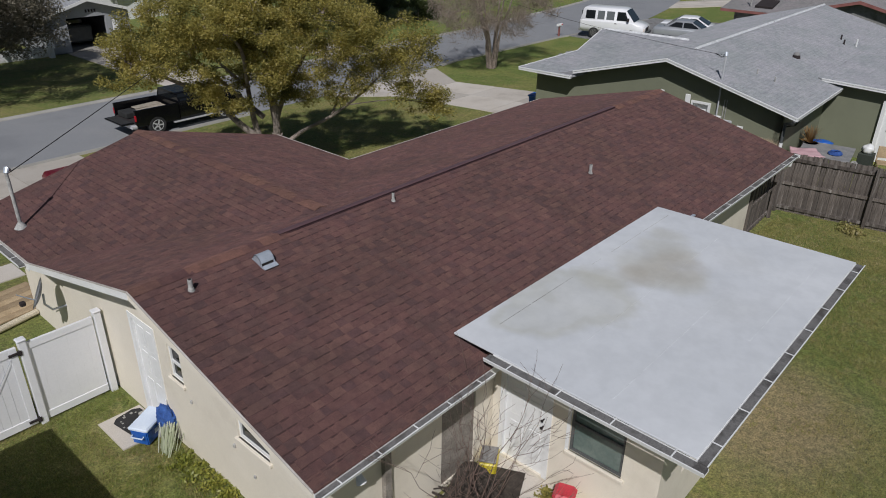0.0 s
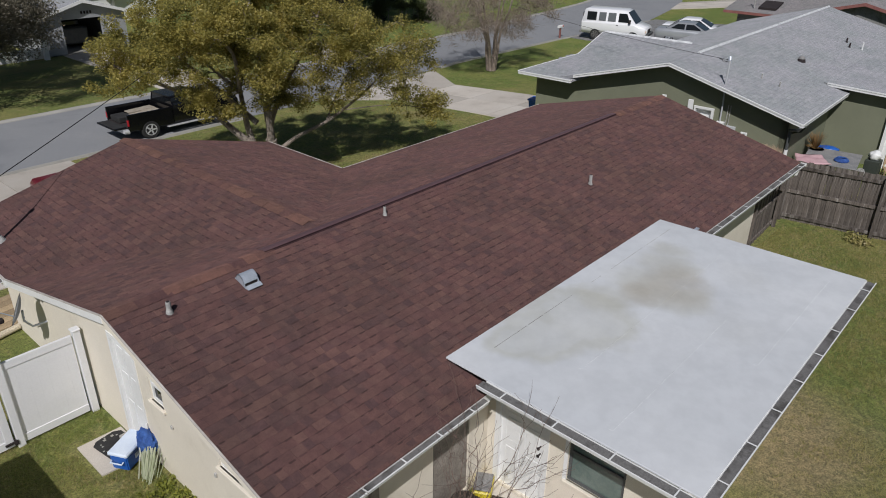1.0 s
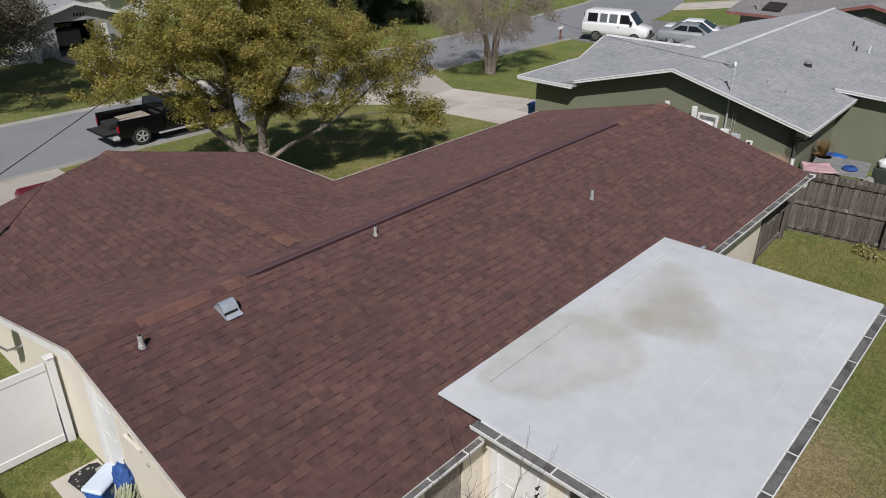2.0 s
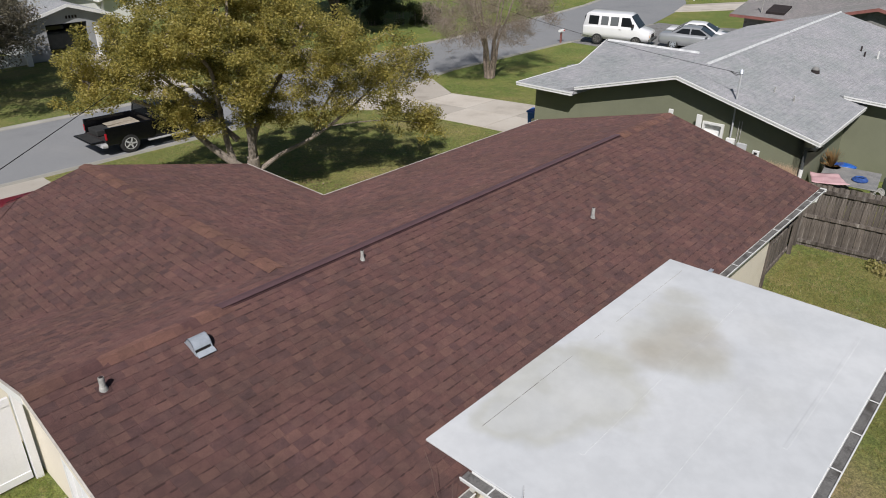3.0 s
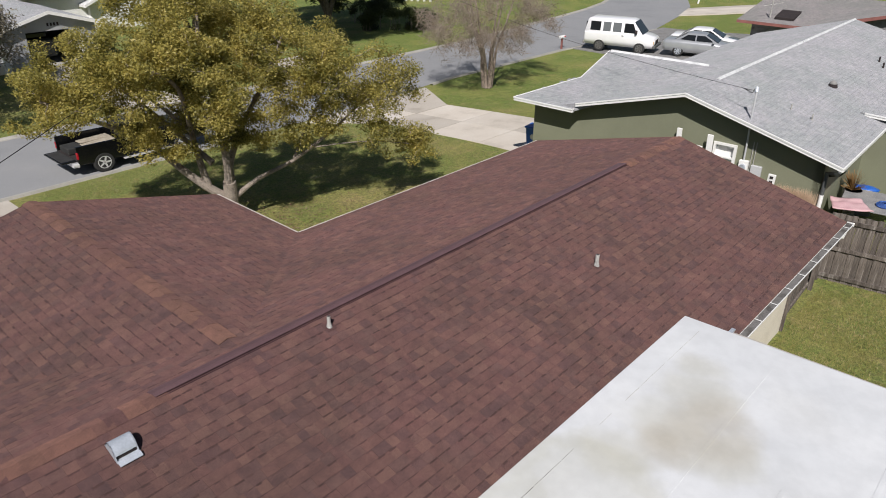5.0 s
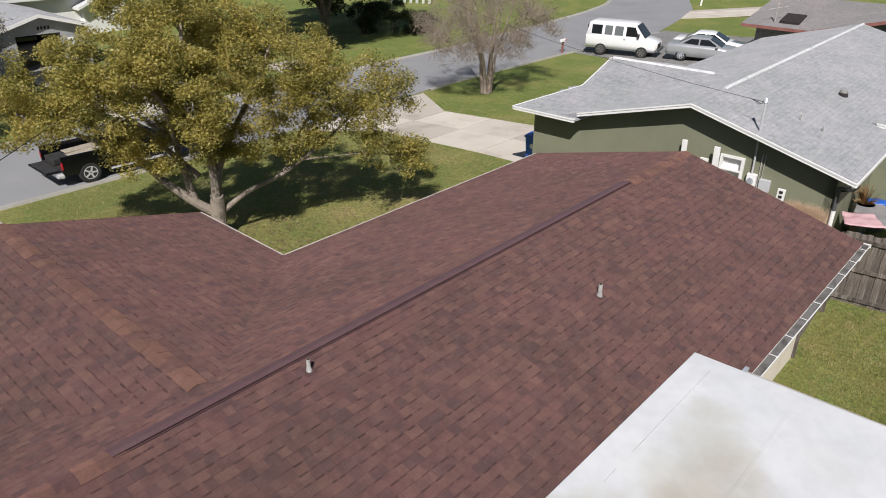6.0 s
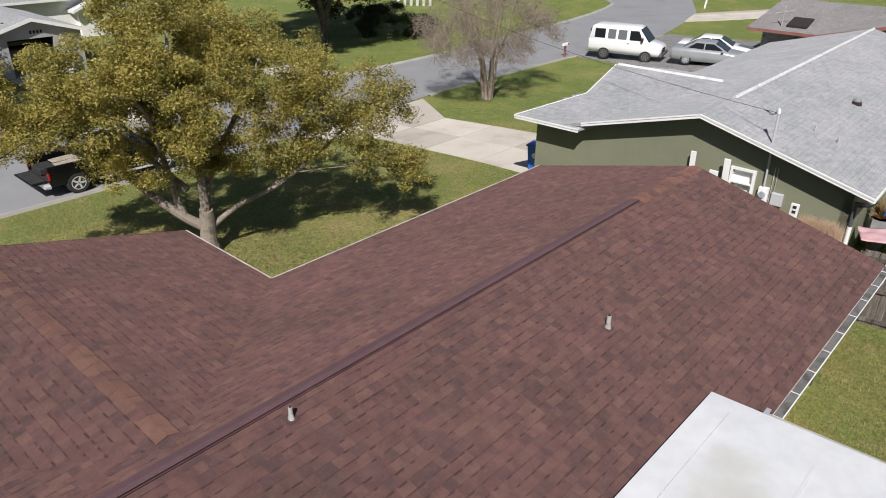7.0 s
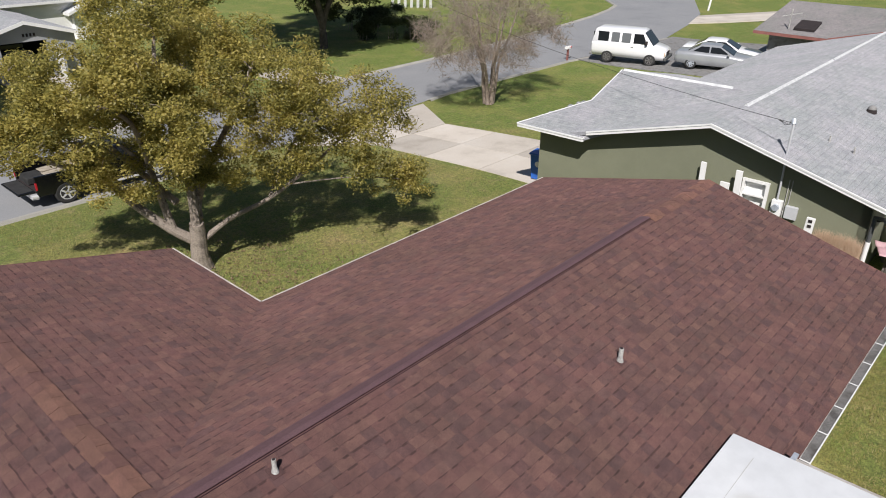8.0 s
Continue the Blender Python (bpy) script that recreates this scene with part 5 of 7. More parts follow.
def yard_tree():
    t = thing("tree", "broad olive and yellow-leaved tree with pale forking trunk", "tree")
    rng = random.Random(21)
    bx, by, bz = 9.92, 10.45, 0.3
    bm, nodes = BM(), []
    limb(bm, [(bx, by, bz - 0.1), (bx - 0.03, by - 0.03, bz + 0.45), (bx - 0.02, by - 0.08, bz + 0.95), (bx - 0.05, by - 0.15, bz + 1.35)], 0.25, 0.18, 14)
    tube(bm, [(bx, by, bz - 0.1), (bx, by, bz + 0.1), (bx, by, bz + 0.3)], [0.36, 0.28, 0.24], 14)
    starts = [
        ([(bx, by, 1.05), (9.4, 10.68, 1.5), (8.8, 11.05, 2.2), (8.2, 11.4, 3.0), (7.1, 11.8, 3.7), (6.1, 12.3, 4.3)], 0.16, 0.035),
        ([(9.42, 10.68, 1.5), (9.3, 10.75, 2.3), (9.0, 10.4, 3.3), (8.4, 9.6, 4.7), (7.6, 9.2, 5.3)], 0.12, 0.035),
        ([(9.86, 10.3, 1.5), (9.8, 10.2, 2.6), (9.45, 9.8, 4.0), (9.3, 9.9, 5.6), (9.5, 10.1, 6.4)], 0.14, 0.03),
        ([(9.9, 10.35, 1.4), (10.34, 10.9, 2.0), (10.8, 10.6, 3.2), (11.2, 9.8, 4.6), (11.4, 9.3, 5.6)], 0.13, 0.035),
        ([(bx + 0.05, by - 0.05, 1.05), (10.6, 10.0, 1.6), (11.5, 9.4, 2.1), (12.4, 8.8, 2.85), (12.95, 8.4, 3.45), (13.6, 7.9, 4.2)], 0.085, 0.02),
        ([(11.9, 9.1, 2.45), (13.0, 8.1, 2.6), (14.2, 7.5, 2.4), (14.9, 7.4, 2.1)], 0.022, 0.008),
        ([(11.5, 9.4, 2.1), (12.2, 9.6, 2.9), (13.0, 9.5, 3.8), (13.8, 8.9, 4.3)], 0.05, 0.015),
        ([(10.1, 10.6, 1.6), (10.6, 11.6, 3.0), (11.0, 12.2, 4.6), (11.2, 12.5, 5.4)], 0.13, 0.035),
        ([(9.6, 10.6, 2.2), (8.9, 12.0, 3.4), (8.0, 13.0, 4.6)], 0.1, 0.035),
        ([(9.0, 10.4, 3.3), (8.3, 10.9, 4.2), (7.3, 11.0, 5.0)], 0.06, 0.02),
    ]
    for pts, r0, r1 in starts:
        limb(bm, pts, r0, r1, 9, nodes)
    blobs = [(6.3, 12.4, 4.3, 1.15, 1.2, 0.85), (7.0, 11.2, 4.85, 1.35, 1.4, 0.85), (7.9, 12.8, 5.0, 1.6, 1.4, 1.0), (9.6, 10.3, 6.0, 1.7, 1.7, 1.05), (8.2, 10.3, 5.3, 1.6, 1.6, 0.95),
             (8.5, 8.9, 4.7, 1.2, 1.1, 0.8), (10.9, 9.4, 5.3, 1.5, 1.5, 0.95), (11.0, 11.8, 5.3, 2.0, 1.8, 1.1), (12.1, 8.6, 4.75, 1.3, 1.3, 0.75), (12.9, 10.2, 4.9, 1.4, 1.3, 0.8),
             (13.4, 7.8, 4.55, 1.25, 1.1, 0.7), (14.5, 7.9, 4.25, 0.9, 0.9, 0.55), (12.6, 8.2, 5.1, 1.0, 1.0, 0.6),
             (12.5, 11.5, 5.75, 1.1, 1.0, 0.6), (13.4, 10.6, 5.3, 0.8, 0.8, 0.5), (14.4, 9.0, 5.1, 0.35, 0.4, 0.5)]
    tips = in_blobs(blobs, 660, rng, 0.5, 1.05, 0.0)
    for pts, r0, r1 in starts:
        tips += [Vector(pts[-1]) + Vector((rng.gauss(0, 0.3), rng.gauss(0, 0.3), rng.gauss(0.05, 0.2))) for _ in range(4)]
    # clumps that hang round the fork and along the low limbs
    for cx, cy, cz, s, k in ((8.2, 11.0, 3.3, 0.32, 22), (9.0, 10.6, 3.9, 0.4, 16), (8.6, 10.6, 2.75, 0.2, 7), (9.6, 10.0, 3.35, 0.35, 16), (10.3, 9.7, 3.3, 0.35, 16), (7.5, 10.9, 4.15, 0.3, 12), (6.5, 12.6, 3.95, 0.35, 10), (11.7, 9.3, 4.3, 0.45, 9), (12.5, 9.2, 4.2, 0.45, 9), (11.3, 8.7, 4.2, 0.4, 6), (13.0, 8.4, 3.7, 0.4, 12), (12.4, 8.8, 3.3, 0.35, 14), (11.8, 9.2, 2.95, 0.3, 9), (13.2, 8.2, 3.5, 0.35, 10), (9.4, 9.3, 3.8, 0.35, 10), (11.2, 9.2, 3.7, 0.35, 12), (12.2, 8.6, 3.75, 0.4, 12), (13.4, 8.0, 3.8, 0.4, 12), (10.6, 10.6, 4.0, 0.5, 12)):
        tips += [Vector((rng.gauss(cx, s), rng.gauss(cy, s), rng.gauss(cz, s * 0.7))) for _ in range(k)]
    hang = [Vector((rng.gauss(14.4, 0.32), rng.gauss(7.45, 0.25), rng.gauss(2.5, 0.27))) for _ in range(34)]
    hang += [Vector((rng.gauss(13.2, 0.35), rng.gauss(7.75, 0.25), rng.gauss(2.95, 0.2))) for _ in range(14)]
    branch_out(bm, nodes, [p for p in tips if rng.random() < 0.85] + hang, rng)
    part("trunk", bm, M_BARK, t, "pale grey-brown forking trunk and limbs")
    crown_part("crown", t, [tuple(p) for p in tips if p.x < 11.4], (0.33, 0.33, 0.24), 270, 0.074, M_LEAF, 4)
    crown_part("thin_crown", t, [tuple(p) for p in tips if p.x >= 11.4], (0.34, 0.34, 0.25), 170, 0.074, M_LEAF, 6, "thinner outer crown with bare twigs showing")
    crown_part("low_spray", t, [tuple(p) for p in hang], (0.28, 0.28, 0.25), 120, 0.075, M_LEAF, 5)


yard_tree()


def bare_tree():
    t = thing("tree", "leafless multi-stemmed tree with fine pinkish-grey twigs", "tree")
    rng = random.Random(8)
    bx, by, bz = 28.8, 16.1, 0.05
    bm, nodes = BM(), []
    for k in range(6):
        a = k * 1.05 + 0.3
        lean = rng.uniform(0.5, 1.3)
        c, s = math.cos(a), math.sin(a)
        limb(bm, [(bx + 0.18 * c, by + 0.18 * s, bz), (bx + 0.3 * c, by + 0.3 * s, 1.0), (bx + 0.6 * lean * c, by + 0.6 * lean * s, 2.0), (bx + 1.2 * lean * c, by + 1.2 * lean * s, 3.2), (bx + 1.7 * lean * c, by + 1.7 * lean * s, 4.4)], 0.11, 0.03, 8, nodes)
    tips = in_blobs([(28.8, 16.1, 3.6, 3.9, 3.2, 1.9), (27.0, 16.4, 3.0, 2.2, 2.0, 1.4), (31.0, 15.9, 3.2, 2.6, 2.2, 1.4)], 420, rng, 0.3)
    branch_out(bm, nodes, tips, rng, 0.012, 4)
    part("trunk", bm, M_PALEBARK, t, "pale smooth stems")
    v, f = [], []
    r = np.random.default_rng(3)
    for p in tips:
        for k in range(26):
            d = Vector((r.normal(), r.normal(), r.normal() + 0.5)).normalized() * r.uniform(0.25, 0.7)
            q = p + Vector((r.normal(), r.normal(), r.normal())) * 0.14
            s = d.cross(Vector((r.normal(), r.normal(), r.normal()))).normalized() * 0.009
            i = len(v)
            v += [tuple(q - s), tuple(q + s), tuple(q + d)]
            f.append((i, i + 1, i + 2))
    me = bpy.data.meshes.new("twigs")
    me.from_pydata(v, [], f)
    me.materials.append(M_TWIGLEAF)
    part("spray", me, None, t)


bare_tree()


def simple_tree(base, height, blobs, n, label, mat, seed, leaf=0.16, count=110, spread=(0.7, 0.7, 0.45), r0=0.3):
    t = thing("tree", label, "tree")
    rng = random.Random(seed)
    bm, nodes = BM(), []
    bx, by, bz = base
    for k in range(5):
        a = k * 1.26 + seed
        c, s = math.cos(a), math.sin(a)
        limb(bm, [(bx, by, bz - 0.1), (bx + 0.1 * c, by + 0.1 * s, bz + height * 0.22), (bx + height * 0.16 * c, by + height * 0.16 * s, bz + height * 0.5), (bx + height * 0.33 * c, by + height * 0.33 * s, bz + height * 0.8)], r0, 0.06, 8, nodes)
    tips = in_blobs(blobs, n, rng)
    branch_out(bm, nodes, tips[: n * 2 // 3], rng, 0.02, 4)
    part("trunk", bm, M_DARKBARK, t)
    crown_part("crown", t, [tuple(p) for p in tips], spread, count, leaf, mat, seed)
    return t


# The last crown blob is unseen, added to shade the ground beyond it.
simple_tree((32.2, 33.0, 0), 8, [(33, 30.5, 6.4, 4.2, 3.6, 1.5), (37, 33.5, 6.2, 4.0, 4.0, 1.6), (31, 36, 5.6, 4.5, 4.5, 2.2), (38, 40, 5.4, 5.5, 4.0, 2.2), (29.5, 30.0, 6.6, 2.8, 2.6, 1.4), (36.2, 33.2, 3.5, 2.6, 2.0, 0.9), (33.6, 34.5, 3.4, 2.0, 2.0, 1.0), (34.6, 34.4, 2.3, 1.9, 1.4, 0.7), (32.4, 33.6, 2.9, 1.2, 1.2, 0.6), (26.6, 29.4, 6.7, 3.2, 3.0, 1.2)], 1050, "spreading dark green oak across the street", M_LEAF_DARK, 5, 0.22)
# Blobs with y under 28 are unseen, added to shade the lawn.
simple_tree((6.5, 32.5, 0), 8, [(11.3, 34.0, 2.8, 1.5, 1.6, 1.7), (9.6, 33.6, 2.7, 2.0, 1.6, 2.1), (10.4, 33.2, 3.0, 1.8, 1.5, 1.8), (9.0, 34.6, 2.4, 2.0, 1.4, 2.0), (11.0, 34.6, 3.2, 1.6, 1.4, 1.5), (5.2, 31.0, 4.6, 3.0, 3.0, 2.4), (8.0, 27.5, 6.6, 4.0, 2.4, 1.0), (4.0, 24.5, 6.8, 4.0, 2.4, 1.0), (2.0, 31.0, 4.6, 4.0, 4.0, 2.6), (5.0, 27.0, 6.3, 4.5, 2.6, 1.3)], 950, "dusty dark weeping oak beside the far garage", M_OAKLEAF, 9, 0.14, 110, (0.7, 0.7, 0.6))
simple_tree((22.0, 33.0, 0), 6, [(22, 33.5, 4.4, 3.2, 2.6, 1.8), (19.5, 34.5, 3.8, 2.0, 2.0, 1.5)], 170, "olive-leaved tree across the street", M_LEAF, 12, 0.18)


def hedge(name, blobs, n, label, mat, seed):
    rng = random.Random(seed)
    h = thing(name, label, "hedge")
    tips = in_blobs(blobs, n, rng, 0.6)
    bm = BM()
    for p in tips[::3]:
        tube(bm, [(p.x, p.y, ground_z(p.y) - 0.05), (p.x, p.y, p.z * 0.7)], [0.02, 0.01], 4, cap=False)
    tagged(part("stems", bm, M_BARK, h), kind="stuff")
    crown_part("foliage", h, [tuple(p) for p in tips], (0.35, 0.35, 0.28), 90, 0.12, mat, seed)


hedge("hedge", [(36.7 + 0.95 * k, 33.2 - 0.9 * k, 0.75, 1.0, 0.9, 0.75) for k in range(4)], 240, "dark green clipped hedge across the street", M_LEAF_DARK, 31)
hedge("hedge", [(39.0 + 1.6 * k, 36.8, 0.8, 1.3, 1.0, 0.8) for k in range(3)], 170, "dark green loose hedge across the street", M_LEAF_DARK, 33)

# ---- vehicles ----
def loft(bm, rows):
    """A body through cross-sections: x, then half-width and height at the sill, the belt and the top."""
    rings = []
    for x, wb, zb, wm, zm, wt, zt in rows:
        rings.append([bm.verts.new(p) for p in ((x, -wb, zb), (x, -wm, (zb + zm) / 2), (x, -wm, zm), (x, -wt, zt), (x, wt, zt), (x, wm, zm), (x, wm, (zb + zm) / 2), (x, wb, zb))])
    for a, b in zip(rings, rings[1:]):
        for k in range(8):
            bm.faces.new((a[k], b[k], b[(k + 1) % 8], a[(k + 1) % 8]))
    bm.faces.new(rings[0])
    bm.faces.new(rings[-1][::-1])
    bmesh.ops.recalc_face_normals(bm, faces=bm.faces)


def disc_ring(bm, y0, y1, prof, seg=20):
    """A wheel-like solid round the y axis; prof: radius and share of the width."""
    rings = [[bm.verts.new((r * math.cos(2 * math.pi * k / seg), y0 + (y1 - y0) * s, r * math.sin(2 * math.pi * k / seg))) for k in range(seg)] for r, s in prof]
    for a, b in zip(rings, rings[1:]):
        for k in range(seg):
            bm.faces.new((a[k], a[(k + 1) % seg], b[(k + 1) % seg], b[k]))
    bm.faces.new(rings[0])
    bm.faces.new(rings[-1][::-1])
    bmesh.ops.recalc_face_normals(bm, faces=bm.faces)


def wheel(parent, x, y, r, w, rim_mat, spokes=5):
    sgn = 1 if y > 0 else -1
    hub = new("wheel")
    hub.parent = parent
    hub.matrix_basis = pose(x, y, r)
    bm = BM()
    disc_ring(bm, -w / 2, w / 2, [(r * 0.62, 0.0), (r * 0.9, 0.0), (r, 0.18), (r, 0.82), (r * 0.9, 1.0), (r * 0.62, 1.0)])
    part("tyre", bm, M_TYRE, hub)
    bm = BM()
    o = sgn * w / 2
    disc_ring(bm, o - sgn * 0.03, o + sgn * 0.004, [(r * 0.64, 0.0), (r * 0.64, 1.0), (r * 0.57, 1.0), (r * 0.55, 0.3)])
    for k in range(spokes):
        a = 2 * math.pi * k / spokes
        c, s = math.cos(a), math.sin(a)
        prism(bm, [(c * r * 0.05 - s * r * 0.1, o - sgn * 0.02, s * r * 0.05 + c * r * 0.1), (c * r * 0.6 - s * r * 0.07, o - sgn * 0.02, s * r * 0.6 + c * r * 0.07),
                   (c * r * 0.6 + s * r * 0.07, o - sgn * 0.02, s * r * 0.6 - c * r * 0.07), (c * r * 0.05 + s * r * 0.1, o - sgn * 0.02, s * r * 0.05 - c * r * 0.1)], (0, sgn * 0.026, 0))
    part("rim", bm, rim_mat, hub)


def pickup():
    """Front towards +x; origin on the ground under the rear axle's middle."""
    t = thing("pickup_truck", "black pickup truck with open tailgate and tan boards", "truck", at=pose(9.6, 19.05, 0.02) @ Matrix.Diagonal((0.93, 0.94, 0.87, 1)))
    W = 0.98
    # cab and nose
    bm = BM()
    loft(bm, [(1.1, 0.92, 0.42, W, 1.15, 0.96, 1.28), (2.9, 0.92, 0.42, W, 1.15, 0.96, 1.28), (3.15, 0.92, 0.42, W, 1.15, 0.9, 1.25), (4.15, 0.9, 0.45, 0.97, 1.05, 0.84, 1.18), (4.4, 0.86, 0.45, 0.93, 0.98, 0.78, 1.1)])
    bmesh.ops.bevel(bm, geom=list(bm.edges), offset=0.03, segments=2, affect="EDGES")
    part("body", bm, M_BLACK, t, smooth=False)
    bm = BM()
    loft(bm, [(1.14, 0.93, 1.27, 0.88, 1.45, 0.78, 1.62), (2.35, 0.93, 1.27, 0.88, 1.45, 0.76, 1.63), (2.6, 0.93, 1.27, 0.86, 1.45, 0.72, 1.58), (3.12, 0.9, 1.26, 0.88, 1.28, 0.84, 1.3)])
    part("cabin_glass", bm, M_GLASS, t)
    bm = BM()
    loft(bm, [(1.1, 0.8, 1.6, 0.8, 1.63, 0.7, 1.67), (2.45, 0.78, 1.6, 0.78, 1.63, 0.68, 1.67), (2.62, 0.74, 1.56, 0.73, 1.58, 0.65, 1.61)])
    part("cab_roof", bm, M_BLACK, t)
    for s in (-1, 1):
        for x0, x1 in ((1.12, 1.2), (1.95, 2.05)):
            bm = BM()
            prism(bm, [(x0, s * 0.945, 1.27), (x1, s * 0.945, 1.27), (x1, s * 0.79, 1.62), (x0, s * 0.79, 1.62)], (0, s * -0.05, 0))
            part("pillar", bm, M_BLACK, t)
        bm = BM()
        prism(bm, [(2.5, s * 0.8, 1.6), (2.62, s * 0.8, 1.58), (3.18, s * 0.93, 1.26), (3.05, s * 0.94, 1.26)], (0, s * -0.05, 0))
        part("pillar", bm, M_BLACK, t)
    # open bed
    for s in (-1, 1):
        bm = BM()
        vs = prism(bm, [(-0.95, s * W, 0.5), (1.08, s * W, 0.45), (1.08, s * W, 1.24), (-0.95, s * W, 1.26)], (0, -s * 0.09, 0))
        bmesh.ops.bevel(bm, geom=list(bm.edges), offset=0.015, segments=1, affect="EDGES")
        part("bed_side", bm, M_BLACK, t)
        bm = BM()
        box(bm, -0.965, -0.9, s * 0.955 - 0.045, s * 0.955 + 0.04, 0.76, 1.04, bevel=0.01)
        part("tail_light", bm, M_TAILLIGHT, t, "red tail light")
    part("bed_floor", one_box(-0.93, 1.08, -0.88, 0.88, 0.62, 0.68), M_DARK, t)
    part("bed_front", one_box(1.02, 1.08, -0.9, 0.9, 0.68, 1.24), M_BLACK, t)
    tg = part("tailgate", one_box(-1.5, -0.95, -0.8, 0.8, 0.62, 0.69, bevel=0.015), M_BLACK, t, "tailgate let down flat")
    part("liner", one_box(-1.46, -0.98, -0.72, 0.72, 0.692, 0.7), M_TYRE, tg)
    bm = BM()
    loft(bm, [(-1.12, 0.9, 0.42, 0.95, 0.55, 0.93, 0.6), (-0.93, 0.96, 0.42, 0.99, 0.55, 0.97, 0.6)])
    part("rear_bumper", bm, M_CHROME, t, "bright chrome rear bumper")
    for s in (-1, 1):
        part("running_board", one_box(0.75, 2.85, s * 1.0 - 0.07, s * 1.0 + 0.07, 0.36, 0.41, bevel=0.01), M_CHROME, t, "bright running board")
        bm = BM()
        box(bm, 2.75, 2.9, s * 1.1 - 0.11, s * 1.1 + 0.11, 1.22, 1.42, bevel=0.03)
        part("mirror", bm, M_BLACK, t)
    for x in (0.0, 3.3):
        for y in (-0.86, 0.86):
            wheel(t, x, y, 0.41, 0.27, M_CHROME, 5)
    # loose tan boards in the bed
    for k in range(3):
        b = thing("plywood_sheet", "tan weathered plywood sheet in a truck bed", "plywood", "boards in the truck bed", at=pose(9.75 + 0.03 * k, 19.1 - 0.05 * k, 0.83 + 0.03 * k, 2, -4 + 2 * k, 3 * k))
        part("sheet", one_box(-0.5, 0.66, -0.6 + 0.4 * k, -0.22 + 0.4 * k, 0, 0.03, bevel=0.006), M_TAN, b)
    b = thing("dark_crate", "dark box of tools in a truck bed", "crate", at=pose(9.05, 19.3, 0.63))
    bm = BM()
    box(bm, -0.3, 0.25, -0.35, 0.4, 0, 0.22, bevel=0.02)
    part("case", bm, M_TYRE, b)


pickup()


def van():
    t = thing("van", "white full-size passenger van parked on the drive", "van", at=pose(42.55, 16.05, 0.09, 0, 0, -75) @ Matrix.Diagonal((0.94, 0.98, 0.97, 1)))
    # front towards +x, axle middle at the origin
    bm = BM()
    loft(bm, [(-2.4, 0.84, 0.45, 0.93, 1.05, 0.94, 1.2), (-2.3, 0.9, 0.4, 0.99, 1.1, 0.97, 1.22), (1.45, 0.9, 0.38, 0.99, 1.1, 0.97, 1.22), (1.75, 0.89, 0.38, 0.97, 1.02, 0.9, 1.16), (2.2, 0.86, 0.4, 0.93, 0.92, 0.85, 1.04), (2.36, 0.8, 0.42, 0.86, 0.84, 0.78, 0.95)])
    bmesh.ops.bevel(bm, geom=[q for q in bm.edges if q.calc_length() < 4.5], offset=0.025, segments=2, affect="EDGES")
    part("body", bm, M_WHITECAR, t, smooth=True)
    bm = BM()
    vs = [bm.verts.new(p) for p in ((-2.36, -0.95, 1.2), (1.62, -0.92, 1.16), (1.62, 0.92, 1.16), (-2.36, 0.95, 1.2), (-2.2, -0.8, 2.0), (0.88, -0.78, 2.0), (0.88, 0.78, 2.0), (-2.2, 0.8, 2.0), (-2.0, -0.6, 2.08), (0.7, -0.58, 2.08), (0.7, 0.58, 2.08), (-2.0, 0.6, 2.08))]
    for f in ((0, 1, 5, 4), (1, 2, 6, 5), (2, 3, 7, 6), (3, 0, 4, 7), (4, 5, 9, 8), (5, 6, 10, 9), (6, 7, 11, 10), (7, 4, 8, 11), (8, 9, 10, 11)):
        bm.faces.new([vs[k] for k in f])
    bmesh.ops.recalc_face_normals(bm, faces=bm.faces)
    bmesh.ops.bevel(bm, geom=list(bm.edges), offset=0.03, segments=2, affect="EDGES")
    part("upper_body", bm, M_WHITECAR, t, smooth=True)

    def lean(z):
        return 0.95 + (0.8 - 0.95) * (z - 1.2) / 0.8
    for s in (-1, 1):
        for x0, x1, k, dark in ((-2.0, -1.3, 0.0, True), (-1.12, -0.6, 0.0, False), (-0.45, 0.12, 0.0, False), (0.32, 0.88, 0.3, True)):
            bm = BM()
            pts = [(x0, 1.3), (x1 + k, 1.3), (x1, 1.86), (x0, 1.86)]
            prism(bm, [(x, s * (lean(z) + 0.006), z) for x, z in pts], (0, -s * 0.03, 0))
            part("side_window", bm, M_GLASS if dark else M_PALEGLASS, t)
        part("mirror", one_box(1.1, 1.24, s * 1.06 - 0.1, s * 1.06 + 0.1, 1.28, 1.5, bevel=0.02), M_DARK, t)
        part("headlight", one_box(2.33, 2.4, s * 0.62 - 0.16, s * 0.62 + 0.16, 0.66, 0.86, bevel=0.01), M_LIGHTGLASS, t)
        part("turn_light", one_box(2.28, 2.36, s * 0.84 - 0.03, s * 0.84 + 0.03, 0.68, 0.86, bevel=0.01), M_AMBER, t)
        part("door_handle", one_box(0.2, 0.34, s * 0.995 - 0.015, s * 0.995 + 0.015, 1.06, 1.1), M_DARK, t)
    bm = BM()
    prism(bm, [(0.94, -0.72, 1.96), (1.57, -0.83, 1.24), (1.57, 0.83, 1.24), (0.94, 0.72, 1.96)], (0.02, 0, 0.018))
    part("windscreen", bm, M_GLASS, t)
    part("rear_window", one_box(-2.36, -2.3, -0.7, 0.7, 1.3, 1.78), M_GLASS, t)
    part("grille", one_box(2.34, 2.39, -0.44, 0.44, 0.62, 0.88), M_DARK, t)
    part("front_bumper", one_box(2.3, 2.5, -0.9, 0.9, 0.4, 0.6, bevel=0.04), M_GREYFRAME, t)
    part("rear_bumper", one_box(-2.5, -2.36, -0.9, 0.9, 0.4, 0.56, bevel=0.03), M_TROUGH, t)
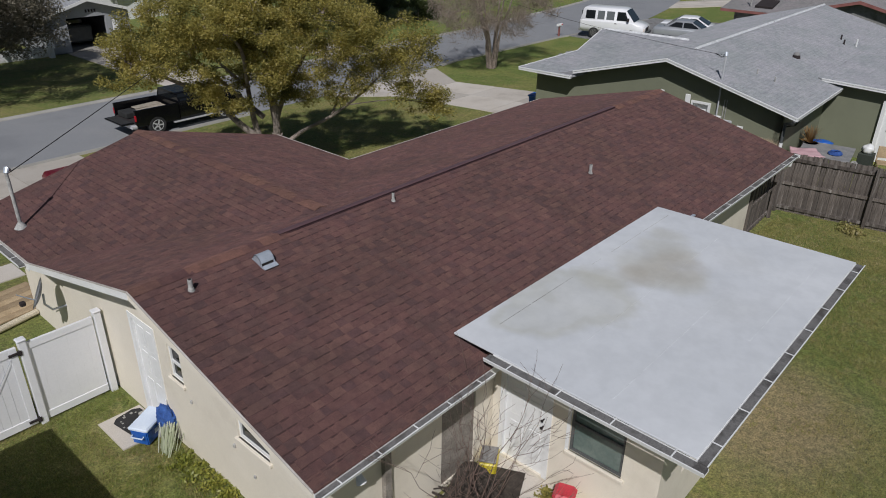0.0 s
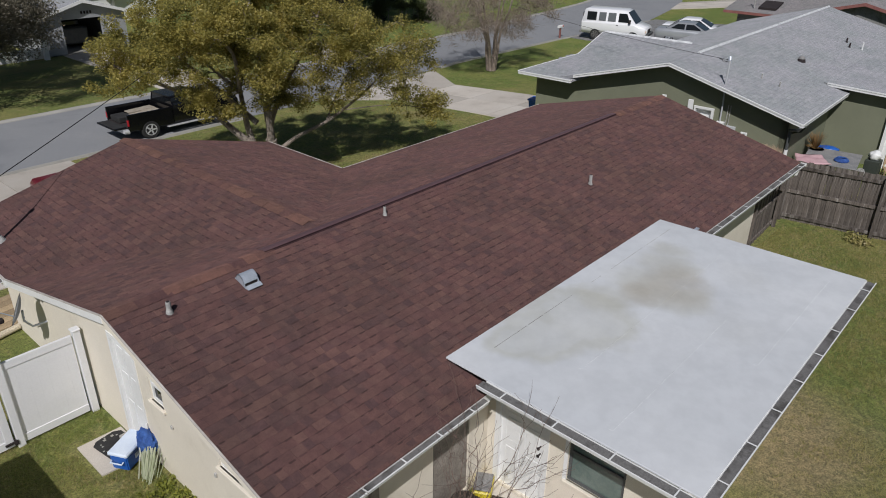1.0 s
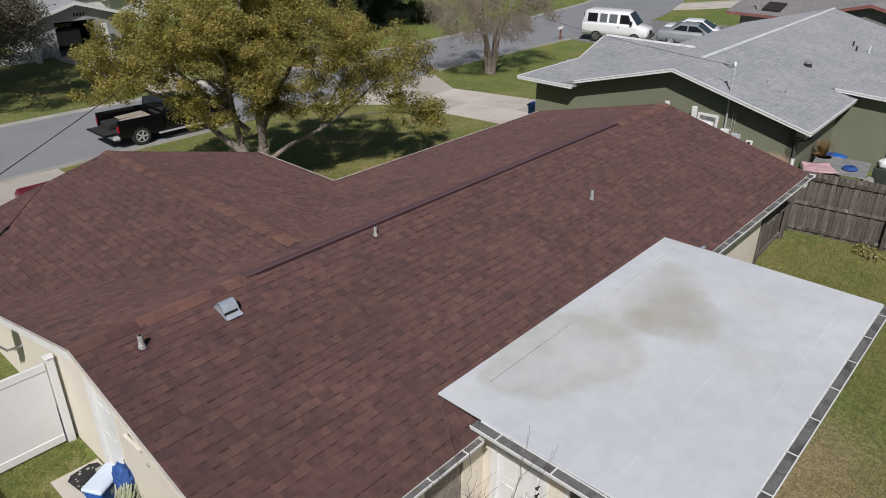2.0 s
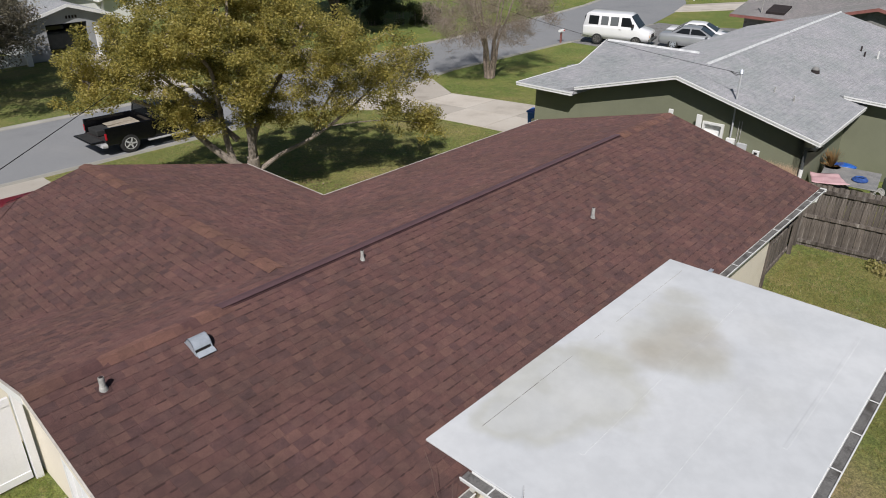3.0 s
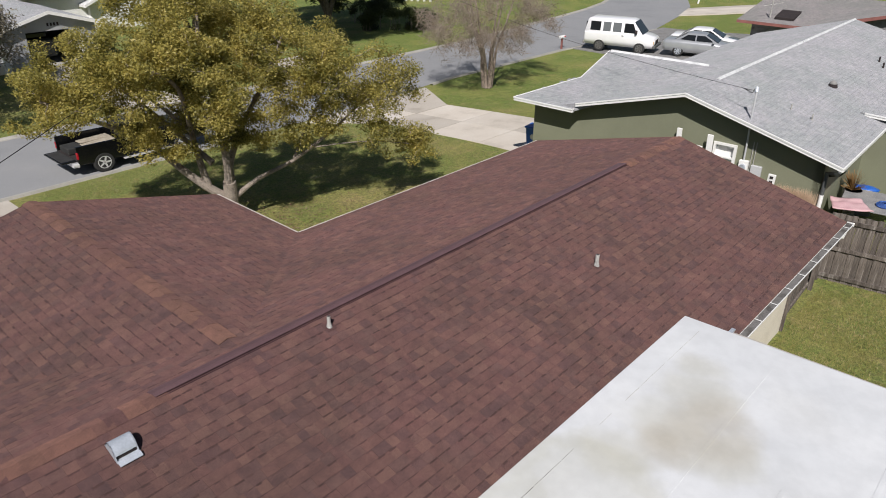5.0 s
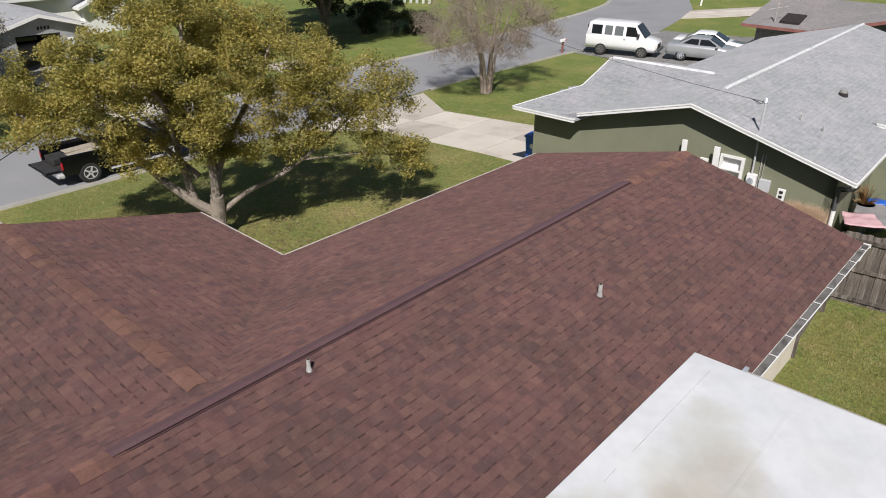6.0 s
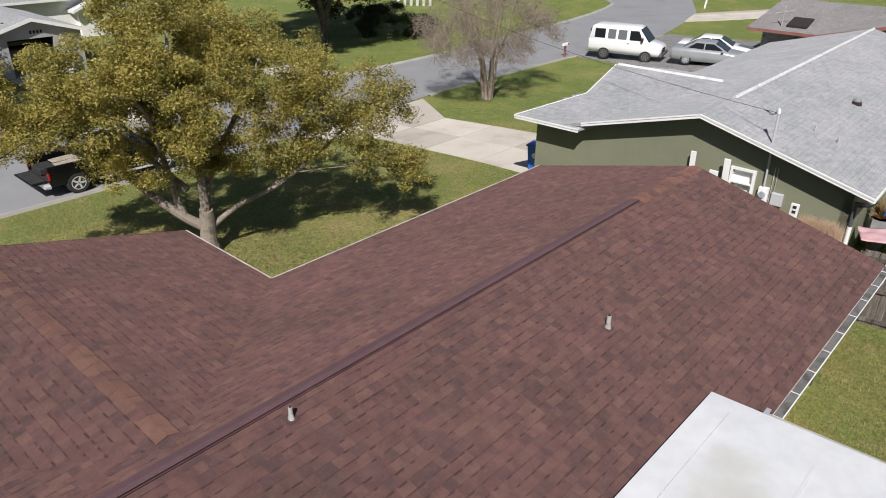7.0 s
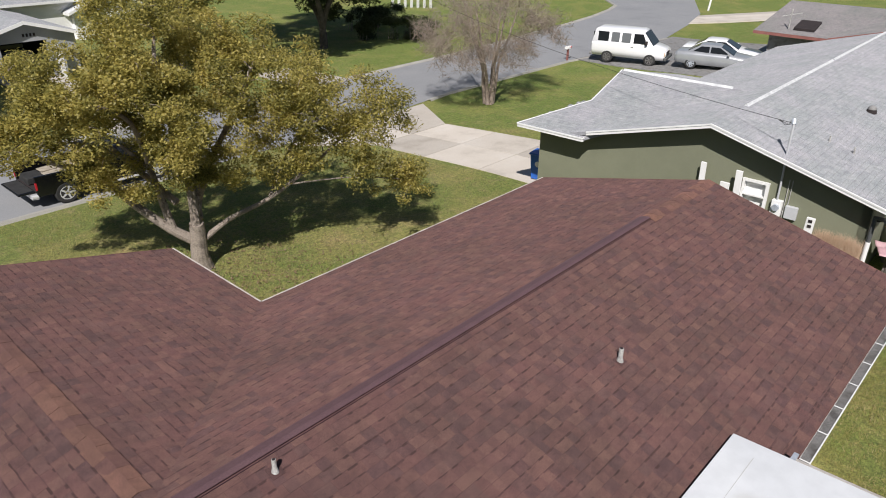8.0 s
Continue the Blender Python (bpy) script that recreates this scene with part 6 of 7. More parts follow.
    for x in (-1.3, 1.45):
        for y in (-0.87, 0.87):
            wheel(t, x, y, 0.37, 0.26, M_SILT, 6)


van()


def sedan(name, label, paint, at):
    t = thing(name, label, "car", at=at)
    bm = BM()
    loft(bm, [(-2.3, 0.7, 0.36, 0.78, 0.72, 0.7, 0.86), (-2.15, 0.78, 0.3, 0.86, 0.78, 0.76, 0.93), (-1.3, 0.8, 0.25, 0.89, 0.82, 0.8, 0.95), (0.75, 0.8, 0.25, 0.89, 0.8, 0.8, 0.93), (1.9, 0.76, 0.3, 0.84, 0.68, 0.72, 0.79), (2.25, 0.66, 0.35, 0.72, 0.6, 0.6, 0.68)])
    bmesh.ops.bevel(bm, geom=[e for e in bm.edges if e.calc_length() < 2.5], offset=0.02, segments=1, affect="EDGES")
    part("body", bm, paint, t, smooth=True)
    bm = BM()
    vs = [bm.verts.new(p) for p in ((-1.75, -0.79, 0.9), (0.98, -0.78, 0.88), (0.98, 0.78, 0.88), (-1.75, 0.79, 0.9), (-0.95, -0.6, 1.34), (0.1, -0.6, 1.34), (0.1, 0.6, 1.34), (-0.95, 0.6, 1.34), (-0.8, -0.42, 1.39), (-0.05, -0.42, 1.39), (-0.05, 0.42, 1.39), (-0.8, 0.42, 1.39))]
    for f in ((0, 1, 5, 4), (1, 2, 6, 5), (2, 3, 7, 6), (3, 0, 4, 7), (4, 5, 9, 8), (5, 6, 10, 9), (6, 7, 11, 10), (7, 4, 8, 11), (8, 9, 10, 11)):
        bm.faces.new([vs[k] for k in f])
    bmesh.ops.recalc_face_normals(bm, faces=bm.faces)
    bmesh.ops.bevel(bm, geom=list(bm.edges), offset=0.03, segments=2, affect="EDGES")
    part("roof", bm, paint, t, smooth=True)
    for name, pts in (("windscreen", [(0.17, 0.55, 1.31), (0.9, 0.7, 0.94)]), ("rear_window", [(-1.03, 0.53, 1.31), (-1.6, 0.68, 0.99)])):
        (xa, wa, za), (xb, wb, zb) = pts
        bm = BM()
        prism(bm, [(xa, -wa, za), (xb, -wb, zb), (xb, wb, zb), (xa, wa, za)], (0.012 if xa > 0 else -0.012, 0, 0.016))
        part(name, bm, M_GLASS, t)

    def lean(z):
        return 0.79 - 0.19 * (z - 0.9) / 0.44
    for s in (-1, 1):
        for pts in ([(-0.36, 0.97), (0.66, 0.97), (0.1, 1.28), (-0.36, 1.28)], [(-1.32, 1.0), (-0.44, 0.97), (-0.44, 1.28), (-0.9, 1.28)]):
            bm = BM()
            prism(bm, [(x, s * (lean(z) + 0.006), z) for x, z in pts], (0, -s * 0.02, 0))
            part("side_window", bm, M_GLASS, t)
        part("headlight", one_box(2.14, 2.24, s * 0.5 - 0.14, s * 0.5 + 0.14, 0.52, 0.64, bevel=0.01), M_LIGHTGLASS, t)
        part("tail_light", one_box(-2.31, -2.24, s * 0.56 - 0.14, s * 0.56 + 0.14, 0.62, 0.78, bevel=0.01), M_TAILLIGHT, t)
        part("mirror", one_box(0.6, 0.72, s * 0.96 - 0.08, s * 0.96 + 0.08, 0.92, 1.04, bevel=0.02), paint, t)
    for x in (-1.35, 1.32):
        for y in (-0.76, 0.76):
            wheel(t, x, y, 0.32, 0.2, M_GALV, 7)
    return t


sedan("sedan", "silver-grey sedan parked beside the grey roof", M_SILVER, pose(43.43, 10.95, 0.3, 0, 0, -75))
sedan("sedan", "white sedan parked behind the silver one", M_WHITECAR, pose(45.5, 11.5, 0.28, 0, 0, -75))
sedan("hatchback", "dark red car on the house driveway", M_RED, pose(4.5, 11.9, 0.25, 0, 0, -90) @ Matrix.Diagonal((1.0, 1.02, 0.8, 1)))

# ---- street furniture ----
mb = thing("mailbox", "white mailbox on a post with a red flag", "mailbox", at=pose(40.4, 19.2, 0.0) @ Matrix.Diagonal((1.0, 1.0, 0.72, 1)))
part("post", one_box(-0.05, 0.05, -0.05, 0.05, 0, 1.0), M_BRICKTRIM, mb)
bm = BM()
prism(bm, [(-0.22, -0.1, 1.0), (-0.22, 0.1, 1.0), (-0.22, 0.1, 1.14), (-0.22, 0.06, 1.22), (-0.22, -0.06, 1.22), (-0.22, -0.1, 1.14)], (0.5, 0, 0))
part("box", bm, M_WHITE, mb)
part("flag", one_box(0.1, 0.22, -0.13, -0.11, 1.1, 1.2), M_REDPLASTIC, mb)

bn = thing("wheelie_bin", "blue plastic wheelie bin beside the green house", "bin", at=pose(21.35, 7.75, PAD, 0, 0, 10))
bm = BM()
prism(bm, [(-0.22, -0.24, 0.06), (0.22, -0.24, 0.06), (0.22, 0.24, 0.06), (-0.22, 0.24, 0.06)], (0, 0, 0.86))
for v in bm.verts:
    if v.co.z > 0.5:
        v.co.x *= 1.25
        v.co.y *= 1.2
part("body", bm, M_BLUE, bn)
part("lid", one_box(-0.31, 0.31, -0.32, 0.34, 0.92, 0.99, bevel=0.02), M_BLUE, bn)
for s in (-1, 1):
    bm = BM()
    disc_ring(bm, s * 0.2 - 0.03, s * 0.2 + 0.03, [(0.1, 0.0), (0.1, 1.0)], 14)
    for v in bm.verts:
        v.co += Vector((0.2, 0, 0.1))
    part("wheel", bm, M_TYRE, bn)
bm = BM()
bmesh.ops.create_circle(bm, cap_ends=True, radius=0.1, segments=16)
for v in bm.verts:
    v.co = Vector((-0.292, v.co.x, 0.62 + v.co.y))
part("mark", bm, M_WHITE, bn)

# white marker post by the bend
bm = BM()
tube(bm, [(68.4, 22.4, 0), (68.5, 22.3, 1.1)], 0.09, 8)
tagged(part("marker_post", bm, M_WHITE), "white marker post beside a far driveway", "post")


# ---- far houses ----
def gable_house(name, label, x0, x1, y0, y1, wall_h, rise, along, wall_mat, roof_mat, trim, door=None, over=0.5, sides=()):
    """A house with a real gable roof; along: axis of its ridge."""
    h = thing(name, label, "house")
    if along == "y":
        mid = (x0 + x1) / 2
        def top(a):
            return wall_h + rise * (1 - abs(a - mid) / ((x1 - x0) / 2))
        wall_run("wall", "x", y0, 0.2, [x0, mid, x1], top, [door] if door else [], h, wall_mat, 0)
        wall_run("wall", "x", y1 - 0.2, 0.2, [x0, mid, x1], top, [], h, wall_mat, 0)
        for x in (x0, x1 - 0.2):
            wall_run("wall", "y", x, 0.2, [y0 + 0.2, y1 - 0.2], lambda a: wall_h, [], h, wall_mat, 0)
        k = rise / ((x1 - x0) / 2)
        for s in (-1, 1):
            e = x0 - over if s < 0 else x1 + over
            sl = sloped("roof_slope", [(e, y0 - over, wall_h - k * over + 0.1), (mid, y0 - over, wall_h + rise + 0.1), (mid, y1 + over, wall_h + rise + 0.1), (e, y1 + over, wall_h - k * over + 0.1)], roof_mat, h, 0.1)
            trim_board("rake_board", (e, y0 - over, wall_h - k * over + 0.11), (mid, y0 - over, wall_h + rise + 0.11), 0.03, 0.18, trim, h, (0, -1, 0))
            trim_board("fascia", (e, y0 - over, wall_h - k * over + 0.09), (e, y1 + over, wall_h - k * over + 0.09), 0.03, 0.16, trim, h, (s, 0, 0))
    else:
        mid = (y0 + y1) / 2
        def top(a):
            return wall_h + rise * (1 - abs(a - mid) / ((y1 - y0) / 2))
        for x in (x0, x1 - 0.2):
            wall_run("wall", "y", x, 0.2, [y0, mid, y1], top, [], h, wall_mat, 0)
        for y in (y0, y1 - 0.2):
            wall_run("wall", "x", y, 0.2, [x0 + 0.2, x1 - 0.2], lambda a: wall_h, [], h, wall_mat, 0)
        k = rise / ((y1 - y0) / 2)
        for s in (-1, 1):
            e = y0 - over if s < 0 else y1 + over
            sloped("roof_slope", [(x0 - over, e, wall_h - k * over + 0.1), (x0 - over, mid, wall_h + rise + 0.1), (x1 + over, mid, wall_h + rise + 0.1), (x1 + over, e, wall_h - k * over + 0.1)], roof_mat, h, 0.1)
            trim_board("fascia", (x0 - over, e, wall_h - k * over + 0.09), (x1 + over, e, wall_h - k * over + 0.09), 0.03, 0.16, trim, h, (0, s, 0))
            trim_board("rake_board", (x0 - over, e, wall_h - k * over + 0.11), (x0 - over, mid, wall_h + rise + 0.11), 0.03, 0.18, trim, h, (-1, 0, 0))
    return h


gh = gable_house("house", "white far house with an open dark garage", 12.9, 18.0, 37.0, 46.0, 2.25, 0.75, "y", M_GARAGE, M_GREYROOF, M_WHITE, (14.15, 16.5, 0.0, 2.0), 0.35)
for k in range(4):
    part("sign_bar", one_box(15.35 + 0.18 * k, 15.45 + 0.18 * k, 36.97, 36.995, 2.25, 2.42), M_DARK, gh)
part("corner_post", one_box(16.7, 16.95, 36.4, 36.6, 0, 1.75), M_WHITE, gh)
bm = BM()
box(bm, 14.4, 16.2, 38.5, 40.5, 0.3, 1.3, bevel=0.1)
part("garage_floor", one_box(13.1, 17.8, 37.0, 45.8, -0.05, 0.05), M_CURB, gh)
gcar = thing("parked_car", "dark car inside the open garage", "car")
part("body", bm, M_GREYFRAME, gcar)
part("cabin_glass", one_box(14.6, 16.0, 39.0, 40.3, 1.3, 1.7, bevel=0.1), M_GLASS, gcar)
gable_house("house", "pale far house behind the garage", 14.5, 23.0, 47.5, 60.0, 2.7, 1.4, "x", M_WHITE, M_GREYROOF, M_WHITE)
gable_house("house", "white far gabled house half hidden by trees", 22.0, 27.0, 47.0, 56.0, 2.0, 1.1, "y", M_WHITE, M_GREYCAP, M_WHITE)
rh = gable_house("house", "grey-brown roofed house with dull red trim", 45.56, 55.3, -9.0, 9.05, 2.5, 1.0, "y", M_TROUGH, M_TAUPEROOF, M_BRICKTRIM, over=0.7)
bm = BM()
prism(bm, [(45.5, 6.7, 2.6), (47.0, 6.8, 2.87), (47.0, 7.9, 2.87), (45.5, 7.8, 2.6)], (0, 0, 0.13))
part("roof_panel", bm, M_DARK, rh, "dark panel lying on the roof")
bm = BM()
tube(bm, [(45.6, 8.1, 2.5), (45.55, 8.06, 3.75)], 0.035, 8)
tube(bm, [(45.3, 8.5, 3.3), (45.9, 7.6, 3.5)], 0.02, 6)
part("vent_pipe", bm, M_PIPE, rh)
GX, GY, GZ, GS, GH = 41.9, 1.0, 3.93, 0.25, 4.0
wall_run("wall", "y", GX + 0.4, 0.2, [GY - GH + 0.5, GY, GY + GH - 0.5], lambda y: GZ - GS * abs(y - GY) - 0.15, [], rh, M_TROUGH, 0.2)
for sgn in (-1, 1):
    sloped("roof_slope", [(GX, GY, GZ), (GX, GY + sgn * GH, GZ - GS * GH), (48.5, GY + sgn * GH, GZ - GS * GH), (48.5, GY, GZ)], M_TAUPEROOF, rh, 0.1)
    trim_board("rake_board", (GX, GY, GZ + 0.01), (GX, GY + sgn * GH, GZ - GS * GH + 0.01), 0.03, 0.17, M_BRICKTRIM, rh, (-1, 0, 0))
sk = thing("white_fence", "white fence panel on a far lawn", "fence")
for k in range(7):
    part("board", one_box(49.0 + 0.32 * k, 49.3 + 0.32 * k, 44.0 - 0.5 * k, 44.05 - 0.5 * k, 0, 1.6), M_WHITE, sk)

# low white wall and pale sheet near the far oak
lw = thing("garden_wall", "low white block wall across the street", "wall")
part("wall", one_box(9.2, 13.0, 36.9, 37.1, 0, 0.6), M_WHITE, lw)
part("pier", one_box(12.6, 12.85, 36.3, 36.6, 0, 1.4), M_WHITE, lw)

# ---- side yard ----
slab = slab_row("side_slab", "pale concrete pad by the side door", [(-0.22, 1.05), (0.56, 0.98), (0.56, 2.0), (-0.22, 2.02)], 1, 1, 0.03)
m = thing("doormat", "black rubber doormat with worn pale specks", "doormat", at=pose(0.27, 1.62, PAD + 0.035, 0, 0, 8))
bm = BM()
prism(bm, [(-0.26, -0.3, 0), (0.26, -0.3, 0), (0.26, 0.22, 0), (0.16, 0.3, 0), (-0.16, 0.3, 0), (-0.26, 0.22, 0)], (0, 0, 0.012))
part("mat", bm, M_RUBBER, m)
r2 = random.Random(77)
for k in range(16):
    a = k / 16 * 2 * math.pi
    px, py = 0.2 * math.cos(a) + r2.uniform(-0.03, 0.03), 0.23 * math.sin(a) + r2.uniform(-0.03, 0.03)
    s = r2.uniform(0.012, 0.025)
    part("speck", one_box(px - s, px + s, py - s, py + s, 0.012, 0.015), M_CURB, m)

c = thing("cooler", "blue ice chest with pale blue lid", "cooler", at=pose(0.3, 1.08, PAD + 0.035, 0, 0, 28) @ Matrix.Diagonal((0.9, 0.9, 0.9, 1)))
bm = BM()
prism(bm, [(-0.3, -0.17, 0), (0.3, -0.17, 0), (0.3, 0.17, 0), (-0.3, 0.17, 0)], (0, 0, 0.32))
for v in bm.verts:
    if v.co.z > 0.1:
        v.co.x *= 1.07
        v.co.y *= 1.08
bmesh.ops.bevel(bm, geom=list(bm.edges), offset=0.02, segments=2, affect="EDGES")
part("body", bm, M_BLUE, c)
part("lid", one_box(-0.34, 0.34, -0.205, 0.205, 0.32, 0.4, bevel=0.025), M_PALEBLUE, c)
bm = BM()
tube(bm, [(-0.34, -0.12, 0.24), (-0.39, -0.12, 0.22), (-0.39, 0.12, 0.22), (-0.34, 0.12, 0.24)], 0.014, 6)
part("handle", bm, M_PALEBLUE, c)
part("badge", one_box(-0.1, 0.1, -0.187, -0.178, 0.14, 0.24), M_PALEBLUE, c)

# folded blue umbrella cloth heaped over a bundle of pale stalks
u = thing("folded_umbrella", "crumpled blue umbrella cloth leaning on the wall", "umbrella", at=pose(0.5, 0.78, PAD, 0, 0, 0))
bm = BM()
bmesh.ops.create_icosphere(bm, subdivisions=4, radius=1.0)
for v in bm.verts:
    d = v.co.copy()
    k = 1 + 0.28 * noise.noise(d * 2.6) + 0.14 * noise.noise(d * 6.0)
    v.co = Vector((d.x * 0.14 * k, d.y * 0.2 * k, 0.44 + d.z * 0.25 * k))
part("cloth", bm, M_BLUECLOTH, u, smooth=True)
bm = BM()
tube(bm, [(0, 0, 0), (0.05, 0.02, 0.78)], 0.016, 8)
part("pole", bm, M_WHITE, u)
v, f = [], []
r2 = random.Random(3)
for k in range(60):
    x, y = r2.gauss(0.27, 0.06), r2.gauss(0.52, 0.08)
    h = r2.uniform(0.3, 0.55)
    dx, dy, w = r2.uniform(0.08, 0.28), r2.uniform(-0.02, 0.22), 0.009
    i = len(v)
    v += [(x - w, y, PAD), (x + w, y, PAD), (x + w + dx, y + dy, PAD + h), (x - w + dx, y + dy, PAD + h)]
    f.append((i, i + 1, i + 2, i + 3))
me = bpy.data.meshes.new("stalks")
me.from_pydata(v, [], f)
me.materials.append(M_REEDS)
tagged(part("stalk_plants", me, None), "pale green strappy plant by the wall", "plant", kind="stuff")


def weeds(name, label, spots, n, h, mat, seed, cat="weeds"):
    """Tufts of small leaves low on the ground."""
    r = np.random.default_rng(seed)
    cs = []
    for x, y, s in spots:
        for _ in range(n):
            px, py = r.normal(x, s), r.normal(y, s)
            cs.append((px, py, ground_z(py) + h * 0.5))
    vv, ff = leaf_cloud(cs, (0.09, 0.09, h * 0.6), 16, 0.07, r)
    me = bpy.data.meshes.new(name)
    me.from_pydata(vv, [], ff)
    me.materials.append(mat)
    tagged(part(name, me, None), label, cat, kind="stuff")


weeds("weeds", "bright yellow-green weeds along the wall foot", [(0.35, 0.1, 0.12), (0.38, -0.3, 0.12), (0.42, -0.75, 0.1), (0.44, -1.15, 0.08)], 26, 0.1, M_BUSHLEAF, 3)
weeds("yard_weed", "dark green leafy weed on the back lawn", [(18.0, -5.55, 0.16)], 60, 0.2, M_BLADE, 6)

# satellite dish on a bracket by the wing wall
d = thing("satellite_dish", "grey satellite dish on a wall bracket", "dish")
bm = BM()
centre, axis = Vector((0.18, 4.6, 1.85)), Vector((-0.85, 0.35, 0.4)).normalized()
sx = axis.orthogonal().normalized()
sy = axis.cross(sx)
rings = []
for k in range(7):
    rr = 0.36 * k / 6
    rings.append([bm.verts.new(centre + axis * (0.55 * rr * rr) + (sx * math.cos(a * math.pi / 12) * 0.85 + sy * math.sin(a * math.pi / 12)) * rr) for a in range(24)] if k else [bm.verts.new(centre)])
for a, b in zip(rings, rings[1:]):
    for k in range(24):
        if len(a) == 1:
            bm.faces.new((a[0], b[k], b[(k + 1) % 24]))
        else:
            bm.faces.new((a[k], b[k], b[(k + 1) % 24], a[(k + 1) % 24]))
bmesh.ops.solidify(bm, geom=list(bm.faces), thickness=0.012)
part("reflector", bm, M_GREYDISH, d, smooth=True)
bm = BM()
tube(bm, [(0.58, 4.66, 1.4), (0.32, 4.64, 1.42), (0.2, 4.63, 1.6), tuple(centre - axis * 0.03)], 0.022, 8)
part("bracket", bm, M_GALV, d)
bm = BM()
tube(bm, [tuple(centre - sy * 0.38), tuple(centre + axis * 0.4 - sy * 0.22)], 0.012, 6)
part("feed_arm", bm, M_GALV, d)
part("feed_horn", one_box(-0.22, -0.12, 4.57, 4.67, 1.72, 1.82, bevel=0.02), M_DARK, d)

# tan planks and a pale log on the grass
for k in range(6):
    pl = thing("plank", "tan weathered plank lying on the grass", "plank", "planks by the wing wall", at=pose(-0.75 + 0.02 * k, 6.75 + 0.24 * k, PAD + 0.03, 0, 0, 8))
    part("board", one_box(-1.4, 1.6, -0.11, 0.11, 0, 0.04, bevel=0.006), M_PLANK, pl)
lg = thing("log", "pale peeled log edging the planks", "log")
bm = BM()
tube(bm, [(-2.6, 6.0, PAD + 0.07), (-0.9, 6.3, PAD + 0.08), (0.55, 6.62, PAD + 0.09)], [0.08, 0.075, 0.07], 10)
part("trunk", bm, M_BEAM, lg)

# the next lot's white shed behind the gate, which shades the side yard
shed = thing("shed", "white-roofed shed on the next lot", "shed")
part("wall", one_box(-6.5, -2.75, -6.5, 1.3, 0.2, 2.1), M_STUCCO, shed)
bm = BM()
prism(bm, [(-6.9, -6.9, 2.5), (-2.32, -6.9, 2.16), (-2.32, 1.5, 2.16), (-6.9, 1.5, 2.5)], (0, 0, 0.08))
part("roof", bm, M_WHITE, shed)

# ---- patio clutter ----
def bare_shrub():
    t = thing("shrub", "leafless thin-branched shrub beside the patio", "shrub")
    rng = random.Random(14)
    bm = BM()

    def grow(p, d, ln, r, depth):
        q = p + d * ln
        if q.x > 2.85:
            d = Vector((-abs(d.x) * 0.5, d.y, d.z)).normalized()
        if q.y > -4.25 and q.z < 3.05:
            d = Vector((d.x, -abs(d.y) * 0.5, d.z)).normalized()
        q = p + d * ln
        mid = p.lerp(q, 0.5) + Vector((rng.uniform(-1, 1), rng.uniform(-1, 1), rng.uniform(-0.5, 0.5))) * ln * 0.1
        tube(bm, [p, mid, q], [r, r * 0.85, r * 0.7], 5, cap=False)
        if depth == 0:
            return
        for k in range(rng.choice((2, 2, 3))):
            w = 0.28 if k == 0 else 0.85
            nd = (d + Vector((rng.uniform(-w, w), rng.uniform(-w, w), rng.uniform(-0.1, 0.35)))).normalized()
            grow(q if k == 0 else p.lerp(q, rng.uniform(0.3, 0.95)), nd, ln * rng.uniform(0.6, 0.92), max(0.0024, r * 0.64), depth - 1)
    for k in range(7):
        a = k * 0.9 + 0.2
        tilt = rng.uniform(0.2, 0.6)
        d = Vector((math.cos(a) * tilt - 0.1, math.sin(a) * tilt - 0.04, 1)).normalized()
        grow(Vector((2.18 + 0.06 * math.cos(a), -4.42 + 0.06 * math.sin(a), PAD)), d, rng.uniform(0.95, 1.25), 0.011, 4)
    tagged(part("bough", bm, M_SHRUB, t), kind="stuff")


bare_shrub()
tp = thing("tarp", "dark brown crumpled tarp over a low heap", "tarp", at=pose(2.95, -3.88, PAD + 0.05, 0, 0, 12))
bm = BM()
bmesh.ops.create_grid(bm, x_segments=30, y_segments=22, size=0.5)
for vv in bm.verts:
    q = vv.co
    k = max(0.0, 1 - (abs(q.x) * 2) ** 3) * max(0.0, 1 - (abs(q.y) * 2) ** 3)
    q.x *= 1.0
    q.y *= 0.6
    q.z = 0.02 + k * (0.42 + 0.22 * noise.noise((q.x * 2.6, q.y * 2.6, 3)) + 0.1 * noise.noise((q.x * 7, q.y * 7, 5)))
part("cloth", bm, M_DARKCLOTH, tp, smooth=True)
h = thing("brush_heap", "heap of dark brown brush and cuttings", "brush")
v, f = [], []
r2 = random.Random(9)
for k in range(260):
    c = Vector((r2.gauss(2.75, 0.25), r2.gauss(-4.25, 0.25), PAD + 0.05 + abs(r2.gauss(0, 0.2))))
    d = Vector((r2.gauss(0, 1), r2.gauss(0, 1), r2.gauss(0, 0.5))).normalized() * r2.uniform(0.1, 0.3)
    s = d.cross(Vector((r2.gauss(0, 1), r2.gauss(0, 1), r2.gauss(0, 1)))).normalized() * r2.uniform(0.006, 0.02)
    c.z = max(c.z, PAD + 0.06 + abs(d.z))
    i = len(v)
    v += [tuple(c - d - s), tuple(c - d + s), tuple(c + d + s), tuple(c + d - s)]
    f.append((i, i + 1, i + 2, i + 3))
me = bpy.data.meshes.new("cuttings")
me.from_pydata(v, [], f)
me.materials.append(M_DARKCLOTH)
tagged(part("litter", me, None, h), kind="stuff")
mt = thing("floor_mat", "dark brown mat on the patio", "mat", at=pose(3.41, -4.15, PAD + 0.055, 0, 0, 25))
part("mat", one_box(-0.5, 0.4, -0.35, 0.35, 0, 0.015), M_DARKCLOTH, mt)
yb = thing("tote", "yellow plastic tote with grey lid", "tote", at=pose(3.68, -3.72, PAD + 0.05, 0, 0, 30))
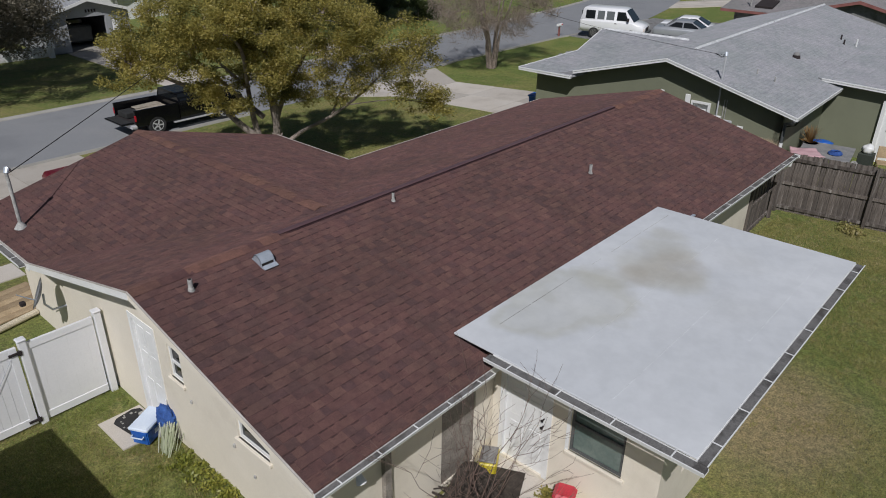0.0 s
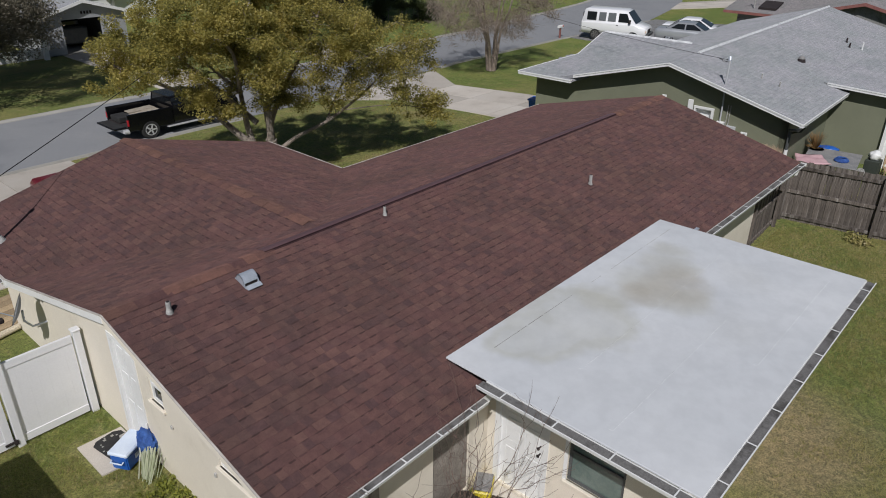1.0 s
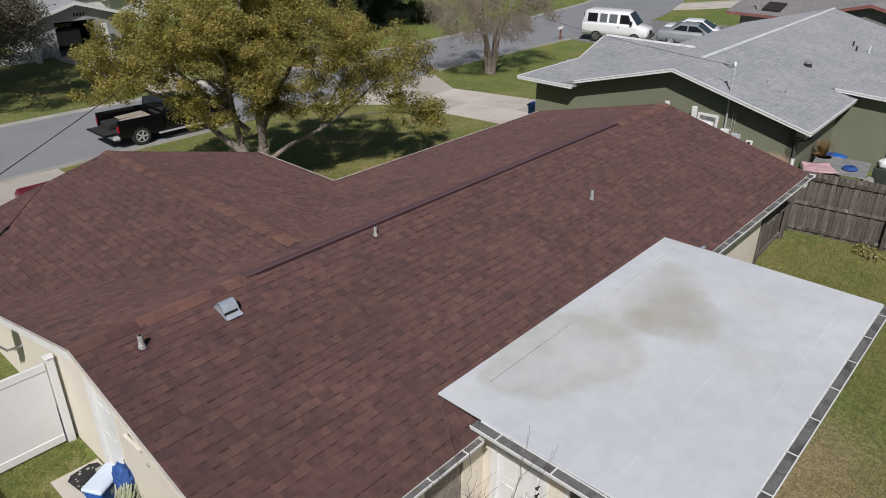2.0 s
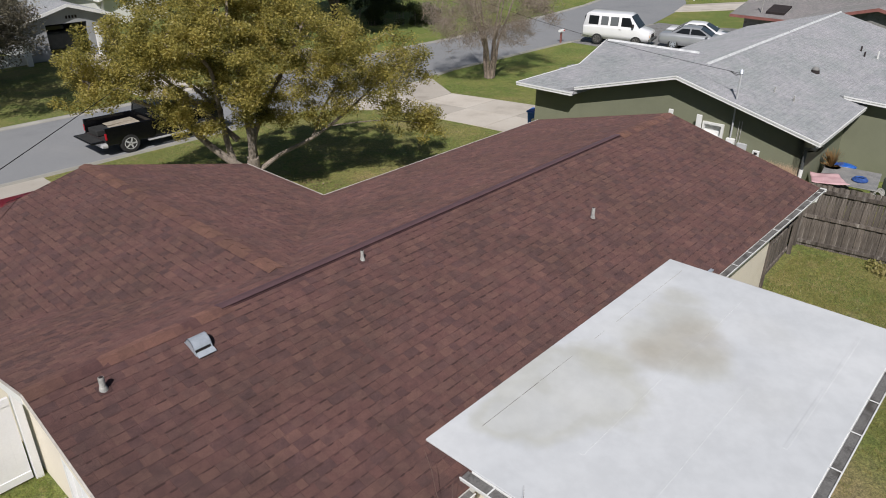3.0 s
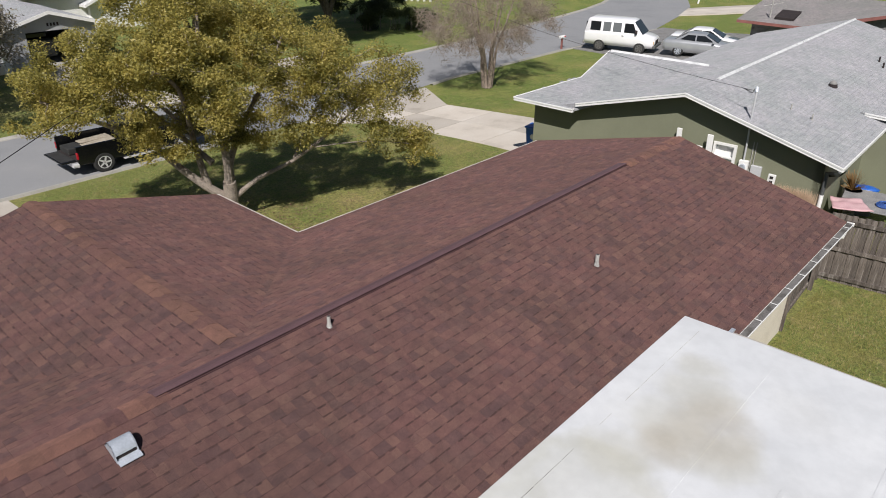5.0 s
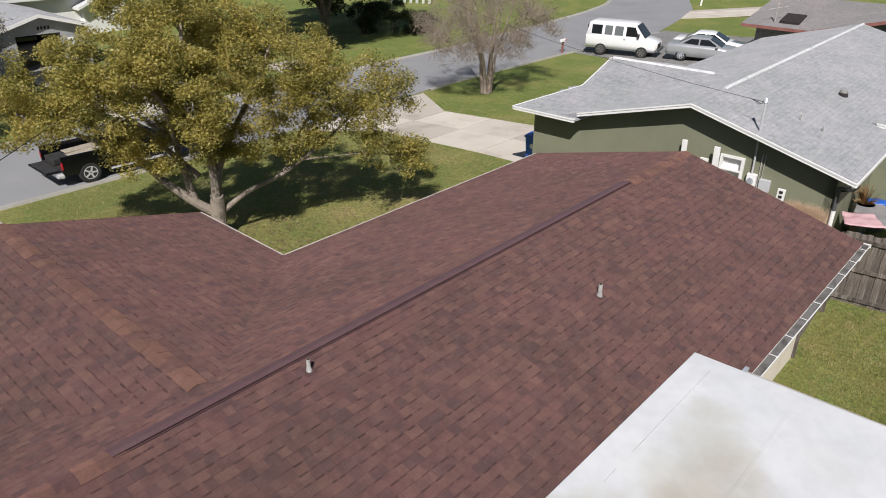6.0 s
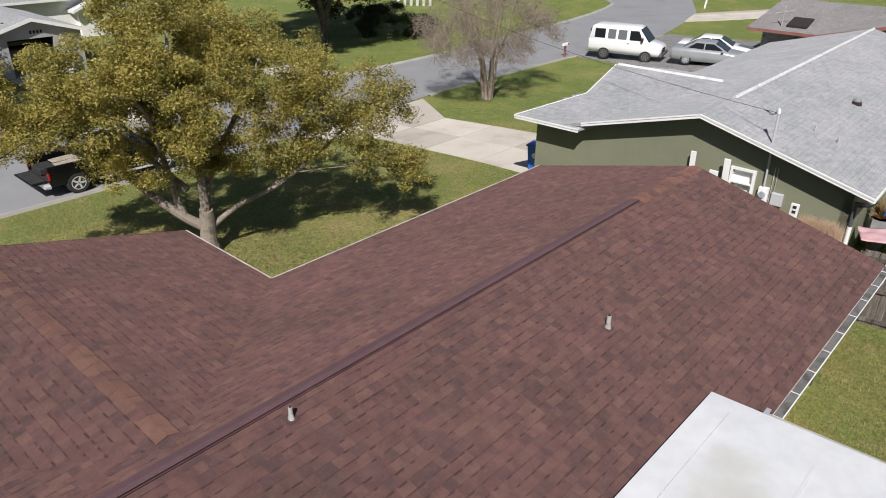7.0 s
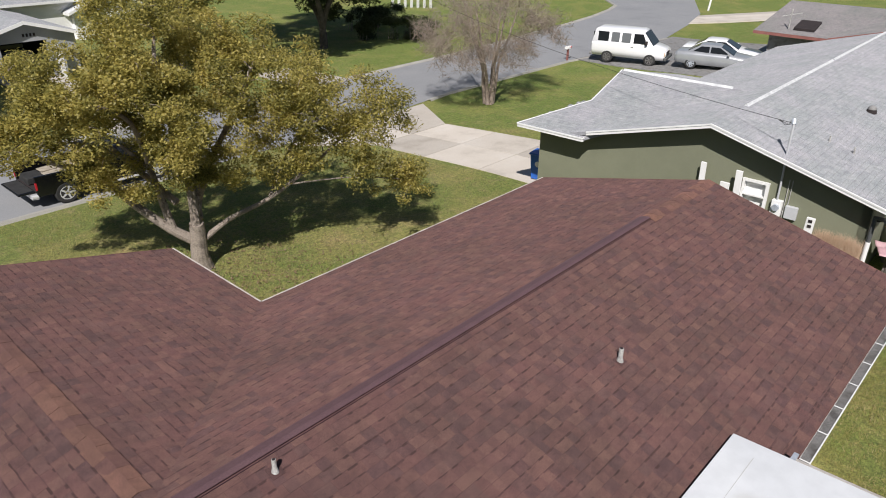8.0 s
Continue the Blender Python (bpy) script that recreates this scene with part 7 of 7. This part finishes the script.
part("body", one_box(-0.22, 0.22, -0.15, 0.15, 0, 0.2, bevel=0.02), M_YELLOW, yb)
part("lid", one_box(-0.19, 0.19, -0.14, 0.14, 0.2, 0.24, bevel=0.01), M_TROUGH, yb)
tb = thing("toy_box", "red and yellow plastic toy box", "toy", at=pose(3.72, -5.15, PAD + 0.05, 0, 0, 20))
part("body", one_box(-0.17, 0.17, -0.15, 0.15, 0, 0.25, bevel=0.03), M_YELLOW, tb)
part("lid", one_box(-0.19, 0.19, -0.17, 0.17, 0.25, 0.38, bevel=0.06), M_REDPLASTIC, tb)
weeds("potted_weeds", "small olive weeds at the patio wall", [(3.75, -4.85, 0.06)], 25, 0.2, M_LEAF, 8)
weeds("patio_weeds", "yellowing low weeds round the shrub", [(2.5, -4.4, 0.2)], 40, 0.1, M_LEAF, 18)

# ---- the neighbour's yard ----
tbl = thing("work_table", "grey plywood table by the fence", "table", at=pose(22.1, -3.3, PAD, 0, 0, 8))
part("tabletop", one_box(-0.85, 0.9, -1.0, 0.6, 0.88, 0.92, bevel=0.01), M_GREYPLY, tbl)
for sx2 in (-0.75, 0.8):
    for sy2 in (-0.9, 0.5):
        part("leg", one_box(sx2 - 0.04, sx2 + 0.04, sy2 - 0.04, sy2 + 0.04, 0, 0.88), M_FENCE, tbl)
pk = thing("pink_cover", "faded pink cover on the table", "cover", at=pose(21.3, -3.05, PAD + 0.925, 0, 0, -62))
bm = BM()
bmesh.ops.create_grid(bm, x_segments=18, y_segments=10, size=0.5)
for vv in bm.verts:
    q = vv.co
    q.x *= 1.05 * (1 - 0.25 * (q.y + 0.5))
    q.y *= 0.95
    q.z = 0.06 + 0.07 * noise.noise((q.x * 3, q.y * 4, 1)) + 0.05 * max(0, 0.5 - abs(q.y))
bmesh.ops.solidify(bm, geom=list(bm.faces), thickness=0.02)
part("cloth", bm, M_PINK, pk, smooth=True)
bb = thing("blue_net", "dark blue coil of netting on the table", "net", at=pose(21.95, -3.82, PAD + 0.925))
for k in range(4):
    bm = BM()
    tube(bm, [(0.22 * math.cos(a * math.pi / 8) * (1 - 0.15 * k), 0.2 * math.sin(a * math.pi / 8) * (1 - 0.1 * k), 0.03 + 0.02 * k) for a in range(17)], 0.03, 6)
    part("coil", bm, M_BLUECLOTH, bb)
bt = thing("blue_tarp", "small folded blue tarp by the green wall", "tarp", at=pose(23.4, -2.98, PAD + 0.82, 0, 0, 20))
bm = BM()
bmesh.ops.create_icosphere(bm, subdivisions=3, radius=0.26)
for vv in bm.verts:
    vv.co.z = max(-0.5, vv.co.z) * 0.35 + 0.05 * noise.noise(vv.co * 5)
    vv.co.y *= 1.6
part("cloth", bm, M_BLUE, bt, smooth=True)
part("stand", one_box(-0.2, 0.2, -0.3, 0.3, -0.82, -0.06), M_GREYPLY, bt)
wc = thing("white_bag", "crumpled white bag on a crate", "bag", at=pose(23.6, -4.45, PAD) @ Matrix.Diagonal((0.65, 0.65, 0.95, 1)))
part("crate", one_box(-0.35, 0.35, -0.35, 0.35, 0, 0.75, bevel=0.02), M_GREENDARK, wc)
bm = BM()
bmesh.ops.create_icosphere(bm, subdivisions=3, radius=0.3)
for vv in bm.verts:
    vv.co *= 1 + 0.3 * noise.noise(vv.co * 6)
    vv.co.z = vv.co.z * 0.6 + 0.9
part("bag", bm, M_WHITE, wc, smooth=True)
hs = thing("hose", "pale coiled garden hose by the fence", "hose", at=pose(22.0, -4.4, PAD))
for k in range(5):
    bm = BM()
    tube(bm, [(0.09 * k - 0.2, 0.12 * math.cos(a * math.pi / 8), 0.62 + 0.15 * math.sin(a * math.pi / 8)) for a in range(17)], 0.014, 6)
    part("coil", bm, M_PIPE, hs)
part("stand", one_box(-0.25, 0.25, -0.06, 0.06, 0, 0.5), M_FENCE, hs)
ch = thing("chair", "tan wooden chair beside the back door", "chair", at=pose(23.75, -5.0, PAD, 0, 0, 20))
part("seat", one_box(-0.24, 0.24, -0.24, 0.24, 0.42, 0.46, bevel=0.01), M_PLANK, ch)
part("backrest", one_box(0.2, 0.25, -0.24, 0.24, 0.55, 0.95, bevel=0.01), M_PLANK, ch)
for qx in (-0.21, 0.21):
    for qy in (-0.21, 0.21):
        part("leg", one_box(qx - 0.02, qx + 0.02, qy - 0.02, qy + 0.02, 0, 0.42 if qx < 0 else 0.55), M_PLANK, ch)
v, f = [], []
for k in range(240):
    a, ln, rise = r2.uniform(0, 6.28), r2.uniform(0.08, 0.38), r2.uniform(0.1, 0.6)
    i = len(v)
    w = 0.016
    px, py = 22.75 + ln * math.cos(a), -2.8 + ln * math.sin(a)
    v += [(22.75 - w, -2.8, PAD + 0.9), (22.75 + w, -2.8, PAD + 0.9), (px + w, py, PAD + 0.9 + rise), (px - w, py, PAD + 0.9 + rise)]
    f.append((i, i + 1, i + 2, i + 3))
me = bpy.data.meshes.new("fronds")
me.from_pydata(v, [], f)
me.materials.append(M_FROND)
pp = thing("dry_plant", "orange-brown dry potted plant", "plant")
part("fronds", me, None, pp)
bm = BM()
tube(bm, [(22.75, -2.8, PAD), (22.75, -2.8, PAD + 0.92)], [0.2, 0.26], 14)
part("pot", bm, M_TROUGH, pp)


# ---- grass ----
def grass(label, x0, x1, y0, y1, per_m2, tall, seed, keep_out, mat=M_BLADE):
    """Short blades over a stretch of lawn, in uneven tufts."""
    r = np.random.default_rng(seed)
    n = int((x1 - x0) * (y1 - y0) * per_m2)
    x, y = r.uniform(x0, x1, n), r.uniform(y0, y1, n)
    ok = np.array([not keep_out(a, b) and noise.noise((a * 1.7, b * 1.7, seed)) + 0.5 * noise.noise((a * 5, b * 5, seed)) > -0.35 + 0.5 * r.random() - 0.25 for a, b in zip(x, y)])
    x, y = x[ok], y[ok]
    n = len(x)
    z = np.array([ground_z(b) for b in y])
    h = tall * r.uniform(0.4, 1.3, n)
    a = r.uniform(0, 2 * math.pi, n)
    w = r.uniform(0.004, 0.009, n)
    lx, ly = r.normal(0, 0.6, n) * h, r.normal(0, 0.6, n) * h
    v = np.empty((n, 3, 3))
    v[:, 0] = np.stack([x - np.cos(a) * w, y - np.sin(a) * w, z - 0.01], 1)
    v[:, 1] = np.stack([x + np.cos(a) * w, y + np.sin(a) * w, z - 0.01], 1)
    v[:, 2] = np.stack([x + lx, y + ly, z + h], 1)
    me = bpy.data.meshes.new("grass")
    me.from_pydata(v.reshape(-1, 3).tolist(), [], np.arange(n * 3).reshape(n, 3).tolist())
    me.materials.append(mat)
    tagged(part("grass", me, None), label, "grass", kind="stuff")


grass("patchy green and straw grass blades of the back lawn", 9.3, 18.6, -9.5, -3.6, 1300, 0.048, 2, lambda a, b: a > 18.1 + 0.16 * (-3.35 - b) or (a < 10.6 + noise.noise((a * 2, b * 2, 1)) and b < -5.4 and noise.noise((a * 6, b * 6, 2)) > -0.25))
grass("patchy green and straw grass blades of the back lawn", 3.6, 9.3, -10.5, -6.5, 1400, 0.046, 4, lambda a, b: b > -7.5 + noise.noise((a * 1.6, b * 1.6, 1)) and noise.noise((a * 6, b * 6, 2)) > -0.25)
grass("mown green grass blades of the side yard", -2.0, 0.5, -3.2, 2.8, 2800, 0.05, 3, lambda a, b: -0.3 < a and 1.0 < b < 2.05, M_BLADEGREEN)
grass("green grass blades of the front lawn", 7.2, 20.3, 4.3, 17.7, 380, 0.06, 5, lambda a, b: a < 7.8 and b < 7.3)

# fallen leaves on the front lawn and along the eaves
rl = np.random.default_rng(12)
spots = [(rl.normal(10.6, 1.7), rl.normal(9.0, 1.8)) for _ in range(1500)] + [(rl.uniform(8.0, 15.5), 4.75 + abs(rl.normal(0, 0.5))) for _ in range(900)]
spots = [(x, y, ground_z(y) + 0.05) for x, y in spots if x > 8.0 and y > 4.5]
vv, ff = leaf_cloud(spots, (0.05, 0.05, 0.012), 2, 0.06, rl, 0.0, 1.5)
me = bpy.data.meshes.new("leaf_litter")
me.from_pydata(vv, [], ff)
me.materials.append(M_LITTER)
tagged(part("leaf_litter", me, None), "dry brown fallen leaves on the lawn", "leaves", kind="stuff")

# ---- the nearest shingles, each a piece of its own ----
axes_back = PLANES["back"][0]
piece_meshes = {}
for a, b, v0, lift, tall in piece_spots:
    w = round(b - a, 2)
    key = (w, lift, round(tall, 3))
    if key not in piece_meshes:
        me = bpy.data.meshes.new("shingle")
        me.from_pydata([(x, y, z) for x, y, z in ((0.0005, 0, lift), (w - 0.0005, 0, lift), (w - 0.0005, tall, 0.003), (0.0005, tall, 0.003), (0.0005, 0, -0.002), (w - 0.0005, 0, -0.002))], [], TAB_FACES)
        me.materials.append(M_SHINGLE_PIECE)
        piece_meshes[key] = me
    ob = part("shingle", piece_meshes[key], None, decks["back"])
    o, u, v, n = axes_back
    rot = Matrix((u, v, n)).transposed().to_4x4()
    ob.matrix_basis = Matrix.Translation(o + u * a + v * v0) @ rot
